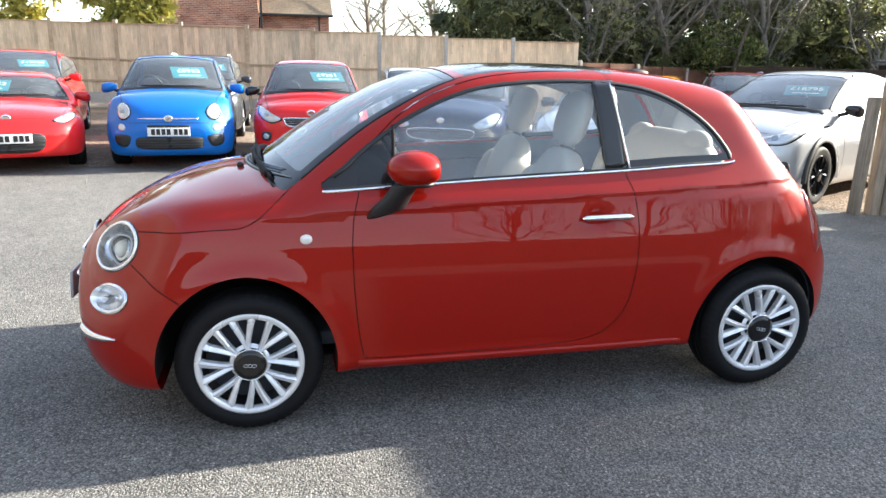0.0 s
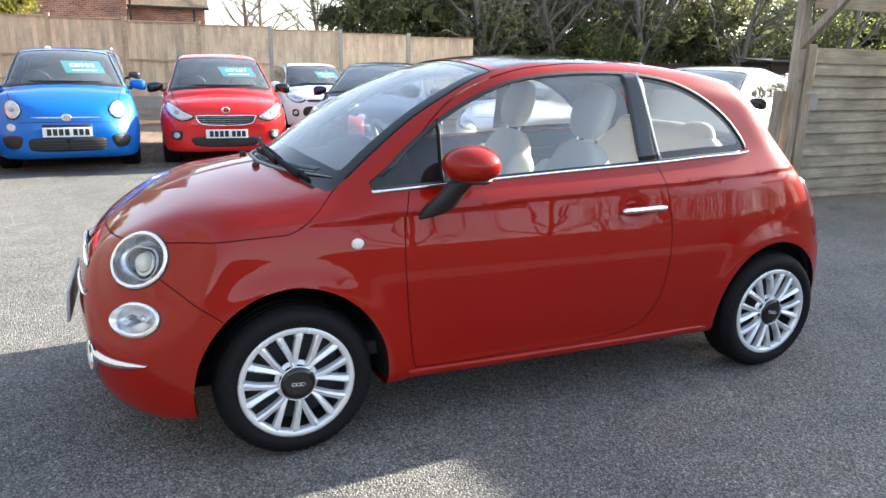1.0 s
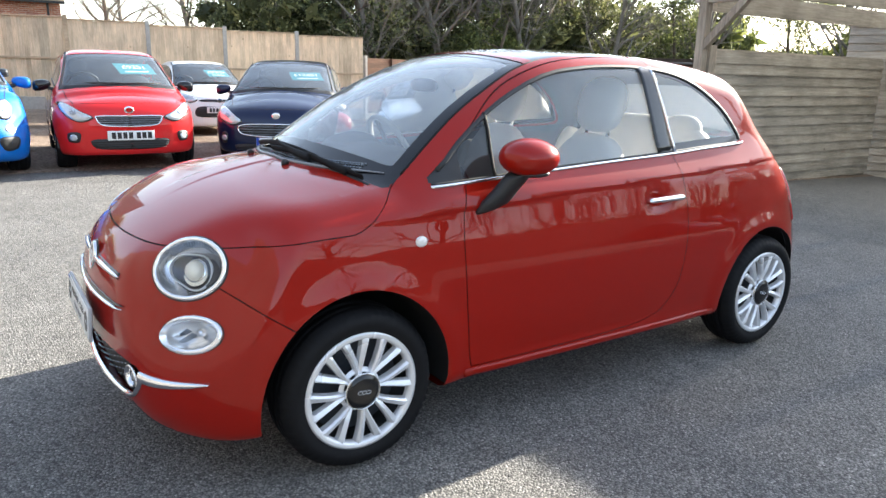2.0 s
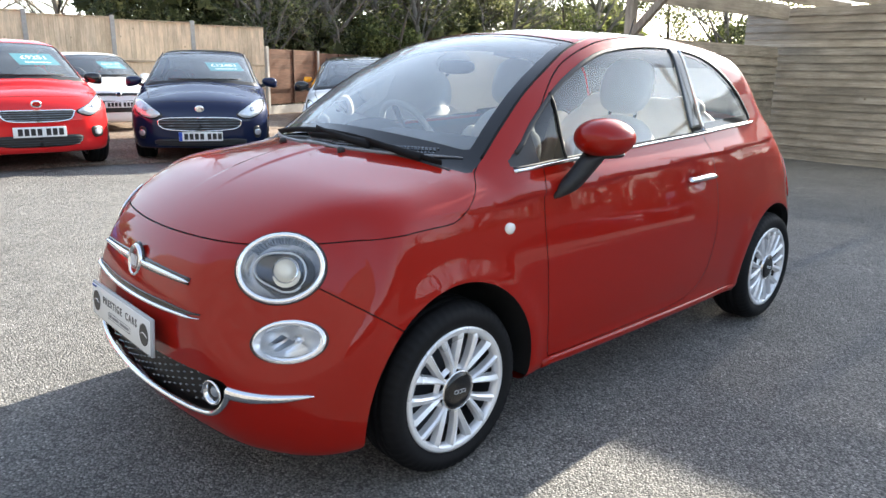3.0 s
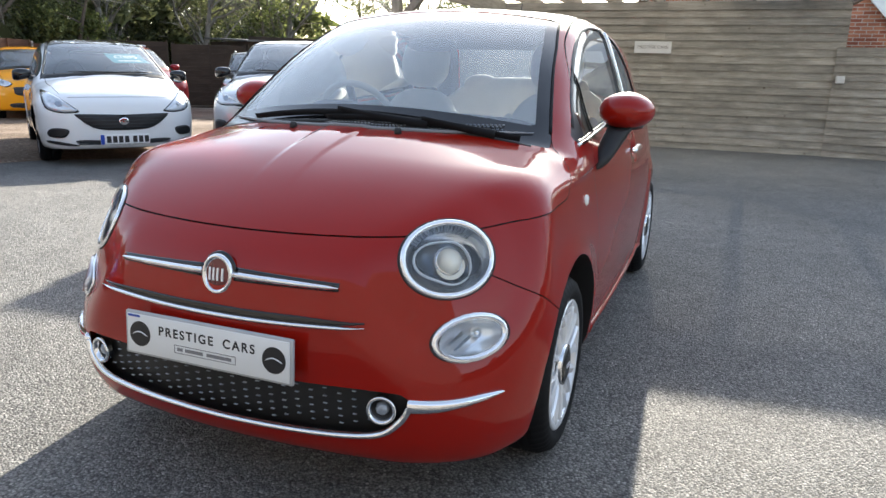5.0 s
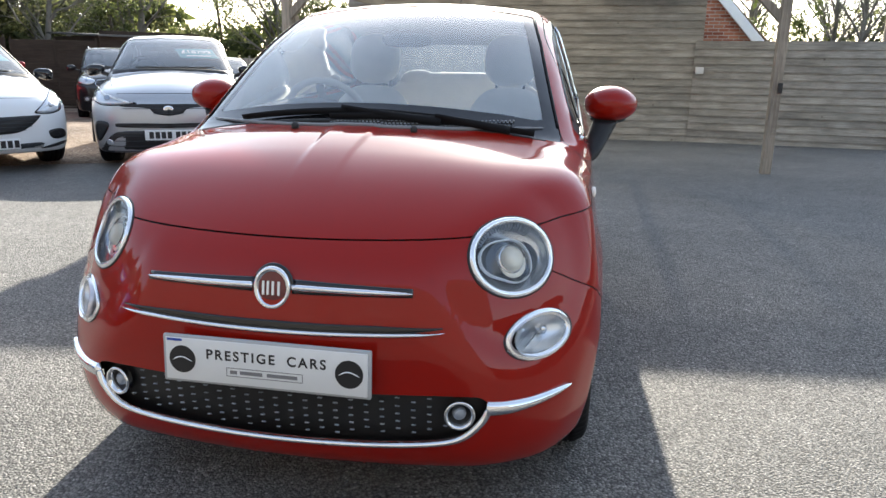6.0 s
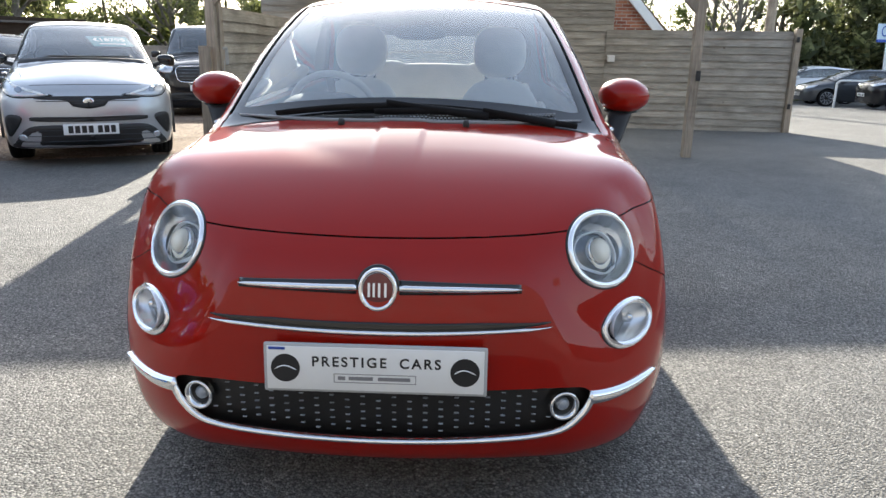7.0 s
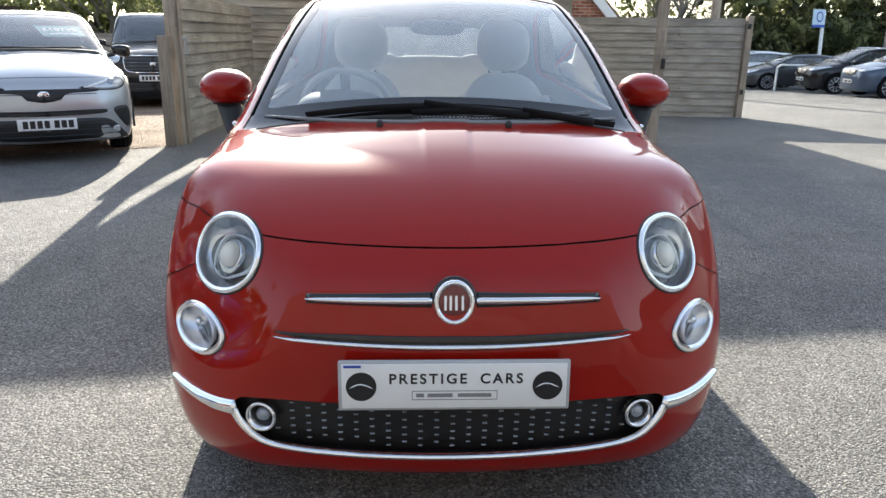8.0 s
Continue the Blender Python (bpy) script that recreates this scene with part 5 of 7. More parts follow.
def cabin(car, sh):
    for y in (-0.36, 0.36):
        seat("front_seat", (1.02, y, 0.36), car, IVORY)
    b = seat("rear_bench", (1.78, 0, 0.42), car, IVORY, False, 1.15)
    for y in (-0.28, 0.28):
        v, f = ellipsoid((0.1, 0.24, 0.17), (0.42, y, 0.67), Matrix.Rotation(radians(14), 3, "Y"), 20, 12, 0.85)
        mesh_ob("rear_headrest", v, f, IVORY, b)
    v, f = ellipsoid((0.5, 1.24, 0.34), (0.42, 0, 0.86), Matrix.Rotation(radians(-8), 3, "Y"), 32, 14, 0.5)
    mesh_ob("dashboard", v, f, DARKTRIM, car, "dark dashboard with a pale facia")
    v, f = ellipsoid((0.06, 1.2, 0.16), (0.645, 0, 0.86), Matrix.Rotation(radians(-12), 3, "Y"), 32, 10, 0.5)
    mesh_ob("facia", v, f, DARKTRIM, car)
    v, f = ellipsoid((0.26, 0.36, 0.17), (0.53, 0.37, 0.985), Matrix.Rotation(radians(-12), 3, "Y"), 24, 12, 0.8)
    mesh_ob("instrument_hood", v, f, DARKTRIM, car)
    # steering wheel
    m = Matrix.Translation((0.76, 0.37, 0.985)) @ pose(0, 0, 0, 0, 62, 0)
    vv, ff, n, k = [], [], 36, 8
    for i in range(n):
        a = 2 * math.pi * i / n
        for j in range(k):
            c = 2 * math.pi * j / k
            r = 0.178 + 0.015 * math.cos(c)
            vv.append((r * math.cos(a), r * math.sin(a), 0.015 * math.sin(c)))
    for i in range(n):
        for j in range(k):
            ff.append((i * k + j, ((i + 1) % n) * k + j, ((i + 1) % n) * k + (j + 1) % k, i * k + (j + 1) % k))
    w = mesh_ob("steering_wheel", placed(vv, m), ff, IVORY, car)
    bm = bmesh.new()
    for a in (0, 120, 240):
        box(bm, (0.16, 0.035, 0.014), Vector((0.09 * math.cos(radians(a + 180)), 0.09 * math.sin(radians(a + 180)), -0.01)), Matrix.Rotation(radians(a), 4, "Z"), 0.004)
    bm.transform(m)
    part("wheel_spokes", bm, DARKTRIM, w)
    v, f = ellipsoid((0.12, 0.12, 0.05), (0, 0, -0.005), None, 20, 10, 0.8)
    mesh_ob("wheel_hub", placed(v, m), f, DARKTRIM, w)
    # floor, parcel shelf, rear-view mirror, door papers
    bm = bmesh.new()
    box(bm, (2.2, 1.3, 0.06), (1.25, 0, 0.33), bevel=0.01)
    part("cabin_floor", bm, DARKTRIM, car)
    bm = bmesh.new()
    box(bm, (0.3, 1.1, 0.03), (2.36, 0, 0.98), bevel=0.01)
    part("parcel_shelf", bm, DARKTRIM, car)
    v, f = ellipsoid((0.035, 0.22, 0.06), (0.72, 0.0, 1.31), None, 18, 10, 0.7)
    mesh_ob("interior_mirror", v, f, BLACK, car)


cabin(red_car, red_shell)
red_car.matrix_basis = Matrix.Translation((-0.7, 0, 0)) @ Matrix.Rotation(radians(0.3), 4, "Z") @ Matrix.Translation((0.7, 0, 0))


# ---- the timber enclosure ----
def boards_wall(name, p0, p1, height, board_h, material, label, cat="fence", thickness=0.022, base=-0.03, overlap=0.012, parent=None, lean=0.013):
    """A wall of horizontal overlapping boards between two points, each board a piece of its own."""
    p0, p1 = Vector((*p0, 0)), Vector((*p1, 0))
    d = p1 - p0
    L = d.length
    yaw = math.atan2(d.y, d.x)
    root = parent or tagged(new(name), label, cat, kind="structure")
    back = bmesh.new()
    box(back, (L, 0.03, height + 0.36), (L / 2, 0.045, height / 2 + base - 0.2))
    rot = Matrix.Translation(p0 + Vector((0, 0, gz(p0.x, p0.y)))) @ Matrix.Rotation(yaw, 4, "Z")
    b = part("wall_back", back, material, root, smooth=False)
    b.matrix_basis = rot
    n = round(height / board_h)
    seg = max(1, round(L / 3.6))
    data = {}
    for i in range(n):
        shift = 0.4 * (i % 2)
        cuts = [0.0] + [min(max(L / seg * (k + shift * 0.3), 0.05), L) for k in range(1, seg)] + [L]
        for a, c in zip(cuts[:-1], cuts[1:]):
            ln = round(c - a - 0.003, 3)
            if ln not in data:
                bm = bmesh.new()
                k = 9
                rows = []
                for s in range(k):
                    xx = ln * s / (k - 1)
                    w1, w2 = 0.004 * noise.noise(Vector((xx * 2, ln, 1))), 0.004 * noise.noise(Vector((xx * 2, ln, 7)))
                    rows.append([bm.verts.new(v) for v in ((xx, -lean + w1, 0.0 + w2), (xx, lean + w1, board_h + overlap + w2), (xx, lean + thickness, board_h + overlap + w2), (xx, -lean + thickness, 0.0))])
                for r, q in zip(rows[:-1], rows[1:]):
                    for j in range(4):
                        bm.faces.new((r[j], q[j], q[(j + 1) % 4], r[(j + 1) % 4]))
                bm.faces.new(rows[0])
                bm.faces.new(rows[-1][::-1])
                bmesh.ops.recalc_face_normals(bm, faces=bm.faces)
                me = bpy.data.meshes.new("board")
                bm.to_mesh(me)
                bm.free()
                me.materials.append(material)
                data[ln] = me
            o = new("board", data[ln])
            o.parent = root
            o.matrix_basis = rot @ pose(a, random.uniform(-0.003, 0.003) - 0.006, base + i * board_h, random.uniform(-0.6, 0.6), 0, random.uniform(-0.08, 0.08))
    return root


def timber_post(name, at, size, height, material=None, root=None, top=0.0, label="", tilt=0):
    bm = bmesh.new()
    box(bm, (size[0], size[1], height), (0, 0, height / 2), bevel=0.008)
    o = part(name, bm, material or POSTWOOD, root, label, False)
    o.matrix_basis = pose(at[0], at[1], gz(*at) - 0.02, 0, tilt, 0)
    return o


wall = boards_wall("wall_east", (11.15, 3.7), (11.4, -2.75), 2.46, 0.125, OAK, "tall wall of weathered grey horizontal boards", "wall")
low = boards_wall("wall_east_low", (11.37, -2.62), (10.95, -5.82), 1.79, 0.128, OAK, "lower wall of weathered grey horizontal boards with an end post", "wall")
gate = boards_wall("timber_gate", (6.62, 2.97), (11.05, 3.05), 1.8, 0.134, OAK, "weathered grey board gate panel with hinges and a post", "gate")
timber_post("gate_post", (6.60, 2.95), (0.13, 0.15), 1.80, root=gate)
timber_post("gate_stile", (6.27, 3.0), (0.07, 0.13), 1.28, root=gate, tilt=2)
timber_post("end_post", (10.93, -5.88), (0.12, 0.11), 1.82, root=low)


def canopy():
    """The lean-to roof of rafters and translucent sheets against the tall wall, on posts along its front."""
    root = tagged(new("timber_canopy"), "timber lean-to canopy with posts, rafters and translucent roof sheets", "canopy", kind="structure")
    x1, z0, z1, ya, yb = 13.8, 2.42, 2.50, 3.08, -3.95
    front = lambda y: 6.72 - 0.129 * y
    for px, y, t in ((6.46, 2.95, -1), (6.82, -2.93, 1)):
        timber_post("post", (px, y), (0.11, 0.11), 2.36, root=root)
        b = bmesh.new()
        box(b, (0.08, 0.86, 0.09), (px, y + t * 0.33, 2.04), Matrix.Rotation(radians(t * 45), 4, "X"), 0.006)
        part("knee_brace", b, POSTWOOD, root, smooth=False)
    # added board that narrows a streak of sun between gate and roof
    b = bmesh.new()
    box(b, (4.4, 0.06, 0.24), (8.9, 3.0, 2.28), bevel=0.006)
    part("side_beam", b, OAK, root, smooth=False)
    b = bmesh.new()
    box(b, (0.11, ya - yb, 0.2), (6.68, (ya + yb) / 2, 2.34), Matrix.Rotation(math.atan(0.061), 4, "Z"), 0.006)
    part("front_beam", b, OAK, root, smooth=False)
    n = 9
    for i in range(n):
        y = yb + 0.1 + (ya - yb - 0.2) * i / (n - 1)
        x0 = front(y)
        b = bmesh.new()
        box(b, (x1 - x0, 0.06, 0.14), ((x0 + x1) / 2, y, (z0 + z1) / 2 + 0.04), Matrix.Rotation(math.atan2(z0 - z1, x1 - x0), 4, "Y"), 0.004)
        part("rafter", b, OAK, root, smooth=False)
    for i in range(n - 1):
        y = yb + 0.1 + (ya - yb - 0.2) * (i + 0.5) / (n - 1)
        vv, ff, k = [], [], 24
        w = (ya - yb - 0.2) / (n - 1) + 0.04
        for a in range(k + 1):
            yy = y - w / 2 + w * a / k
            dz = 0.008 * math.sin(a * math.pi * 0.75)
            vv += [(front(yy) - 0.05, yy, z0 + 0.12 + dz), (x1 + 0.05, yy, z1 + 0.12 + dz)]
        for a in range(k):
            ff.append((2 * a, 2 * a + 2, 2 * a + 3, 2 * a + 1))
        mesh_ob("roof_sheet", vv, ff, SHEET, root)
    return root


SHEET = plain("roof_sheet", (0.72, 0.72, 0.7, 1), 0.5, 0, 0.06, 8, 0)
_m = SHEET.node_tree
_tl = _m.nodes.new("ShaderNodeBsdfTranslucent")
_tl.inputs[0].default_value = (0.8, 0.8, 0.77, 1)
_mx = _m.nodes.new("ShaderNodeMixShader")
_mx.inputs[0].default_value = 0.6
_m.links.new(_m.nodes["Principled BSDF"].outputs[0], _mx.inputs[1])
_m.links.new(_tl.outputs[0], _mx.inputs[2])
_tr = _m.nodes.new("ShaderNodeBsdfTransparent")
_m2 = _m.nodes.new("ShaderNodeMixShader")
_m2.inputs[0].default_value = 0.04
_m.links.new(_mx.outputs[0], _m2.inputs[1])
_m.links.new(_tr.outputs[0], _m2.inputs[2])
_m.links.new(_m2.outputs[0], _m.nodes["Material Output"].inputs[0])
canopy()


# ---- light tan fence ----
def panel_fence(name, p0, p1, height, label, material, posts=1.83, step=0.0, pale=0.105):
    p0, p1 = Vector((*p0, 0)), Vector((*p1, 0))
    d = p1 - p0
    n = max(1, round(d.length / posts))
    yaw = math.atan2(d.y, d.x)
    root = tagged(new(name), label, "fence", kind="structure")
    L = d.length / n
    bm = bmesh.new()
    k = int((L - 0.1) / pale)
    for i in range(k):
        w = (L - 0.1) / k
        m = Matrix.Rotation(radians(7), 4, "Z")
        box(bm, (w + 0.010, 0.014, height - 0.36), (0.05 + w * (i + 0.5), 0, 0.3 + (height - 0.36) / 2 + 0.004 * math.sin(i * 2.3)), m)
    me = bpy.data.meshes.new("pale")
    bmesh.ops.recalc_face_normals(bm, faces=bm.faces)
    bm.to_mesh(me)
    bm.free()
    me.materials.append(material)
    for i in range(n):
        a = p0 + d * (i / n)
        z = gz(a.x, a.y) + random.uniform(-0.02, 0.03) + step * (1 - i / n)
        m = Matrix.Translation((a.x, a.y, z)) @ Matrix.Rotation(yaw, 4, "Z")
        o = new("panel", me)
        o.parent, o.matrix_basis = root, m
        for zz, hh in ((height - 0.045, 0.03), (0.62, 0.05), (height * 0.55, 0.05)):
            b = bmesh.new()
            box(b, (L - 0.1, 0.045, hh), (L / 2, -0.03, zz), bevel=0.004)
            part("rail", b, FENCERAIL, root, smooth=False).matrix_basis = m
        b = bmesh.new()
        box(b, (L - 0.1, 0.04, 0.3), (L / 2, 0, 0.15), bevel=0.005)
        part("gravel_board", b, CONCRETE, root, smooth=False).matrix_basis = m
        b = bmesh.new()
        box(b, (0.1, 0.1, height + 0.06), (0, 0, (height + 0.06) / 2), bevel=0.012)
        part("post", b, CONCRETE if i > n - 4 else FENCERAIL, root, smooth=False).matrix_basis = m
    return root


panel_fence("fence_back", (-13.0, 20.4), (8.05, 15.06), 2.2, "light tan close-board timber fence with timber and concrete posts", FENCE, step=0.42)


# ---- parked cars ----
def profile(fo, wb, ro, H, W, bonnet, cowl, roof, tail, nose=0.52, round_=1.0, waist=0.92):
    """Shell profiles of a car: overhangs, wheelbase, height, width, bonnet edge height, cowl (x, z), roof start x, tail top (x, z)."""
    cx, cz = cowl
    tx, tz = tail
    end = wb + ro
    return dict(
        top=[(-fo - 0.1, bonnet - 0.03), (-fo + 0.1, bonnet + 0.015), (-fo + 0.45, bonnet + 0.5 * (cz - bonnet)), (cx - 0.12, cz - 0.012), (cx, cz), (cx + 0.07, cz + 0.04), (cx + 0.45 * (roof - cx), cz + 0.5 * (H - cz)),
             (roof, H - 0.04), (roof + 0.4, H - 0.005), (roof + 0.8, H), (0.5 * (roof + 0.8 + tx), 0.45 * H + 0.55 * max(tz, H - 0.1) if tz > H - 0.2 else H - 0.03), (tx, tz), (end + 0.1, tz - 0.12)],
        front=[(0.12, -fo + 0.12), (0.22, -fo + 0.04), (0.35, -fo + 0.01), (nose, -fo), (bonnet - 0.14, -fo + 0.03), (bonnet - 0.03, -fo + 0.1), (bonnet + 0.06, -fo + 0.24), (H, cx + 0.4)],
        rear=[(0.12, end - 0.1), (0.3, end - 0.02), (0.5, end), (0.75, end - 0.04), (0.95, end - 0.1), (min(tz, H - 0.08), tx + 0.04), (H + 0.1, tx - 0.1)],
        section=[(0.12, W * 0.92), (0.25, W * 0.965), (0.45, W), (0.62, W), (0.78, W * 0.985), (waist, W * 0.94), (waist + 0.08, W * 0.885), (H - 0.12, W * 0.74), (H, W * 0.66)],
        plan=[(-fo, 0.93), (-fo + 0.3, 0.97), (0.1, 0.995), (1.2, 1.0), (wb, 0.99), (end - 0.3, 0.96), (end, 0.9)],
        floor=[(-fo, 0.2), (0.2, 0.19), (wb, 0.2), (end, 0.27)], bow_f=(0.16 * round_, 1.5, W - 0.38), bow_r=(0.12, 1.6, W - 0.35), crown=0.16, roof_crown=0.09, k_top=0.12, k_end=0.1,
        screen=(cx, roof, 0.3), wheels=(0.0, wb), arch=0.0, hub=0.0, flare=0.012, crease=(0.72, 0.02, 0.008))


def patch(sh, outline, how, lift, name, material, parent, label="", both=True, rings=(1.0, 0.93, 0.6, 0.02)):
    """A thin raised piece with that outline laid on the body."""
    g = np.asarray(outline, float)
    cen = g.mean(0)
    vv, ff, n = [], [], len(g)
    for i, k in enumerate(rings):
        r = how(cen + (g - cen) * k)
        nn = sh.normal(r)
        vv += [tuple(p + q * (-0.002 if i == 0 else lift)) for p, q in zip(r, nn)]
    for i in range(len(rings) - 1):
        ff += [(i * n + k, i * n + (k + 1) % n, (i + 1) * n + (k + 1) % n, (i + 1) * n + k) for k in range(n)]
    a = mesh_ob(name, vv, ff, material, parent, label)
    if both:
        mesh_ob(name, [(x, -y, z) for x, y, z in vv], [f[::-1] for f in ff], material, parent, label)
    return a


TEAL = plain("price_card_teal", (0.008, 0.24, 0.30, 1), 0.5, 0, 0.04, 20, 0)
CARDWHITE = plain("card_white", (0.8, 0.82, 0.82, 1), 0.5, 0, 0.03, 20, 0)
PALELAMP = plain("pale_lamp", (0.55, 0.58, 0.62, 1), 0.12, 0.45, 0.25, 25, 0.1, 1.0)
GREYWHEEL = plain("grey_alloy", (0.42, 0.43, 0.45, 1), 0.35, 0.5, 0.08, 30, 0)
DARKSEAT = plain("dark_upholstery", (0.05, 0.052, 0.058, 1), 0.8, 0, 0.15, 150, 0.1)
EUBLUE = Mat("band_blue", (0.01, 0.06, 0.4, 1), 0.4).m


def parked_car(name, label, spec, paint_mat, at, yaw, tyre=0.31, rim=0.21, lamp=None, grille=None, lower=None, fog=None, plate=None, card=None, roof_mat=None, mirror_mat=None,
               wheel_mat=None, bar=None, band=False, chrome_grille=False, rails=False, cladding=False, extras=(), badge_z=None):
    """A parked car: shell with real windows, lamps, grilles, plate, mirrors, wheels and a price card."""
    spec = dict(spec)
    wb = spec["wheels"][1]
    arch = tyre + 0.055
    spec.update(arch=arch, hub=tyre, step=0.05)
    sh = Shell(**spec)
    H, W = sh.h, sh.w
    cx, rx, _ = spec["screen"]
    cz = float(sh.zt(cx))
    tx, tz = spec["top"][-2]
    belt = lambda x: cz - 0.03 + 0.035 * (x - cx)
    xa, xb = cx + 0.34, min(tx - 0.06, wb + 0.42)
    roofz = lambda x: float(sh.zt(x)) - 0.105
    low = [(x, belt(x)) for x in np.linspace(xb, xa, 8)]
    if tz < H - 0.2:                          # open two-seater or sloping tail
        xb = tx - 0.35
        low = [(x, belt(x)) for x in np.linspace(xb, xa, 8)]
    hi = [(x, min(roofz(x - 0.05), belt(x) + 0.02 + (x - xa) * 0.8 if x < rx else 9, belt(x) + 0.06 + (xb - x) * 1.6)) for x in np.linspace(xa + 0.05, xb - 0.02, 16)]
    dlo = poly_sdf(np.array(low + hi))
    xz = lambda c: c[:, [0, 2]]
    side = lambda c: np.abs(c[:, 1]) > 0.4 * W
    edge = lambda z: W * 0.83 - (W * 0.83 - W * 0.64) * (z - cz) / (H - cz)

    def screen(c):
        y, z = np.abs(c[:, 1]), c[:, 2]
        return np.maximum(np.maximum(y - edge(z), cz + 0.015 - 0.05 * (y / W) ** 2 - z), c[:, 0] - rx + 0.1 - 0.1 * y)
    in_screen = lambda c: (c[:, 0] < rx + 0.1) & (c[:, 2] > cz - 0.1) & (c[:, 0] > cx - 0.2)
    wheels = lambda c: np.minimum(np.hypot(c[:, 0], c[:, 2] - tyre), np.hypot(c[:, 0] - wb, c[:, 2] - tyre)) - arch
    for g, w in ((wheels, side), (lambda c: dlo(xz(c)), side), (screen, in_screen)):
        sh.cut(g, w)
    co, idx, cen = sh.faces()
    s_ = side(cen)
    a_, d_, c_ = (wheels(cen) < 0) & s_, (dlo(xz(cen)) < 0) & s_, (screen(cen) < 0) & in_screen(cen)
    top_ = (cen[:, 2] > H - 0.16) & (cen[:, 0] > rx - 0.05) & ~d_ & ~c_ & (np.abs(cen[:, 1]) < W * 0.68)
    body = ~(a_ | d_ | c_)
    if roof_mat:
        body &= ~top_
    nrm = sh.normal(co)
    car = tagged(new(name), label, "car", "parked cars")
    pick = Shell.pick
    mesh_ob("body", *pick(co, idx, body), paint_mat, car)
    if roof_mat:
        mesh_ob("roof", *pick(co, idx, top_), roof_mat, car)
    mesh_ob("windscreen", *pick(co, idx, c_, shift=nrm * -0.006), PARKGLASS, car).visible_shadow = False
    for mir in (False, True):
        mesh_ob("side_window", *pick(co, idx, d_, both=False, mirror=mir, shift=nrm * -0.006), GLASSDARK, car)
    inner = body & (cen[:, 2] > 0.4) & (cen[:, 0] > cx + 0.05)
    mesh_ob("lining", *pick(co, idx, inner, shift=nrm * -0.04), DARKTRIM, car)
    F = sh.on_front
    zz = np.linspace(cz - 0.02, H - 0.05, 16)
    q = F([(-float(edge(z)), z) for z in zz])
    v, f = sweep(q, sh.normal(q), 0.03, 0.003)
    both_sides("windscreen_seal", v, f, BLACK, car)
    ys = np.linspace(-W * 0.84, W * 0.84, 24)
    q = F([(y, cz + 0.012 - 0.05 * (y / W) ** 2) for y in ys])
    v, f = sweep(q, sh.normal(q), 0.075, 0.004)
    mesh_ob("scuttle", v, f, BLACK, car)
    q = sh.on_side(np.array(low))
    v, f = sweep(q, sh.normal(q), 0.02, 0.004)
    both_sides("belt_strip", v, f, BLACK, car)
    # cabin
    bm = bmesh.new()
    box(bm, (wb + 0.2, W * 1.6, 0.08), (wb / 2 + 0.4, 0, 0.4))
    part("cabin_floor", bm, DARKTRIM, car, smooth=False)
    v, f = ellipsoid((0.6, W * 1.55, 0.34), (cx + 0.42, 0, cz - 0.17), None, 20, 8, 0.5)
    mesh_ob("dashboard", v, f, DARKTRIM, car)
    for y in (-0.37, 0.37):
        s = new("front_seat")
        s.parent = car
        v, f = ellipsoid((0.16, 0.46, 0.62), (rx + 0.62, y, cz - 0.18), Matrix.Rotation(radians(16), 3, "Y"), 14, 10, 0.6)
        mesh_ob("backrest", v, f, DARKSEAT, s)
        v, f = ellipsoid((0.1, 0.25, 0.2), (rx + 0.74, y, cz + 0.24), Matrix.Rotation(radians(16), 3, "Y"), 14, 10, 0.8)
        mesh_ob("headrest", v, f, DARKSEAT, s)
    vv, ff, n, k = [], [], 24, 6
    m = Matrix.Translation((cx + 0.78, 0.36, cz + 0.0)) @ pose(0, 0, 0, 0, 64, 0)
    for i in range(n):
        a = 2 * math.pi * i / n
        vv += [((0.18 + 0.015 * math.cos(2 * math.pi * j / k)) * math.cos(a), (0.18 + 0.015 * math.cos(2 * math.pi * j / k)) * math.sin(a), 0.015 * math.sin(2 * math.pi * j / k)) for j in range(k)]
    ff = [(i * k + j, ((i + 1) % n) * k + j, ((i + 1) % n) * k + (j + 1) % k, i * k + (j + 1) % k) for i in range(n) for j in range(k)]
    mesh_ob("steering_wheel", placed(vv, m), ff, BLACK, car)
    # wheels and arches
    for i, wx in enumerate((0.0, wb)):
        for s in (-1, 1):
            n, vv, ff = 20, [], []
            for a in np.linspace(-0.02, math.pi + 0.02, n):
                x, z = wx + arch * math.cos(a), tyre + arch * math.sin(a)
                vv += [(x, s * (W - 0.025), z), (x, s * (W - 0.1), z), (x, s * (W - 0.38), z), (wx, s * (W - 0.4), tyre)]
            for p in range(n - 1):
                for j in range(3):
                    ff.append((p * 4 + j, p * 4 + j + 1, (p + 1) * 4 + j + 1, (p + 1) * 4 + j))
            mesh_ob("arch_liner", vv, ff, BLACK, car)
            if cladding:
                vv, ff = [], []
                for a in np.linspace(-0.12, math.pi + 0.12, n):
                    for r, o in ((arch - 0.01, 0.008), (arch + 0.06, 0.008), (arch + 0.065, -0.02)):
                        vv.append((wx + r * math.cos(a), s * (W + o), tyre + r * math.sin(a)))
                for p in range(n - 1):
                    for j in range(2):
                        ff.append((p * 3 + j, p * 3 + j + 1, (p + 1) * 3 + j + 1, (p + 1) * 3 + j))
                mesh_ob("arch_cladding", vv, ff, BLACK, car)
            w = wheel(rim, tyre, 0.2, 10, wheel_mat or GREYWHEEL, GLOSSBLACK, car)
            w.matrix_basis = pose(wx, s * (W - 0.125), tyre, 0, 9 * i, 180 if s > 0 else 0)
    # shut lines of the bonnet and doors
    bt = spec["front"][4][0] + 0.115
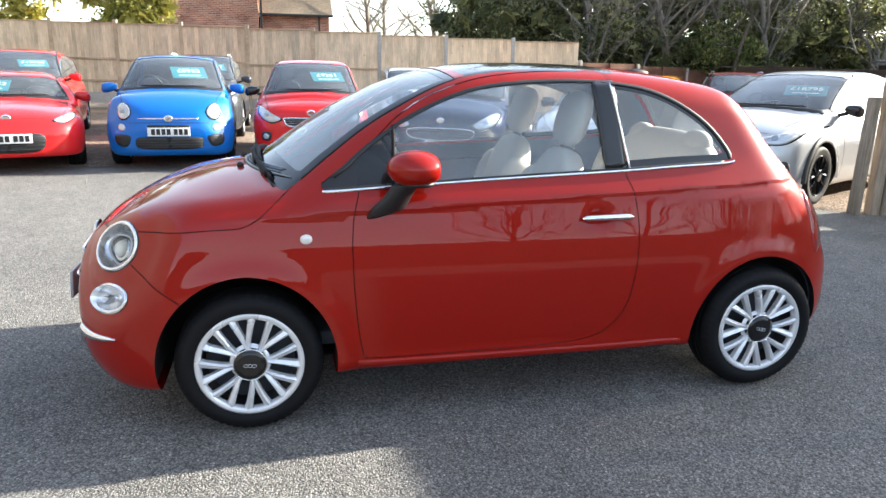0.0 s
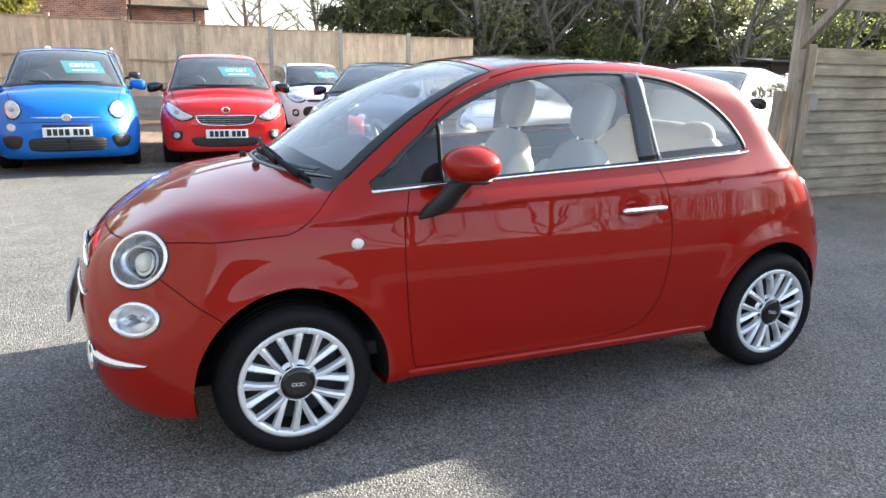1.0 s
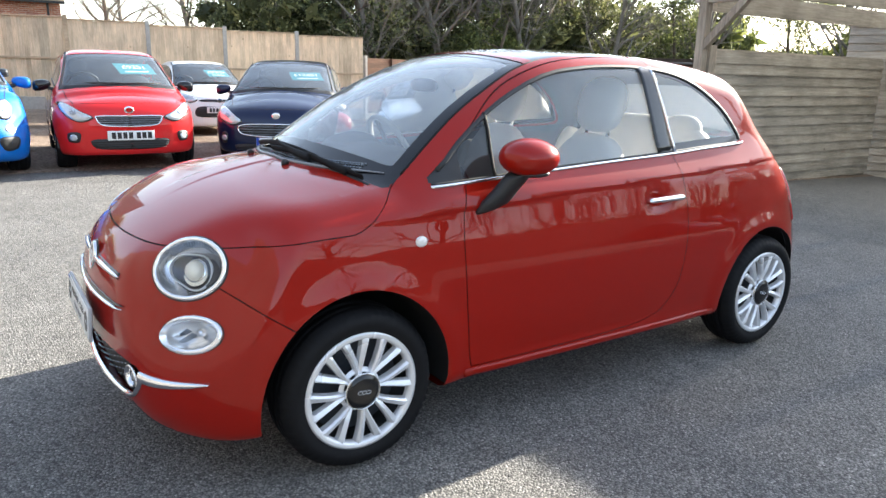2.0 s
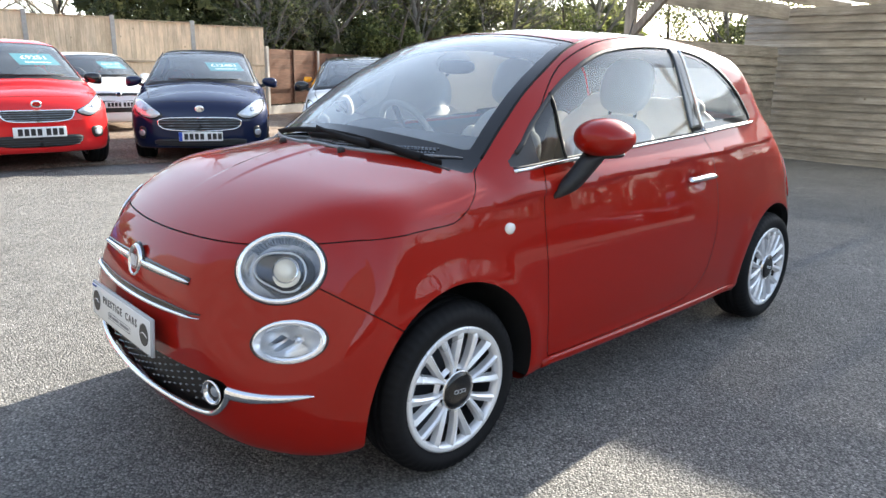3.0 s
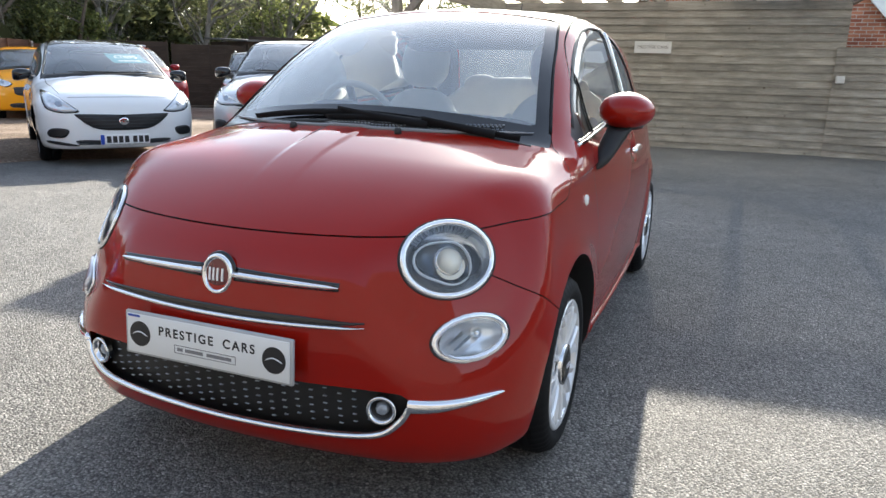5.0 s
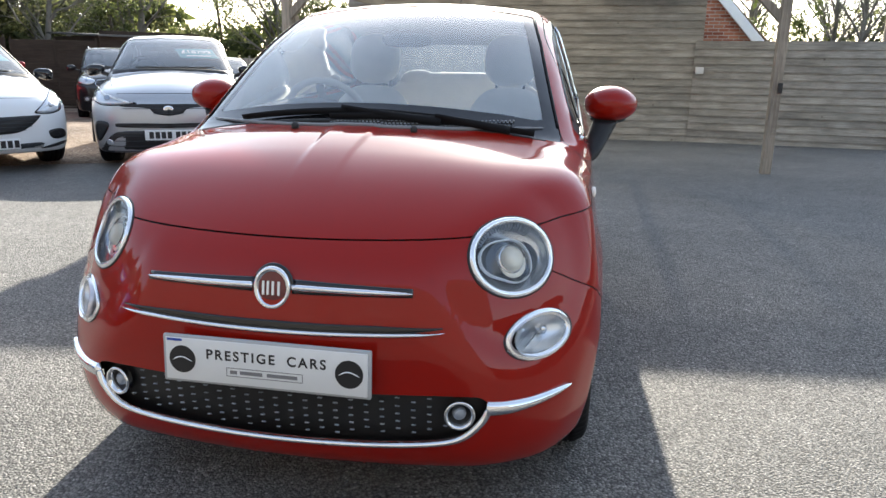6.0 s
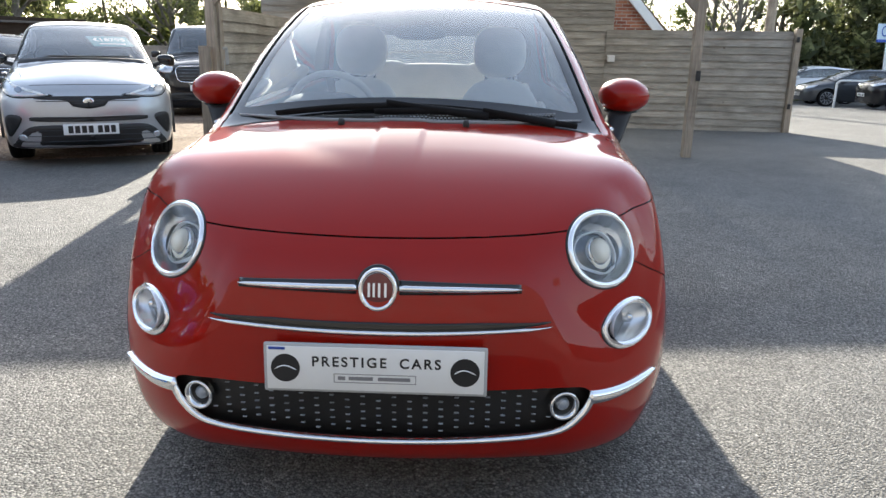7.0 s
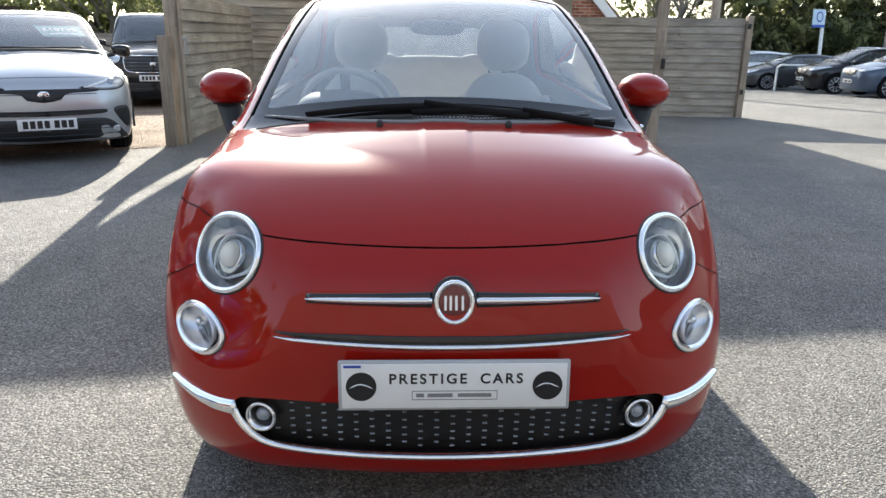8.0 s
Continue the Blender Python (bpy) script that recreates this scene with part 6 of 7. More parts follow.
    q = F([(y, bt - 0.02 * (y / W) ** 2) for y in np.linspace(-W * 0.62, W * 0.62, 24)])
    v, f = sweep(q, sh.normal(q), 0.007, 0.0012)
    mesh_ob("bonnet_seam", v, f, SEAM, car)
    q = sh.on_top([(x, -W * np.interp(x, [-0.55, 0.0, cx + 0.25], [0.70, 0.80, 0.80])) for x in np.linspace(-0.5, cx + 0.2, 14)])
    v, f = sweep(q, sh.normal(q), 0.007, 0.0012)
    both_sides("bonnet_seam", v, f, SEAM, car)
    for xd in (arch + 0.12, 0.62 * wb):
        q = sh.on_side([(xd + 0.04 * math.sin(3 * z), z) for z in np.linspace(0.3, belt(xd) - 0.01, 12)])
        v, f = sweep(q, sh.normal(q), 0.007, 0.0012)
        both_sides("door_seam", v, f, SEAM, car)
    # front end
    if lamp is not None:
        patch(sh, loop_points([(-y, z) for y, z in lamp], 4), F, 0.013, "headlamp", PALELAMP, car, "clear headlamp")
        lc = np.array([(-y, z) for y, z in lamp]).mean(0)
        patch(sh, lc + (loop_points([(-y, z) for y, z in lamp], 4) - lc) * 1.1, F, 0.008, "lamp_surround", GLOSSBLACK, car)
        c = np.array([(-y, z) for y, z in lamp]).mean(0)
        patch(sh, [(c[0] + 0.034 * math.cos(a), c[1] + 0.028 * math.sin(a)) for a in np.linspace(0, 2 * math.pi, 15)[:-1]], F, 0.018, "lamp_lens", GREYLENS, car)
    for nm, shape, mat in (("grille", grille, BLACK), ("lower_grille", lower, BLACK)):
        if shape is not None:
            half = loop_points([(-y, z) for y, z in shape], 4, False)
            ring = np.concatenate([half, (half * [-1, 1])[::-1]])
            patch(sh, ring, F, 0.012, nm, mat, car, both=False)
            q = F(ring)
            if nm == "grille" and chrome_grille:
                v, f = sweep(q, sh.normal(q), 0.018, 0.01, True, lift=0.008)
                mesh_ob("grille_frame", v, f, CHROME, car)
            zs = np.linspace(half[:, 1].min(), half[:, 1].max(), 6)[1:-1]
            for z in zs:
                ww = [abs(y) for y, zq in half if abs(zq - z) < 0.03]
                if ww:
                    q = F([(y, z) for y in np.linspace(-max(ww) + 0.02, max(ww) - 0.02, 14)])
                    v, f = sweep(q, sh.normal(q), 0.006, 0.006, lift=0.009)
                    mesh_ob("grille_slat", v, f, GREYLENS if chrome_grille and nm == "grille" else DARKTRIM, car)
    for nm, shape, mat, pair in extras:       # further openings and strips of the front; pair: one each side
        half = loop_points([(-y, z) for y, z in shape], 4, pair)
        patch(sh, half if pair else np.concatenate([half, (half * [-1, 1])[::-1]]), F, 0.011 if mat is BLACK else 0.017, nm, mat, car, both=pair)
    if fog is not None:
        patch(sh, loop_points([(-y, z) for y, z in fog], 4), F, 0.014, "fog_recess", BLACK, car)
        c = np.array([(-y, z) for y, z in fog]).mean(0)
        patch(sh, [(c[0] + 0.04 * math.cos(a), c[1] + 0.04 * math.sin(a)) for a in np.linspace(0, 2 * math.pi, 15)[:-1]], F, 0.022, "fog_lamp", PALELAMP, car)
    if bar is not None:
        q = F([(y, bar[1]) for y in np.linspace(-bar[0], bar[0], 20)])
        v, f = sweep(q, sh.normal(q), 0.018, 0.01, taper=True)
        mesh_ob("chrome_bar", v, f, CHROME, car)
        patch(sh, [(-0.585 + 0.05 * math.cos(a), 0.55 + 0.045 * math.sin(a)) for a in np.linspace(0, 2 * math.pi, 15)[:-1]], F, 0.008, "daylight_lamp", PALELAMP, car)
    bz = float(np.mean([z for _, z in (grille if grille is not None else [(0, bar[1] if bar else 0.7)])])) if (grille is not None or bar) else 0.68
    q = F([(0.0, badge_z or bz)])[0]
    v, f = turned([(0.05, 0.0), (0.048, 0.012), (0.035, 0.014), (0.0005, 0.012)], 24, 1.1, 0.9)
    mesh_ob("badge", placed(v, frame_of(q, (0, -1, 0), (0, 0, 1), (-1, 0, 0))), f, CHROME, car)
    if plate is not None:
        q = F([(0.0, plate)])[0]
        m = Matrix.Translation((q[0] - 0.012, 0, plate)) @ pose(0, 0, 0, 90, 0, -90)
        bm = bmesh.new()
        box(bm, (0.52, 0.111, 0.01), (0, 0, 0), bevel=0.003)
        bm.transform(m)
        pl = part("number_plate", bm, WHITEPLATE, car, "white plate with black bars")
        xs = (-0.2, -0.135, -0.07, -0.005, 0.085, 0.15, 0.215)
        for x in xs:
            bm = bmesh.new()
            box(bm, (0.046, 0.074, 0.002), (x * 0.96 + (0.02 if band else 0), 0, 0.006))
            bm.transform(m)
            part("plate_bar", bm, INK, pl, smooth=False)
        if band:
            bm = bmesh.new()
            box(bm, (0.04, 0.108, 0.002), (-0.238, 0, 0.006))
            bm.transform(m)
            part("plate_band", bm, EUBLUE, pl, smooth=False)
    # mirrors
    mm = mirror_mat or paint_mat
    v, f = ellipsoid((0.15, 0.21, 0.135), (cx + 0.5, -W * 0.93 - 0.11, cz + 0.0), Matrix.Rotation(radians(-14), 3, "Z"), 18, 12, 0.72)
    v = [(x, y, z + 0.25 * (y + W * 0.93 + 0.11) * (z < cz)) for x, y, z in v]
    both_sides("door_mirror", v, f, mm, car)
    bm = bmesh.new()
    box(bm, (0.07, 0.15, 0.045), (cx + 0.49, -W * 0.93 + 0.03, cz - 0.055), Matrix.Rotation(radians(-14), 4, "X"), 0.01)
    bm2 = bm.copy()
    bm2.transform(MIRROR_Y)
    part("mirror_arm", bm, BLACK, car)
    part("mirror_arm", bm2, BLACK, car)
    # wiper, bonnet seam
    q = F([(y, cz + 0.03) for y in np.linspace(0.5 * W, -0.6 * W, 16)])
    n_ = sh.normal(q)
    v, f = sweep(q + n_ * 0.012, n_, 0.02, 0.012, taper=True)
    mesh_ob("wiper", v, f, BLACK, car)
    if rails:
        for s in (-1, 1):
            xs = np.linspace(rx + 0.2, tx - 0.2, 16)
            q = sh.on_top([(x, s * W * 0.62) for x in xs])
            v, f = sweep(q + [0, 0, 0.03], np.tile([0, 0, 1.0], (16, 1)), 0.03, 0.03, taper=True)
            mesh_ob("roof_rail", v, f, SILVER, car)
    car.matrix_basis = pose(at[0], at[1], gz(*at), 0, 0, yaw)
    if card:
        z = cz + 0.52 * (H - cz)
        y = card[1] if len(card) > 1 else -0.26
        q = F([(y, z)])[0]
        n_ = sh.normal(np.array([q]))[0]
        u = np.cross([0, 0, 1.0], n_)
        u /= np.linalg.norm(u)
        w = np.cross(n_, u)
        m = car.matrix_basis @ frame_of(q - n_ * 0.03, u, w, n_)
        bm = bmesh.new()
        box(bm, (0.47, 0.3, 0.004), (0, 0, 0), bevel=0.001)
        c = tagged(part("price_card", bm, TEAL, None, smooth=False), "teal price card inside a car windscreen", "price card", "price cards")
        c.matrix_basis = m
        t = text_mesh("card_text", card[0], 0.125, CARDWHITE, Matrix.Translation((0, 0.04, 0.003)), c, 0.001, bold=0.002)
        bm = bmesh.new()
        box(bm, (0.3, 0.022, 0.002), (0, -0.085, 0.0035))
        part("card_line", bm, CARDWHITE, c, "plain white line", False)
    return car, sh


P_BLUE = paint("blue_paint", (0.004, 0.125, 0.47, 1))
P_RED2 = paint("bright_red_paint", (0.60, 0.018, 0.02, 1))
P_DEEPRED = paint("deep_red_paint", (0.22, 0.012, 0.018, 1), metal=0.3)
P_NAVY = paint("navy_paint", (0.006, 0.012, 0.045, 1), metal=0.2)
P_WHITE = paint("white_paint", (0.76, 0.77, 0.78, 1))
P_SILVER = paint("silver_paint", (0.46, 0.47, 0.49, 1), 0.15, 0.3, metal=0.55)
P_GREY = paint("grey_paint", (0.05, 0.054, 0.06, 1), 0.15, metal=0.4)
P_YELLOW = paint("orange_yellow_paint", (0.72, 0.30, 0.008, 1))
P_BLACK = paint("black_paint", (0.012, 0.012, 0.014, 1))
P_STEEL = paint("steel_blue_paint", (0.06, 0.085, 0.13, 1), metal=0.4)

CITY = profile(0.66, 2.34, 0.47, 1.46, 0.808, 0.84, (-0.02, 0.99), 0.92, (2.62, 1.36))
HATCH = profile(0.82, 2.49, 0.73, 1.44, 0.855, 0.80, (0.05, 0.99), 1.12, (2.9, 1.36))
SUV = profile(0.88, 2.65, 0.82, 1.61, 0.91, 0.93, (0.02, 1.12), 1.08, (3.1, 1.50), 0.6)
COUPE_SUV = profile(0.93, 2.64, 0.79, 1.53, 0.85, 0.87, (0.05, 1.07), 1.12, (3.0, 1.38), 0.55)
ROADSTER = profile(0.78, 2.31, 0.82, 1.22, 0.865, 0.70, (0.42, 0.88), 1.02, (1.95, 1.08), 0.45)
PICKUP = profile(0.9, 3.1, 1.2, 1.84, 0.97, 1.05, (0.1, 1.22), 1.05, (3.4, 1.7), 0.65)
BLUE_SHAPE = dict(RED_SHAPE, dents=(), bulge=None)
BLUE_SHAPE["screen"] = (0.0, 0.95, 0.36)

parked_car("blue_hatchback", "bright blue small hatchback with a teal price card", BLUE_SHAPE, P_BLUE, (-1.32, 7.0), 93, 0.293, 0.21, plate=0.50, card=("£8952", -0.22),
           lamp=[(0.46, 0.74), (0.5, 0.82), (0.57, 0.85), (0.63, 0.8), (0.635, 0.72), (0.59, 0.65), (0.51, 0.66)], lower=[(0.0, 0.43), (0.36, 0.43), (0.42, 0.36), (0.36, 0.28), (0.0, 0.27)],
           extras=(("side_intake", [(0.47, 0.44), (0.62, 0.46), (0.68, 0.42), (0.64, 0.32), (0.52, 0.31)], BLACK, True), ("intake_slot", [(0.0, 0.585), (0.24, 0.585), (0.26, 0.57), (0.24, 0.555), (0.0, 0.555)], BLACK, False)), bar=(0.37, 0.665), mirror_mat=P_BLUE)
parked_car("red_city_car", "bright red city car with a chrome-framed grille and black mirrors", CITY, P_RED2, (0.57, 7.05), 87, 0.285, 0.2, plate=0.44, card=("£9251", -0.24), chrome_grille=True, badge_z=0.735,
           grille=[(0.0, 0.665), (0.33, 0.665), (0.36, 0.635), (0.29, 0.56), (0.0, 0.545)], lower=[(0.0, 0.39), (0.38, 0.40), (0.44, 0.35), (0.34, 0.28), (0.0, 0.27)],
           lamp=[(0.40, 0.65), (0.52, 0.72), (0.66, 0.80), (0.73, 0.79), (0.67, 0.67), (0.54, 0.60)], fog=[(0.54, 0.47), (0.66, 0.47), (0.66, 0.37), (0.56, 0.36)],
           mirror_mat=GLOSSBLACK)
parked_car("navy_hatchback", "dark navy hatchback with a wide slatted chrome grille", HATCH, P_NAVY, (2.67, 7.02), 63, 0.31, 0.21, plate=0.355, card=("£12451", -0.3), chrome_grille=True, band=True, badge_z=0.69,
           grille=[(0.0, 0.585), (0.40, 0.575), (0.49, 0.525), (0.40, 0.445), (0.0, 0.42)], lower=[(0.0, 0.32), (0.5, 0.32), (0.5, 0.25), (0.0, 0.23)],
           lamp=[(0.45, 0.62), (0.55, 0.70), (0.70, 0.79), (0.78, 0.77), (0.74, 0.64), (0.58, 0.57)], fog=[(0.64, 0.45), (0.71, 0.47), (0.72, 0.34), (0.66, 0.33)], mirror_mat=P_NAVY)
parked_car("white_hatchback", "white hatchback with a black grille and a sports bumper", HATCH, P_WHITE, (4.5, 5.85), 54, 0.31, 0.21, plate=0.31, card=("£7895", -0.3), band=True, roof_mat=GLOSSBLACK, mirror_mat=GLOSSBLACK,
           grille=[(0.0, 0.585), (0.44, 0.595), (0.49, 0.58), (0.38, 0.48), (0.24, 0.42), (0.0, 0.41)], lower=[(0.0, 0.29), (0.42, 0.31), (0.50, 0.285), (0.3, 0.255), (0.0, 0.25)],
           lamp=[(0.46, 0.62), (0.50, 0.67), (0.66, 0.79), (0.76, 0.82), (0.75, 0.66), (0.62, 0.61)],
           extras=(("corner_vent", [(0.56, 0.425), (0.70, 0.44), (0.76, 0.40), (0.74, 0.34), (0.60, 0.34)], BLACK, True), ("bumper_blade", [(0.46, 0.245), (0.60, 0.28), (0.76, 0.30), (0.76, 0.275), (0.60, 0.25)], BLACK, True)))
parked_car("silver_crossover", "silver crossover with a dark lower bumper by the gravel edge", COUPE_SUV, P_SILVER, (5.75, 4.17), 28, 0.345, 0.235, plate=0.40, card=("£18795", -0.3), badge_z=0.675,
           grille=[(0.0, 0.735), (0.30, 0.735), (0.50, 0.73), (0.46, 0.705), (0.22, 0.69), (0.14, 0.63), (0.0, 0.605)], lower=[(0.0, 0.445), (0.46, 0.445), (0.60, 0.41), (0.70, 0.30), (0.70, 0.2), (0.0, 0.17)],
           lamp=[(0.34, 0.745), (0.52, 0.79), (0.68, 0.85), (0.78, 0.90), (0.775, 0.79), (0.70, 0.725), (0.54, 0.72)],
           extras=(("bumper_slot", [(0.0, 0.525), (0.50, 0.53), (0.56, 0.51), (0.50, 0.485), (0.0, 0.475)], BLACK, False), ("corner_vent", [(0.62, 0.52), (0.74, 0.55), (0.78, 0.49), (0.765, 0.33), (0.71, 0.36)], BLACK, True),
                   ("fog_lamp", [(0.60, 0.345), (0.645, 0.355), (0.665, 0.32), (0.64, 0.29), (0.595, 0.30)], PALELAMP, True), ("daylight_strip", [(0.40, 0.755), (0.60, 0.815), (0.70, 0.855), (0.70, 0.83), (0.60, 0.795), (0.42, 0.742)], CARDWHITE, True)),
           mirror_mat=GLOSSBLACK, wheel_mat=GLOSSBLACK, cladding=True)
parked_car("red_roadster", "low red two-seat sports car on the gravel", ROADSTER, P_RED2, (-3.3, 6.75), 106, 0.305, 0.215, plate=0.44, card=("£14252", 0.2),
           lower=[(0.0, 0.50), (0.36, 0.49), (0.4, 0.36), (0.3, 0.27), (0.0, 0.26)], lamp=[(0.5, 0.64), (0.62, 0.69), (0.74, 0.72), (0.74, 0.66), (0.62, 0.61)], wheel_mat=GREYWHEEL)
parked_car("red_suv", "bright red family SUV parked before the fence", SUV, P_RED2, (-4.4, 10.3), 98, 0.34, 0.23, plate=0.5, card=("£19795", -0.3),
           grille=[(0.0, 0.86), (0.4, 0.85), (0.42, 0.76), (0.0, 0.73)], lower=[(0.0, 0.55), (0.5, 0.55), (0.5, 0.36), (0.0, 0.34)], lamp=[(0.44, 0.86), (0.6, 0.9), (0.78, 0.97), (0.8, 0.88), (0.6, 0.8)], fog=[(0.58, 0.52), (0.74, 0.52), (0.74, 0.4), (0.6, 0.4)])
parked_car("grey_suv", "dark grey SUV with roof rails before the fence", SUV, P_GREY, (-1.5, 11.3), 90, 0.34, 0.23, plate=0.52, card=("£SOLD", -0.32), rails=True,
           grille=[(0.0, 0.86), (0.36, 0.85), (0.3, 0.72), (0.0, 0.68)], lower=[(0.0, 0.5), (0.5, 0.5), (0.5, 0.34), (0.0, 0.32)], lamp=[(0.42, 0.84), (0.6, 0.9), (0.78, 0.96), (0.8, 0.88), (0.6, 0.8)], fog=[(0.58, 0.56), (0.74, 0.56), (0.74, 0.42), (0.6, 0.42)])
parked_car("white_city_car", "white city car with a black grille, sold", CITY, P_WHITE, (3.05, 12.0), 88, 0.285, 0.2, plate=0.52, card=("£SOLD", -0.24),
           grille=[(0.0, 0.72), (0.34, 0.72), (0.36, 0.69), (0.0, 0.67)], lower=[(0.0, 0.58), (0.42, 0.58), (0.44, 0.4), (0.0, 0.38)], lamp=[(0.42, 0.72), (0.56, 0.8), (0.7, 0.84), (0.72, 0.74), (0.56, 0.66)], fog=[(0.56, 0.52), (0.66, 0.52), (0.66, 0.4), (0.56, 0.4)])
parked_car("yellow_hatchback", "orange-yellow hatchback beside the brown fence", HATCH, P_YELLOW, (8.5, 12.1), 55, 0.325, 0.22, plate=0.43,
           grille=[(0.0, 0.66), (0.42, 0.655), (0.46, 0.60), (0.4, 0.5), (0.0, 0.48)], lower=[(0.0, 0.35), (0.5, 0.35), (0.5, 0.27), (0.0, 0.25)], lamp=[(0.48, 0.72), (0.6, 0.78), (0.74, 0.82), (0.74, 0.72), (0.58, 0.66)])
parked_car("wine_red_suv", "dark red metallic SUV in front of the dark shed", SUV, P_DEEPRED, (10.6, 11.4), 62, 0.34, 0.23, plate=0.5, rails=True,
           grille=[(0.0, 0.86), (0.36, 0.85), (0.3, 0.72), (0.0, 0.68)], lower=[(0.0, 0.5), (0.5, 0.5), (0.5, 0.34), (0.0, 0.32)], lamp=[(0.42, 0.84), (0.6, 0.9), (0.78, 0.96), (0.8, 0.88), (0.6, 0.8)])
parked_car("black_suv", "black compact SUV with a toothed chrome grille", SUV, P_BLACK, (12.9, 9.9), 36, 0.34, 0.23, plate=0.55, rails=True, chrome_grille=True,
           grille=[(0.0, 0.88), (0.42, 0.87), (0.42, 0.74), (0.0, 0.73)], lower=[(0.0, 0.5), (0.5, 0.5), (0.5, 0.36), (0.0, 0.34)], lamp=[(0.46, 0.86), (0.6, 0.92), (0.78, 0.94), (0.8, 0.82), (0.6, 0.78)], fog=[(0.6, 0.52), (0.72, 0.52), (0.72, 0.42), (0.6, 0.42)])
parked_car("white_estate", "white estate car parked behind the crossover", HATCH, P_WHITE, (13.6, 7.7), 28, 0.32, 0.22, plate=0.45,
           grille=[(0.0, 0.66), (0.42, 0.655), (0.46, 0.60), (0.4, 0.5), (0.0, 0.48)], lamp=[(0.48, 0.72), (0.6, 0.78), (0.74, 0.82), (0.74, 0.72), (0.58, 0.66)])
parked_car("black_pickup", "black pick-up with a broad chrome grille behind the gate", PICKUP, P_BLACK, (12.6, 5.35), 17, 0.38, 0.24, plate=0.6, chrome_grille=True,
           grille=[(0.0, 1.0), (0.46, 0.99), (0.5, 0.84), (0.42, 0.72), (0.0, 0.7)], lower=[(0.0, 0.5), (0.6, 0.5), (0.6, 0.36), (0.0, 0.34)], lamp=[(0.56, 0.98), (0.7, 1.02), (0.84, 1.02), (0.84, 0.9), (0.62, 0.88)], rails=True)
parked_car("grey_hatchback", "dark grey hatchback on the far side of the yard", HATCH, P_GREY, (27.3, -14.0), -93, 0.33, 0.24, plate=0.45, grille=[(0.0, 0.66), (0.42, 0.655), (0.46, 0.60), (0.4, 0.5), (0.0, 0.48)], lamp=[(0.48, 0.72), (0.6, 0.78), (0.74, 0.82), (0.74, 0.72), (0.58, 0.66)])
parked_car("white_suv", "white SUV on the far side of the yard", SUV, P_WHITE, (30.5, -13.6), -93, 0.34, 0.24, plate=0.5, grille=[(0.0, 0.86), (0.36, 0.85), (0.3, 0.72), (0.0, 0.68)], lamp=[(0.42, 0.84), (0.6, 0.9), (0.78, 0.96), (0.8, 0.88), (0.6, 0.8)])
parked_car("black_crossover", "black SUV on the far side of the yard", SUV, P_BLACK, (23.9, -14.8), -93, 0.35, 0.25, plate=0.5, rails=True, grille=[(0.0, 0.86), (0.36, 0.85), (0.3, 0.72), (0.0, 0.68)], lamp=[(0.42, 0.84), (0.6, 0.9), (0.78, 0.96), (0.8, 0.88), (0.6, 0.8)], wheel_mat=ALLOY)
parked_car("steel_blue_suv", "steel blue SUV on the far side of the yard", SUV, P_STEEL, (20.6, -14.6), -93, 0.35, 0.25, plate=0.5, rails=True, grille=[(0.0, 0.86), (0.36, 0.85), (0.3, 0.72), (0.0, 0.68)], lamp=[(0.42, 0.84), (0.6, 0.9), (0.78, 0.96), (0.8, 0.88), (0.6, 0.8)], wheel_mat=ALLOY)


# ---- fences, shed and buildings beyond ----
BROWN = wood_material("brown_timber", (0.19, 0.095, 0.06, 1), (0.09, 0.045, 0.028), "X", 0.3, vary=2.0)
DARKWOOD = wood_material("dark_timber", (0.075, 0.052, 0.038, 1), (0.03, 0.022, 0.016), "X", 0.3)


def lap_fence(name, p0, p1, height, label, material, board=0.13, base=0.3, posts=True):
    """Horizontal lap panels between concrete posts over a gravel board."""
    p0, p1 = Vector((*p0, 0)), Vector((*p1, 0))
    d = p1 - p0
    n = max(1, round(d.length / 2.7))
    yaw = math.atan2(d.y, d.x)
    L = d.length / n
    root = tagged(new(name), label, "fence", kind="structure")
    bm = bmesh.new()
    k = int((height - base) / board)
    for i in range(k):
        box(bm, (L - 0.08, 0.016, board + 0.02), (L / 2, 0, base + board * (i + 0.5)), Matrix.Rotation(radians(6), 4, "X"))
    for x in (0.08, L / 2, L - 0.08):
        box(bm, (0.05, 0.04, height - base), (x, -0.03, base + (height - base) / 2))
    bmesh.ops.recalc_face_normals(bm, faces=bm.faces)
    me = bpy.data.meshes.new("panel")
    bm.to_mesh(me)
    bm.free()
    me.materials.append(material)
    for i in range(n):
        a = p0 + d * (i / n)
        m = Matrix.Translation((a.x, a.y, gz(a.x, a.y) - 0.02)) @ Matrix.Rotation(yaw, 4, "Z")
        o = new("panel", me)
        o.parent, o.matrix_basis = root, m
        if posts:
            b = bmesh.new()
            box(b, (0.1, 0.1, height + 0.05), (0, -0.02, (height + 0.05) / 2), bevel=0.012)
            part("post", b, CONCRETE, root, smooth=False).matrix_basis = m
        b = bmesh.new()
        box(b, (L - 0.05, 0.05, base), (L / 2, 0, base / 2 - 0.05), bevel=0.004)
        part("gravel_board", b, CONCRETE if posts else material, root, smooth=False).matrix_basis = m
    return root


lap_fence("fence_brown", (8.12, 15.2), (15.0, 18.6), 1.75, "red-brown lap panel fence with concrete posts and gravel boards", BROWN)
# the shed's long left face, made of lap panels
lap_fence("shed_long_face", (14.0, 16.8), (17.1, 13.35), 2.0, "tall dark-stained boarded long face of the shed", DARKWOOD, posts=False, base=0.1)
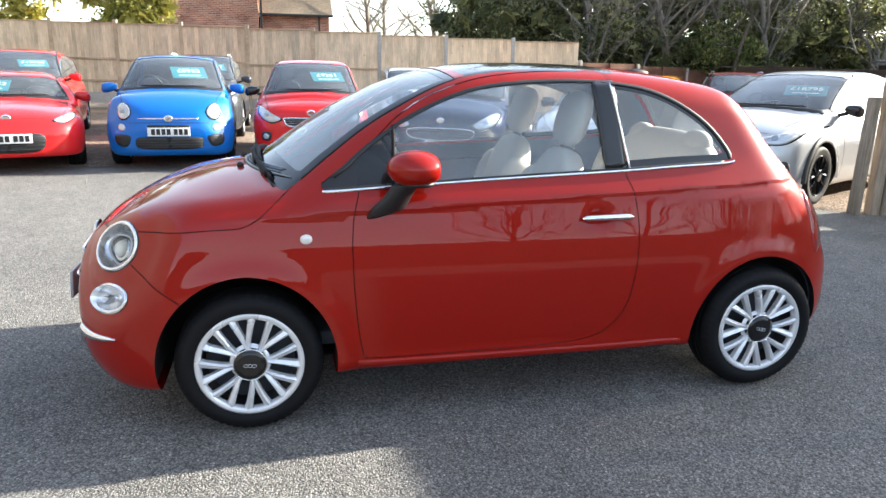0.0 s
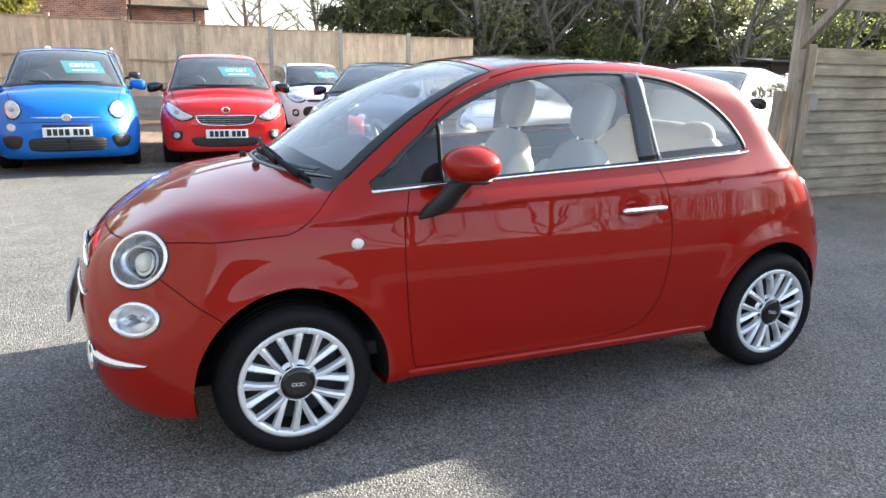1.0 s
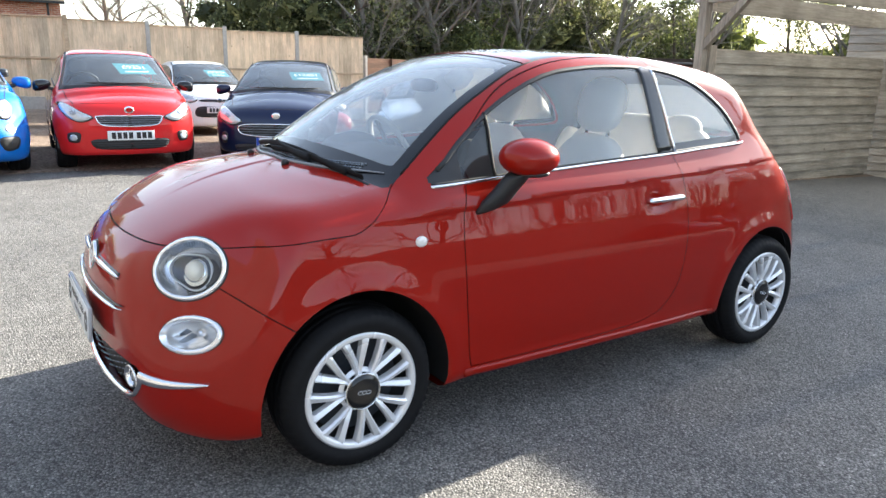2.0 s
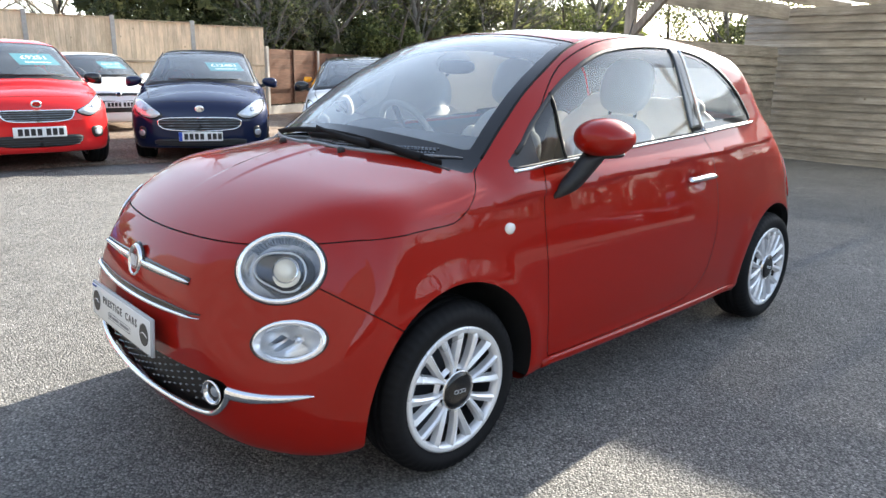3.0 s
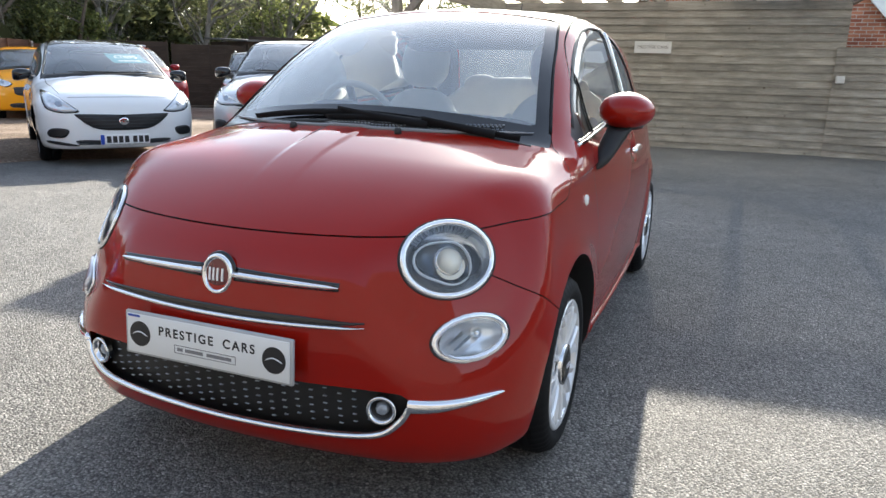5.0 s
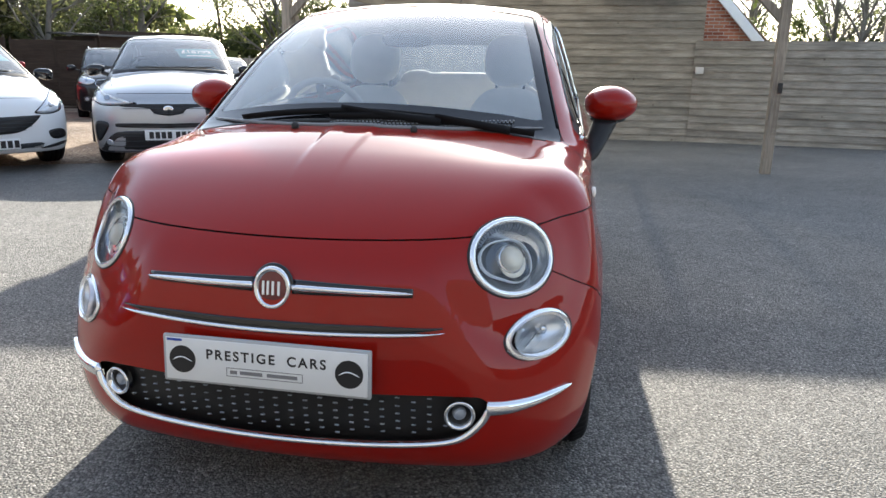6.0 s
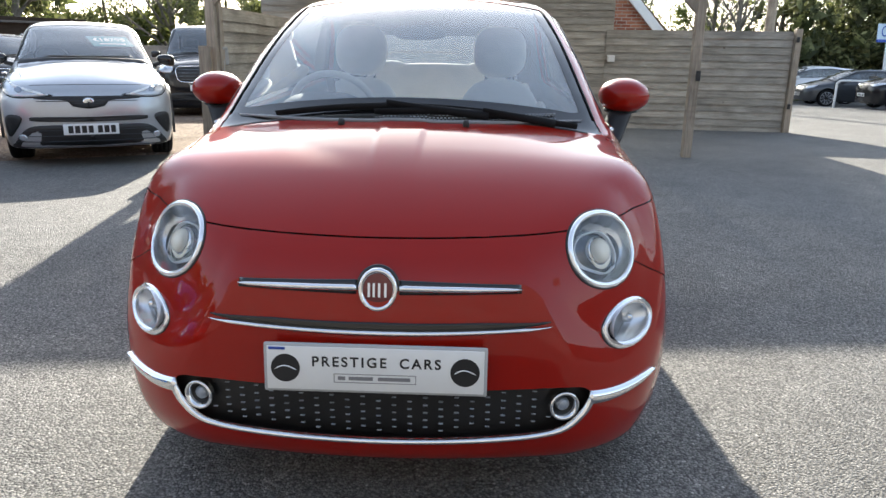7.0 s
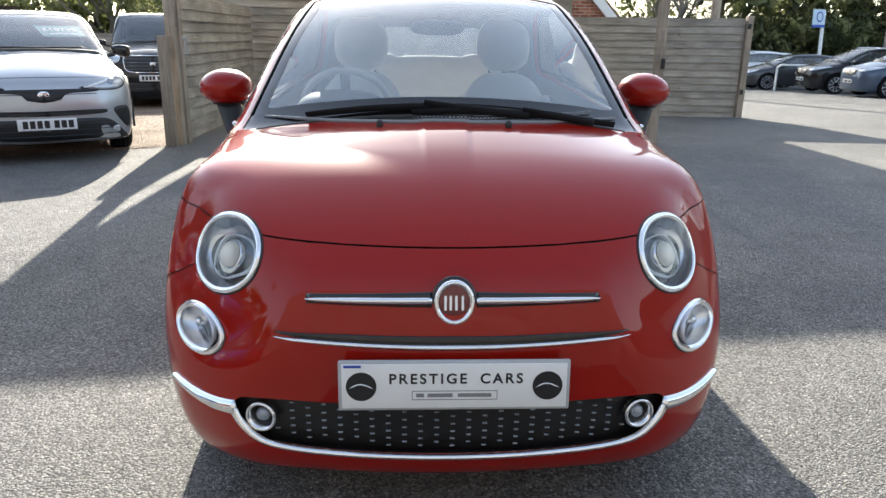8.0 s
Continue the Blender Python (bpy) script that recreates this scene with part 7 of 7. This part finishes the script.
lap_fence("fence_grey", (20.1, 11.7), (25.0, 7.6), 1.75, "grey weathered boarded fence", OAK, posts=False, base=0.1)
lap_fence("fence_grey_side", (25.0, 7.6), (24.0, 1.0), 1.75, "grey weathered boarded fence behind the pick-up", OAK, posts=False, base=0.1)


def shed():
    root = tagged(new("dark_shed"), "low dark-stained timber shed with a felt roof", "shed", kind="structure")
    a, b = Vector((17.1, 13.3, 0)), Vector((20.0, 11.75, 0))
    d = b - a
    yaw = math.atan2(d.y, d.x)
    m = Matrix.Translation((a.x, a.y, gz(15, 15) - 0.05)) @ Matrix.Rotation(yaw, 4, "Z")
    bm = bmesh.new()
    L, H, D = d.length, 2.1, 3.0
    for i in range(16):
        box(bm, (L, 0.02, 0.15), (L / 2, -0.0, 0.07 + 0.14 * i), Matrix.Rotation(radians(5), 4, "X"))
        box(bm, (0.02, D, 0.15), (L, D / 2, 0.07 + 0.14 * i), Matrix.Rotation(radians(5), 4, "Y"))
    box(bm, (L - 0.05, 0.05, H), (L / 2, 0.05, H / 2))
    box(bm, (0.05, D - 0.05, H), (L - 0.05, D / 2, H / 2))
    box(bm, (L, 0.05, H), (L / 2, D, H / 2))
    box(bm, (0.05, D, H), (0, D / 2, H / 2))
    o = part("wall", bm, DARKWOOD, root, smooth=False)
    o.matrix_basis = m
    bm = bmesh.new()
    box(bm, (L + 0.3, D + 0.4, 0.06), (L / 2, D / 2, H + 0.06), Matrix.Rotation(radians(2), 4, "X"), 0.01)
    o = part("roof", bm, plain("roof_felt", (0.09, 0.085, 0.08, 1), 0.9, 0, 0.3, 20, 0.3), root, smooth=False)
    o.matrix_basis = m


shed()


def brick_material(name, a, b, mortar, scale=1.0):
    m = Mat(name, a, 0.9, spec=0.2)
    c = m.node("ShaderNodeTexCoord")
    sep = m.node("ShaderNodeSeparateXYZ", Vector=c.outputs["Object"])
    add = m.node("ShaderNodeMath")
    m.t.links.new(sep.outputs[0], add.inputs[0])
    m.t.links.new(sep.outputs[1], add.inputs[1])
    cmb = m.node("ShaderNodeCombineXYZ", X=add.outputs[0], Y=sep.outputs[2])
    bt = m.node("ShaderNodeTexBrick", Vector=cmb.outputs[0], Scale=1.0)
    bt.inputs["Color1"].default_value, bt.inputs["Color2"].default_value, bt.inputs["Mortar"].default_value = a, b, mortar
    for key, value in (("Brick Width", 0.225), ("Row Height", 0.075), ("Mortar Size", 0.008), ("Bias", 0.0)):
        bt.inputs[key].default_value = value
    tone = m.ramp(m.noise(c.outputs["Object"], 1.3, 5), [(0.3, (0.65,) * 3), (0.7, (1.15,) * 3)])
    m.link(m.mix(1.0, bt.outputs["Color"], tone, "MULTIPLY"), "Base Color")
    m.bump(bt.outputs["Fac"], -0.4, 0.01)
    return m.m


BRICK = brick_material("red_brick", (0.27, 0.085, 0.05, 1), (0.46, 0.19, 0.11, 1), (0.46, 0.40, 0.34, 1))
DARKBRICK = brick_material("grey_brick", (0.10, 0.098, 0.1, 1), (0.14, 0.138, 0.14, 1), (0.16, 0.155, 0.15, 1))
TILE = plain("mossy_tiles", (0.20, 0.15, 0.10, 1), 0.9, 0, 0.45, 9, 0.5)
WHITEBOARD = plain("white_bargeboard", (0.75, 0.75, 0.73, 1), 0.6, 0, 0.06, 10, 0)
PALEBOARD = plain("sign_board", (0.62, 0.6, 0.57, 1), 0.6, 0, 0.05, 10, 0)
GALV = plain("galvanised_steel", (0.45, 0.46, 0.47, 1), 0.4, 0.6, 0.1, 30, 0)


def house(name, label, x0, x1, y0, depth, eave, ridge, along="X", parts=()):
    """A brick block with a pitched roof of tile courses; the ridge runs along x or y."""
    root = tagged(new(name), label, "house")
    z0 = gz(x0, min(y0, 40)) - 0.3
    bm = bmesh.new()
    w = x1 - x0
    box(bm, (w, depth, eave - z0), ((x0 + x1) / 2, y0 + depth / 2, (eave + z0) / 2))
    if along == "Y":
        v = [bm.verts.new(p) for p in ((x0, y0, eave), (x1, y0, eave), ((x0 + x1) / 2, y0, ridge), (x0, y0 + depth, eave), (x1, y0 + depth, eave), ((x0 + x1) / 2, y0 + depth, ridge))]
        for f in ((0, 1, 2), (5, 4, 3), (0, 2, 5, 3), (1, 4, 5, 2)):
            bm.faces.new([v[i] for i in f])
    part("wall", bm, BRICK, root, smooth=False)
    n = 14
    roof = new("roof")
    roof.parent = root
    for s in (-1, 1):
        for i in range(n):
            t = (i + 0.5) / n
            bm = bmesh.new()
            if along == "X":
                run, c = depth / 2 + 0.25, y0 + depth / 2
                slope = math.atan2(ridge - eave, depth / 2)
                box(bm, (w + 0.3, run / n / math.cos(slope) + 0.03, 0.03), ((x0 + x1) / 2, c + s * run * (1 - t), eave + (ridge - eave) * t - 0.08 + 0.08), Matrix.Rotation(-s * (slope - 0.05), 4, "X"))
            else:
                run, c = w / 2 + 0.25, (x0 + x1) / 2
                slope = math.atan2(ridge - eave, w / 2)
                box(bm, (run / n / math.cos(slope) + 0.03, depth + 0.4, 0.03), (c + s * run * (1 - t), y0 + depth / 2, eave + (ridge - eave) * t + 0.04), Matrix.Rotation(s * (slope - 0.05), 4, "Y"))
            part("tile_course", bm, TILE, roof, smooth=False)
    for kind, size, at, rot, mat in parts:
        bm = bmesh.new()
        box(bm, size, at, rot, 0.01)
        part(kind, bm, mat, root, smooth=False)
    return root


house("brick_house", "red brick house with a steep tiled gable beyond the fence", -5.2, -0.75, 30.0, 8.0, 4.6, 8.5, "Y",
      (("bargeboard", (3.2, 0.08, 0.22), (-1.6, 29.9, 6.05), Matrix.Rotation(radians(60), 4, "Y"), WHITEBOARD), ("drainpipe", (0.09, 0.09, 4.0), (-0.62, 29.9, 2.4), None, BLACK)))
house("brick_wing", "low brick wing with a mossy tiled roof", -0.7, 2.35, 30.6, 5.0, 3.72, 5.6, "X", (("gutter", (3.3, 0.12, 0.1), (0.85, 30.3, 3.7), None, BLACK), ("drainpipe", (0.08, 0.08, 3.4), (1.9, 30.5, 2.0), None, BLACK)))
house("brick_outbuilding", "brick outbuilding with white bargeboards behind the timber wall", 15.2, 24.0, -4.4, 6.2, 1.75, 5.1, "X",
      (("bargeboard", (0.06, 4.7, 0.2), (15.0, -2.9, 3.42), Matrix.Rotation(radians(47.5), 4, "X"), WHITEBOARD),))
BM = bmesh.new()
for f in (((15.2, -4.4, 1.75), (15.2, 1.8, 1.75), (15.2, -1.3, 5.1)),):
    BM.faces.new([BM.verts.new(p) for p in f])
g_ = part("gable", BM, BRICK, bpy.data.objects["brick_outbuilding"], smooth=False)


# ---- signs and small fixtures ----
def small_fixtures():
    # name board on the tall wall
    root = tagged(new("wall_sign"), "pale name board on the timber wall", "sign")
    bm = bmesh.new()
    box(bm, (0.62, 0.2, 0.02), (0, 0, 0), bevel=0.003)
    part("board", bm, PALEBOARD, root, smooth=False)
    text_mesh("lettering", "PRESTIGE CARS", 0.075, plain("sign_grey", (0.22, 0.2, 0.18, 1), 0.6, 0, 0.05, 20, 0), Matrix.Translation((0, 0, 0.011)), root, 0.001)
    root.matrix_basis = Matrix.Translation((11.1, 0.26, 1.6)) @ pose(0, 0, 0, 90, 0, -90)
    # switch box
    bm = bmesh.new()
    box(bm, (0.09, 0.13, 0.12), (11.31, -2.72, 1.13), bevel=0.012)
    tagged(part("outdoor_socket", bm, PALEBOARD, None, smooth=False), "small white weatherproof socket box on the boards", "socket")
    # gate lock
    root = tagged(new("gate_latch"), "grey metal gate latch box with a bolt", "latch")
    bm = bmesh.new()
    box(bm, (0.12, 0.06, 0.2), (6.72, 2.9, 1.12), bevel=0.01)
    part("case", bm, GALV, root, smooth=False)
    bm = bmesh.new()
    box(bm, (0.16, 0.03, 0.03), (6.66, 2.88, 1.22), bevel=0.006)
    part("bolt", bm, GALV, root, smooth=False)
    bm = bmesh.new()
    box(bm, (0.012, 0.02, 0.14), (6.6, 2.88, 1.02), bevel=0.004)
    part("hasp", bm, GALV, root, smooth=False)
    for z in (0.35, 1.5):
        bm = bmesh.new()
        box(bm, (0.03, 0.05, 0.09), (10.85, -5.86, z), bevel=0.006)
        tagged(part("hinge", bm, BLACK, None, smooth=False), "small dark hinge on the end post", "hinge", "post hinges")
    bm = bmesh.new()
    box(bm, (0.03, 0.05, 0.12), (6.75, -2.96, 0.98), bevel=0.006)
    tagged(part("post_catch", bm, BLACK, None, smooth=False), "small dark catch on the canopy post", "catch")
    # barrier hoop and the tall sign across the yard
    pts = [(24.9, -13.5, z) for z in np.linspace(-0.65, 0.25, 6)] + [(24.9 - 0.12 * math.sin(a), -13.5 - 0.12 * (1 - math.cos(a)), 0.25 + 0.12 * math.sin(a)) for a in np.linspace(0.3, 1.5, 4)]
    pts += [(24.8, -14.0 - 0.25 * k, 0.37) for k in range(4)]
    cu = bpy.data.curves.new("hoop_barrier", "CURVE")
    cu.dimensions, cu.bevel_depth = "3D", 0.04
    sp = cu.splines.new("POLY")
    sp.points.add(len(pts) - 1)
    for q, p in zip(sp.points, pts):
        q.co = (*p, 1)
    cu.materials.append(WHITEBOARD)
    tagged(new("hoop_barrier", cu), "white tubular hoop barrier at the car row", "barrier")
    root = tagged(new("dealer_sign"), "tall white sign on a post above the far cars", "sign")
    root.matrix_basis = pose(31.0, -18.5, gz(31, -18.5), 0, 3, 25)
    bm = bmesh.new()
    box(bm, (0.1, 0.14, 3.42), (0, 0, 1.71), bevel=0.01)
    part("post", bm, WHITEBOARD, root, smooth=False)
    bm = bmesh.new()
    box(bm, (0.07, 0.8, 0.68), (-0.03, 0.34, 3.10), bevel=0.01)
    part("panel", bm, plain("pale_blue_panel", (0.5, 0.62, 0.74, 1), 0.4, 0, 0.03, 10, 0), root, smooth=False)
    bm = bmesh.new()
    box(bm, (0.08, 0.8, 0.12), (-0.03, 0.34, 2.72), bevel=0.01)
    part("band", bm, EUBLUE, root, smooth=False)
    v, f = lathe([(0.17, -0.045), (0.2, -0.05), (0.23, -0.045), (0.2, -0.03)], 24, "X")
    mesh_ob("ring", [(x - 0.03, y + 0.34, z + 3.12) for x, y, z in v], f, EUBLUE, root)
    # telegraph pole
    v, f = turned([(0.15, 0), (0.13, 5), (0.11, 9)], 14)
    tagged(mesh_ob("telegraph_pole", placed(v, Matrix.Translation((19.5, -8.7, gz(19.5, -8.7)))), f, POSTWOOD), "tall weathered timber pole behind the low wall", "pole")


small_fixtures()


# ---- trees and hedges ----
BARK = plain("bark", (0.10, 0.08, 0.06, 1), 0.95, 0, 0.4, 14, 0.6)
WOODBARK = plain("grey_bark", (0.17, 0.15, 0.125, 1), 0.95, 0, 0.35, 14, 0.5)
PALEBARK = plain("pale_bark", (0.20, 0.175, 0.145, 1), 0.95, 0, 0.35, 14, 0.5)
LEAF_DARK = foliage("dark_leaves", (0.10, 0.115, 0.05, 1), (0.34, 0.34, 0.17, 1), 0.5)
LEAF_MID = foliage("mid_leaves", (0.11, 0.135, 0.045, 1), (0.32, 0.34, 0.13, 1), 0.5)
LEAF_YELLOW = foliage("yellow_leaves", (0.34, 0.33, 0.08, 1), (0.56, 0.50, 0.16, 1), 0.45)
RNG = np.random.default_rng(5)


def leaves(centres, spread, n, size, drop=0.3):
    """Leaf blades scattered in clumps: vertices and faces."""
    c = np.asarray(centres, float)
    pick = RNG.integers(0, len(c), n)
    d = RNG.normal(size=(n, 3))
    d /= np.linalg.norm(d, axis=1, keepdims=True)
    r = RNG.random(n) ** 0.5
    p = c[pick] + d * r[:, None] * np.asarray(spread)[pick][:, None] * np.array([1, 1, 0.8])
    a = RNG.normal(size=(n, 3))
    a /= np.linalg.norm(a, axis=1, keepdims=True)
    b = np.cross(a, RNG.normal(size=(n, 3)))
    b /= np.linalg.norm(b, axis=1, keepdims=True)
    s = size * (0.6 + 0.8 * RNG.random(n))[:, None]
    q = np.stack([p - a * s, p + b * s * 0.45, p + a * s, p - b * s * 0.45], 1).reshape(-1, 3)
    f = np.arange(4 * n).reshape(-1, 4)
    return q, f


def limb(bm, p, d, length, r0, r1, seg=5, sides=6, bend=0.12):
    """A tapering crooked branch; returns the places along it."""
    p, d = Vector(p), Vector(d).normalized()
    rings, places = [], []
    for i in range(seg + 1):
        t = i / seg
        r = r0 + (r1 - r0) * t
        x = d.orthogonal().normalized()
        y = d.cross(x)
        rings.append([bm.verts.new(p + (x * math.cos(2 * math.pi * k / sides) + y * math.sin(2 * math.pi * k / sides)) * r) for k in range(sides)])
        places.append((p.copy(), d.copy(), r))
        d = (d + Vector(RNG.normal(size=3) * bend)).normalized()
        p = p + d * (length / seg)
    for a, b in zip(rings[:-1], rings[1:]):
        for k in range(sides):
            bm.faces.new((a[k], a[(k + 1) % sides], b[(k + 1) % sides], b[k]))
    return places


def bare_tree(at, height, spread=0.5, label="", bark=None, twigs=True, r=0.16):
    root = tagged(new("bare_tree"), label or "leafless tree with fine twigs behind the fence", "tree", "bare trees")
    root.matrix_basis = pose(at[0], at[1], gz(min(at[0], 40), min(at[1], 40)) - 0.1)
    bm = bmesh.new()
    main = limb(bm, (0, 0, 0), (RNG.normal() * 0.06, RNG.normal() * 0.06, 1), height * 0.7, r, r * 0.35, 8, 8, 0.07)
    ends = []
    for p, d, q in main[2:]:
        for _ in range(3):
            v = Vector((RNG.normal(), RNG.normal(), 0)).normalized() * spread + Vector((0, 0, 0.7))
            b = limb(bm, p, v, height * (0.22 + 0.2 * RNG.random()), q * 0.55, q * 0.16, 5, 5, 0.16)
            ends += b[2:]
    part("trunk", bm, bark or BARK, root)
    if twigs:
        bm = bmesh.new()
        for p, d, q in ends:
            for _ in range(3):
                v = (d + Vector(RNG.normal(size=3) * 0.7)).normalized() + Vector((0, 0, 0.25))
                t = limb(bm, p, v, height * (0.06 + 0.1 * RNG.random()), max(q * 0.4, 0.009), 0.005, 3, 3, 0.22)
                for p2, d2, q2 in t[1:]:
                    limb(bm, p2, (d2 + Vector(RNG.normal(size=3) * 0.8)), height * 0.05, 0.006, 0.003, 2, 3, 0.3)
        tagged(part("twig_mass", bm, bark or BARK, root), kind="stuff")
    return root


def leafy_tree(at, height, radius, n, leaf, mat, label, name="evergreen_tree", low=0.1, trunks=1, clumps=26):
    root = tagged(new(name), label, "tree", "evergreen trees")
    root.matrix_basis = pose(at[0], at[1], gz(min(at[0], 40), min(at[1], 40)) - 0.1)
    bm = bmesh.new()
    for k in range(trunks):
        o = (RNG.normal() * 0.3 * (k > 0), RNG.normal() * 0.3 * (k > 0), 0)
        main = limb(bm, o, (RNG.normal() * 0.08, RNG.normal() * 0.08, 1), height * 0.85, 0.13, 0.03, 7, 7, 0.06)
        for p, d, q in main[2:]:
            v = Vector((RNG.normal(), RNG.normal(), 0.5)).normalized()
            limb(bm, p, v, radius * 0.9, q * 0.5, 0.01, 4, 5, 0.15)
    part("trunk", bm, BARK, root)
    c, s = [], []
    for _ in range(clumps):
        t = low + (1 - low) * RNG.random()
        rr = radius * (1.0 - 0.55 * abs(t - 0.45) / 0.55) * math.sqrt(RNG.random())
        a = 2 * math.pi * RNG.random()
        c.append((rr * math.cos(a), rr * math.sin(a), height * t))
        s.append(radius * (0.25 + 0.25 * RNG.random()))
    q, f = leaves(c, s, n, leaf)
    mesh_ob("crown", q, f, mat, root, smooth=False)
    return root


def hedge(name, label, p0, p1, height, thick, n, leaf, mat, ragged=0.5, core=5.0):
    """A long mass of leaves over a dark woody core."""
    p0, p1 = np.array(p0, float), np.array(p1, float)
    L = np.linalg.norm(p1 - p0)
    c, s = [], []
    m = int(L * 5)
    for i in range(m):
        t = (i + RNG.random()) / m
        p = p0 + (p1 - p0) * t
        hh = height * (1 + ragged * float(noise.noise(Vector((p[0] * 0.35, p[1] * 0.35, 3.1)))))
        for k in range(4):
            z = hh * (0.1 + 0.85 * RNG.random())
            c.append((p[0] + RNG.normal() * thick * 0.35, p[1] + RNG.normal() * thick * 0.35, z + gz(min(p[0], 40), min(p[1], 40))))
            s.append(0.45 + 0.5 * RNG.random())
    q, f = leaves(c, s, n, leaf)
    q2, f2 = leaves([(a, b, z * 0.92) for a, b, z in c], [k * 0.5 for k in s], max(900, n // 16), leaf * core)
    q, f = list(q) + list(q2), list(f) + [tuple(int(i) + len(q) for i in g) for g in f2]
    return tagged(mesh_ob(name, q, f, mat, None, smooth=False), label, "hedge", kind="stuff")


hedge("evergreen_hedge", "dense dark evergreen hedge and ivy behind the fences", (5.5, 20.0), (27.0, 19.0), 3.9, 2.4, 56000, 0.07, LEAF_DARK)
hedge("evergreen_backing", "dark evergreen thicket behind the hedge", (7.0, 23.5), (34.0, 22.0), 6.0, 2.0, 30000, 0.13, LEAF_DARK, 0.7)
hedge("yard_hedge", "dense dark hedge along the far side of the yard", (38.0, 2.0), (31.0, -45.0), 3.1, 2.4, 70000, 0.12, LEAF_DARK, 0.25)
hedge("yard_hedge_tall", "tall dense dark hedge behind the far cars", (36.0, -16.0), (30.5, -46.0), 5.2, 2.2, 60000, 0.10, LEAF_DARK, 0.3)
hedge("far_thicket", "tall thin mixed thicket under the bare trees of the wood", (41.0, 4.0), (34.5, -45.0), 6.2, 3.0, 70000, 0.07, LEAF_MID, 0.6, 2.5)
hedge("side_hedge", "dark evergreen hedge beyond the grey fence", (27.5, 18.0), (30.0, 2.0), 4.0, 2.2, 30000, 0.09, LEAF_MID)
hedge("bamboo_clump", "yellow-green bamboo foliage above the fence", (-11.5, 21.5), (-6.2, 21.2), 4.6, 0.8, 22000, 0.06, LEAF_YELLOW, 0.5)
hedge("bamboo_clump", "yellow-green bamboo foliage above the fence", (-5.0, 20.6), (-3.2, 20.4), 4.6, 0.7, 11000, 0.06, LEAF_YELLOW, 0.5)
# unseen wall behind the camera, its height set to darken the car's nose
BM = bmesh.new()
box(BM, (0.3, 34, 7.5), (-9.5, 0, 3.55))
tagged(part("sky_blocker_west", BM, DARKBRICK, None, smooth=False), "unseen plain brick wall added to block sky light from the red car", "wall", kind="structure")
# unseen wall added so that the car's side reflects less sky
BM = bmesh.new()
box(BM, (40.0, 0.3, 2.6), (4.0, -17.0, 1.1))
tagged(part("sky_blocker_south", BM, DARKBRICK, None, smooth=False), "unseen plain brick wall added to block sky light from the red car", "wall", kind="structure")
# two unseen hedges added to cut low sky light and its reflections
hedge("hedge_blocker_west", "unseen dark hedge added behind the camera to darken the red car", (-15.0, -16.0), (-15.0, 14.0), 3.6, 1.6, 9000, 0.2, LEAF_DARK)
hedge("hedge_blocker_south", "unseen low hedge added to darken the southern horizon in reflections", (-16.0, -34.0), (26.0, -36.0), 2.6, 1.6, 8000, 0.2, LEAF_DARK)
for x, y, h, r, n, mat in ((9.5, 18.8, 6.5, 1.9, 5200, LEAF_DARK), (12.5, 20.2, 7.5, 2.2, 5600, LEAF_DARK), (16.5, 19.4, 6.2, 2.0, 5200, LEAF_MID), (20.5, 19.0, 7.2, 2.2, 5600, LEAF_DARK),
                           (23.6, 17.2, 5.8, 2.0, 5200, LEAF_MID), (27.8, 15.0, 7.0, 2.4, 5200, LEAF_DARK), (14.3, 17.9, 4.2, 1.1, 3200, LEAF_MID), (25.9, 9.5, 5.4, 1.8, 4200, LEAF_DARK)):
    leafy_tree((x, y), h, r, n * 2, 0.065, mat, "tall dark evergreen tree with ragged crown")
for x, y, h, r_ in ((8.2, 21.0, 10, 0.2), (10.8, 19.6, 11, 0.22), (13.9, 21.5, 12, 0.2), (15.2, 20.0, 10, 0.16), (18.4, 21.0, 12, 0.24), (22.0, 21.0, 11, 0.2), (9.6, 17.6, 8, 0.12), (12.2, 18.0, 9, 0.14), (16.2, 17.8, 9, 0.13), (19.8, 17.4, 8, 0.13), (24.5, 17.0, 10, 0.18), (27.0, 12.0, 9, 0.16)):
    bare_tree((x, y), h, 0.6, "grey-barked leafless tree standing in the hedge", WOODBARK, True, r_)
for x, y, h in ((4.8, 34.0, 8.5), (7.4, 30.0, 9.0), (9.8, 33.0, 9.5), (6.2, 41.0, 11.0)):
    bare_tree((x, y), h, 0.75, "pale leafless tree behind the back fence", PALEBARK, True, 0.17)
for i in range(26):
    t = i / 25
    bare_tree((41.0 - 6 * t + RNG.normal() * 2.2, -6.0 - 36 * t + RNG.normal() * 1.2), 10 + 4 * RNG.random(), 0.4, "tall leafless tree in the wood beyond the yard", WOODBARK, True, 0.13 + 0.09 * RNG.random())
for x, y, h in ((9.0, -25.0, 14), (16.0, -27.0, 15), (21.5, -24.0, 14)):
    bare_tree((x, y), h, 0.7, "leafless tree beyond the south edge of the yard", BARK, True, 0.2)
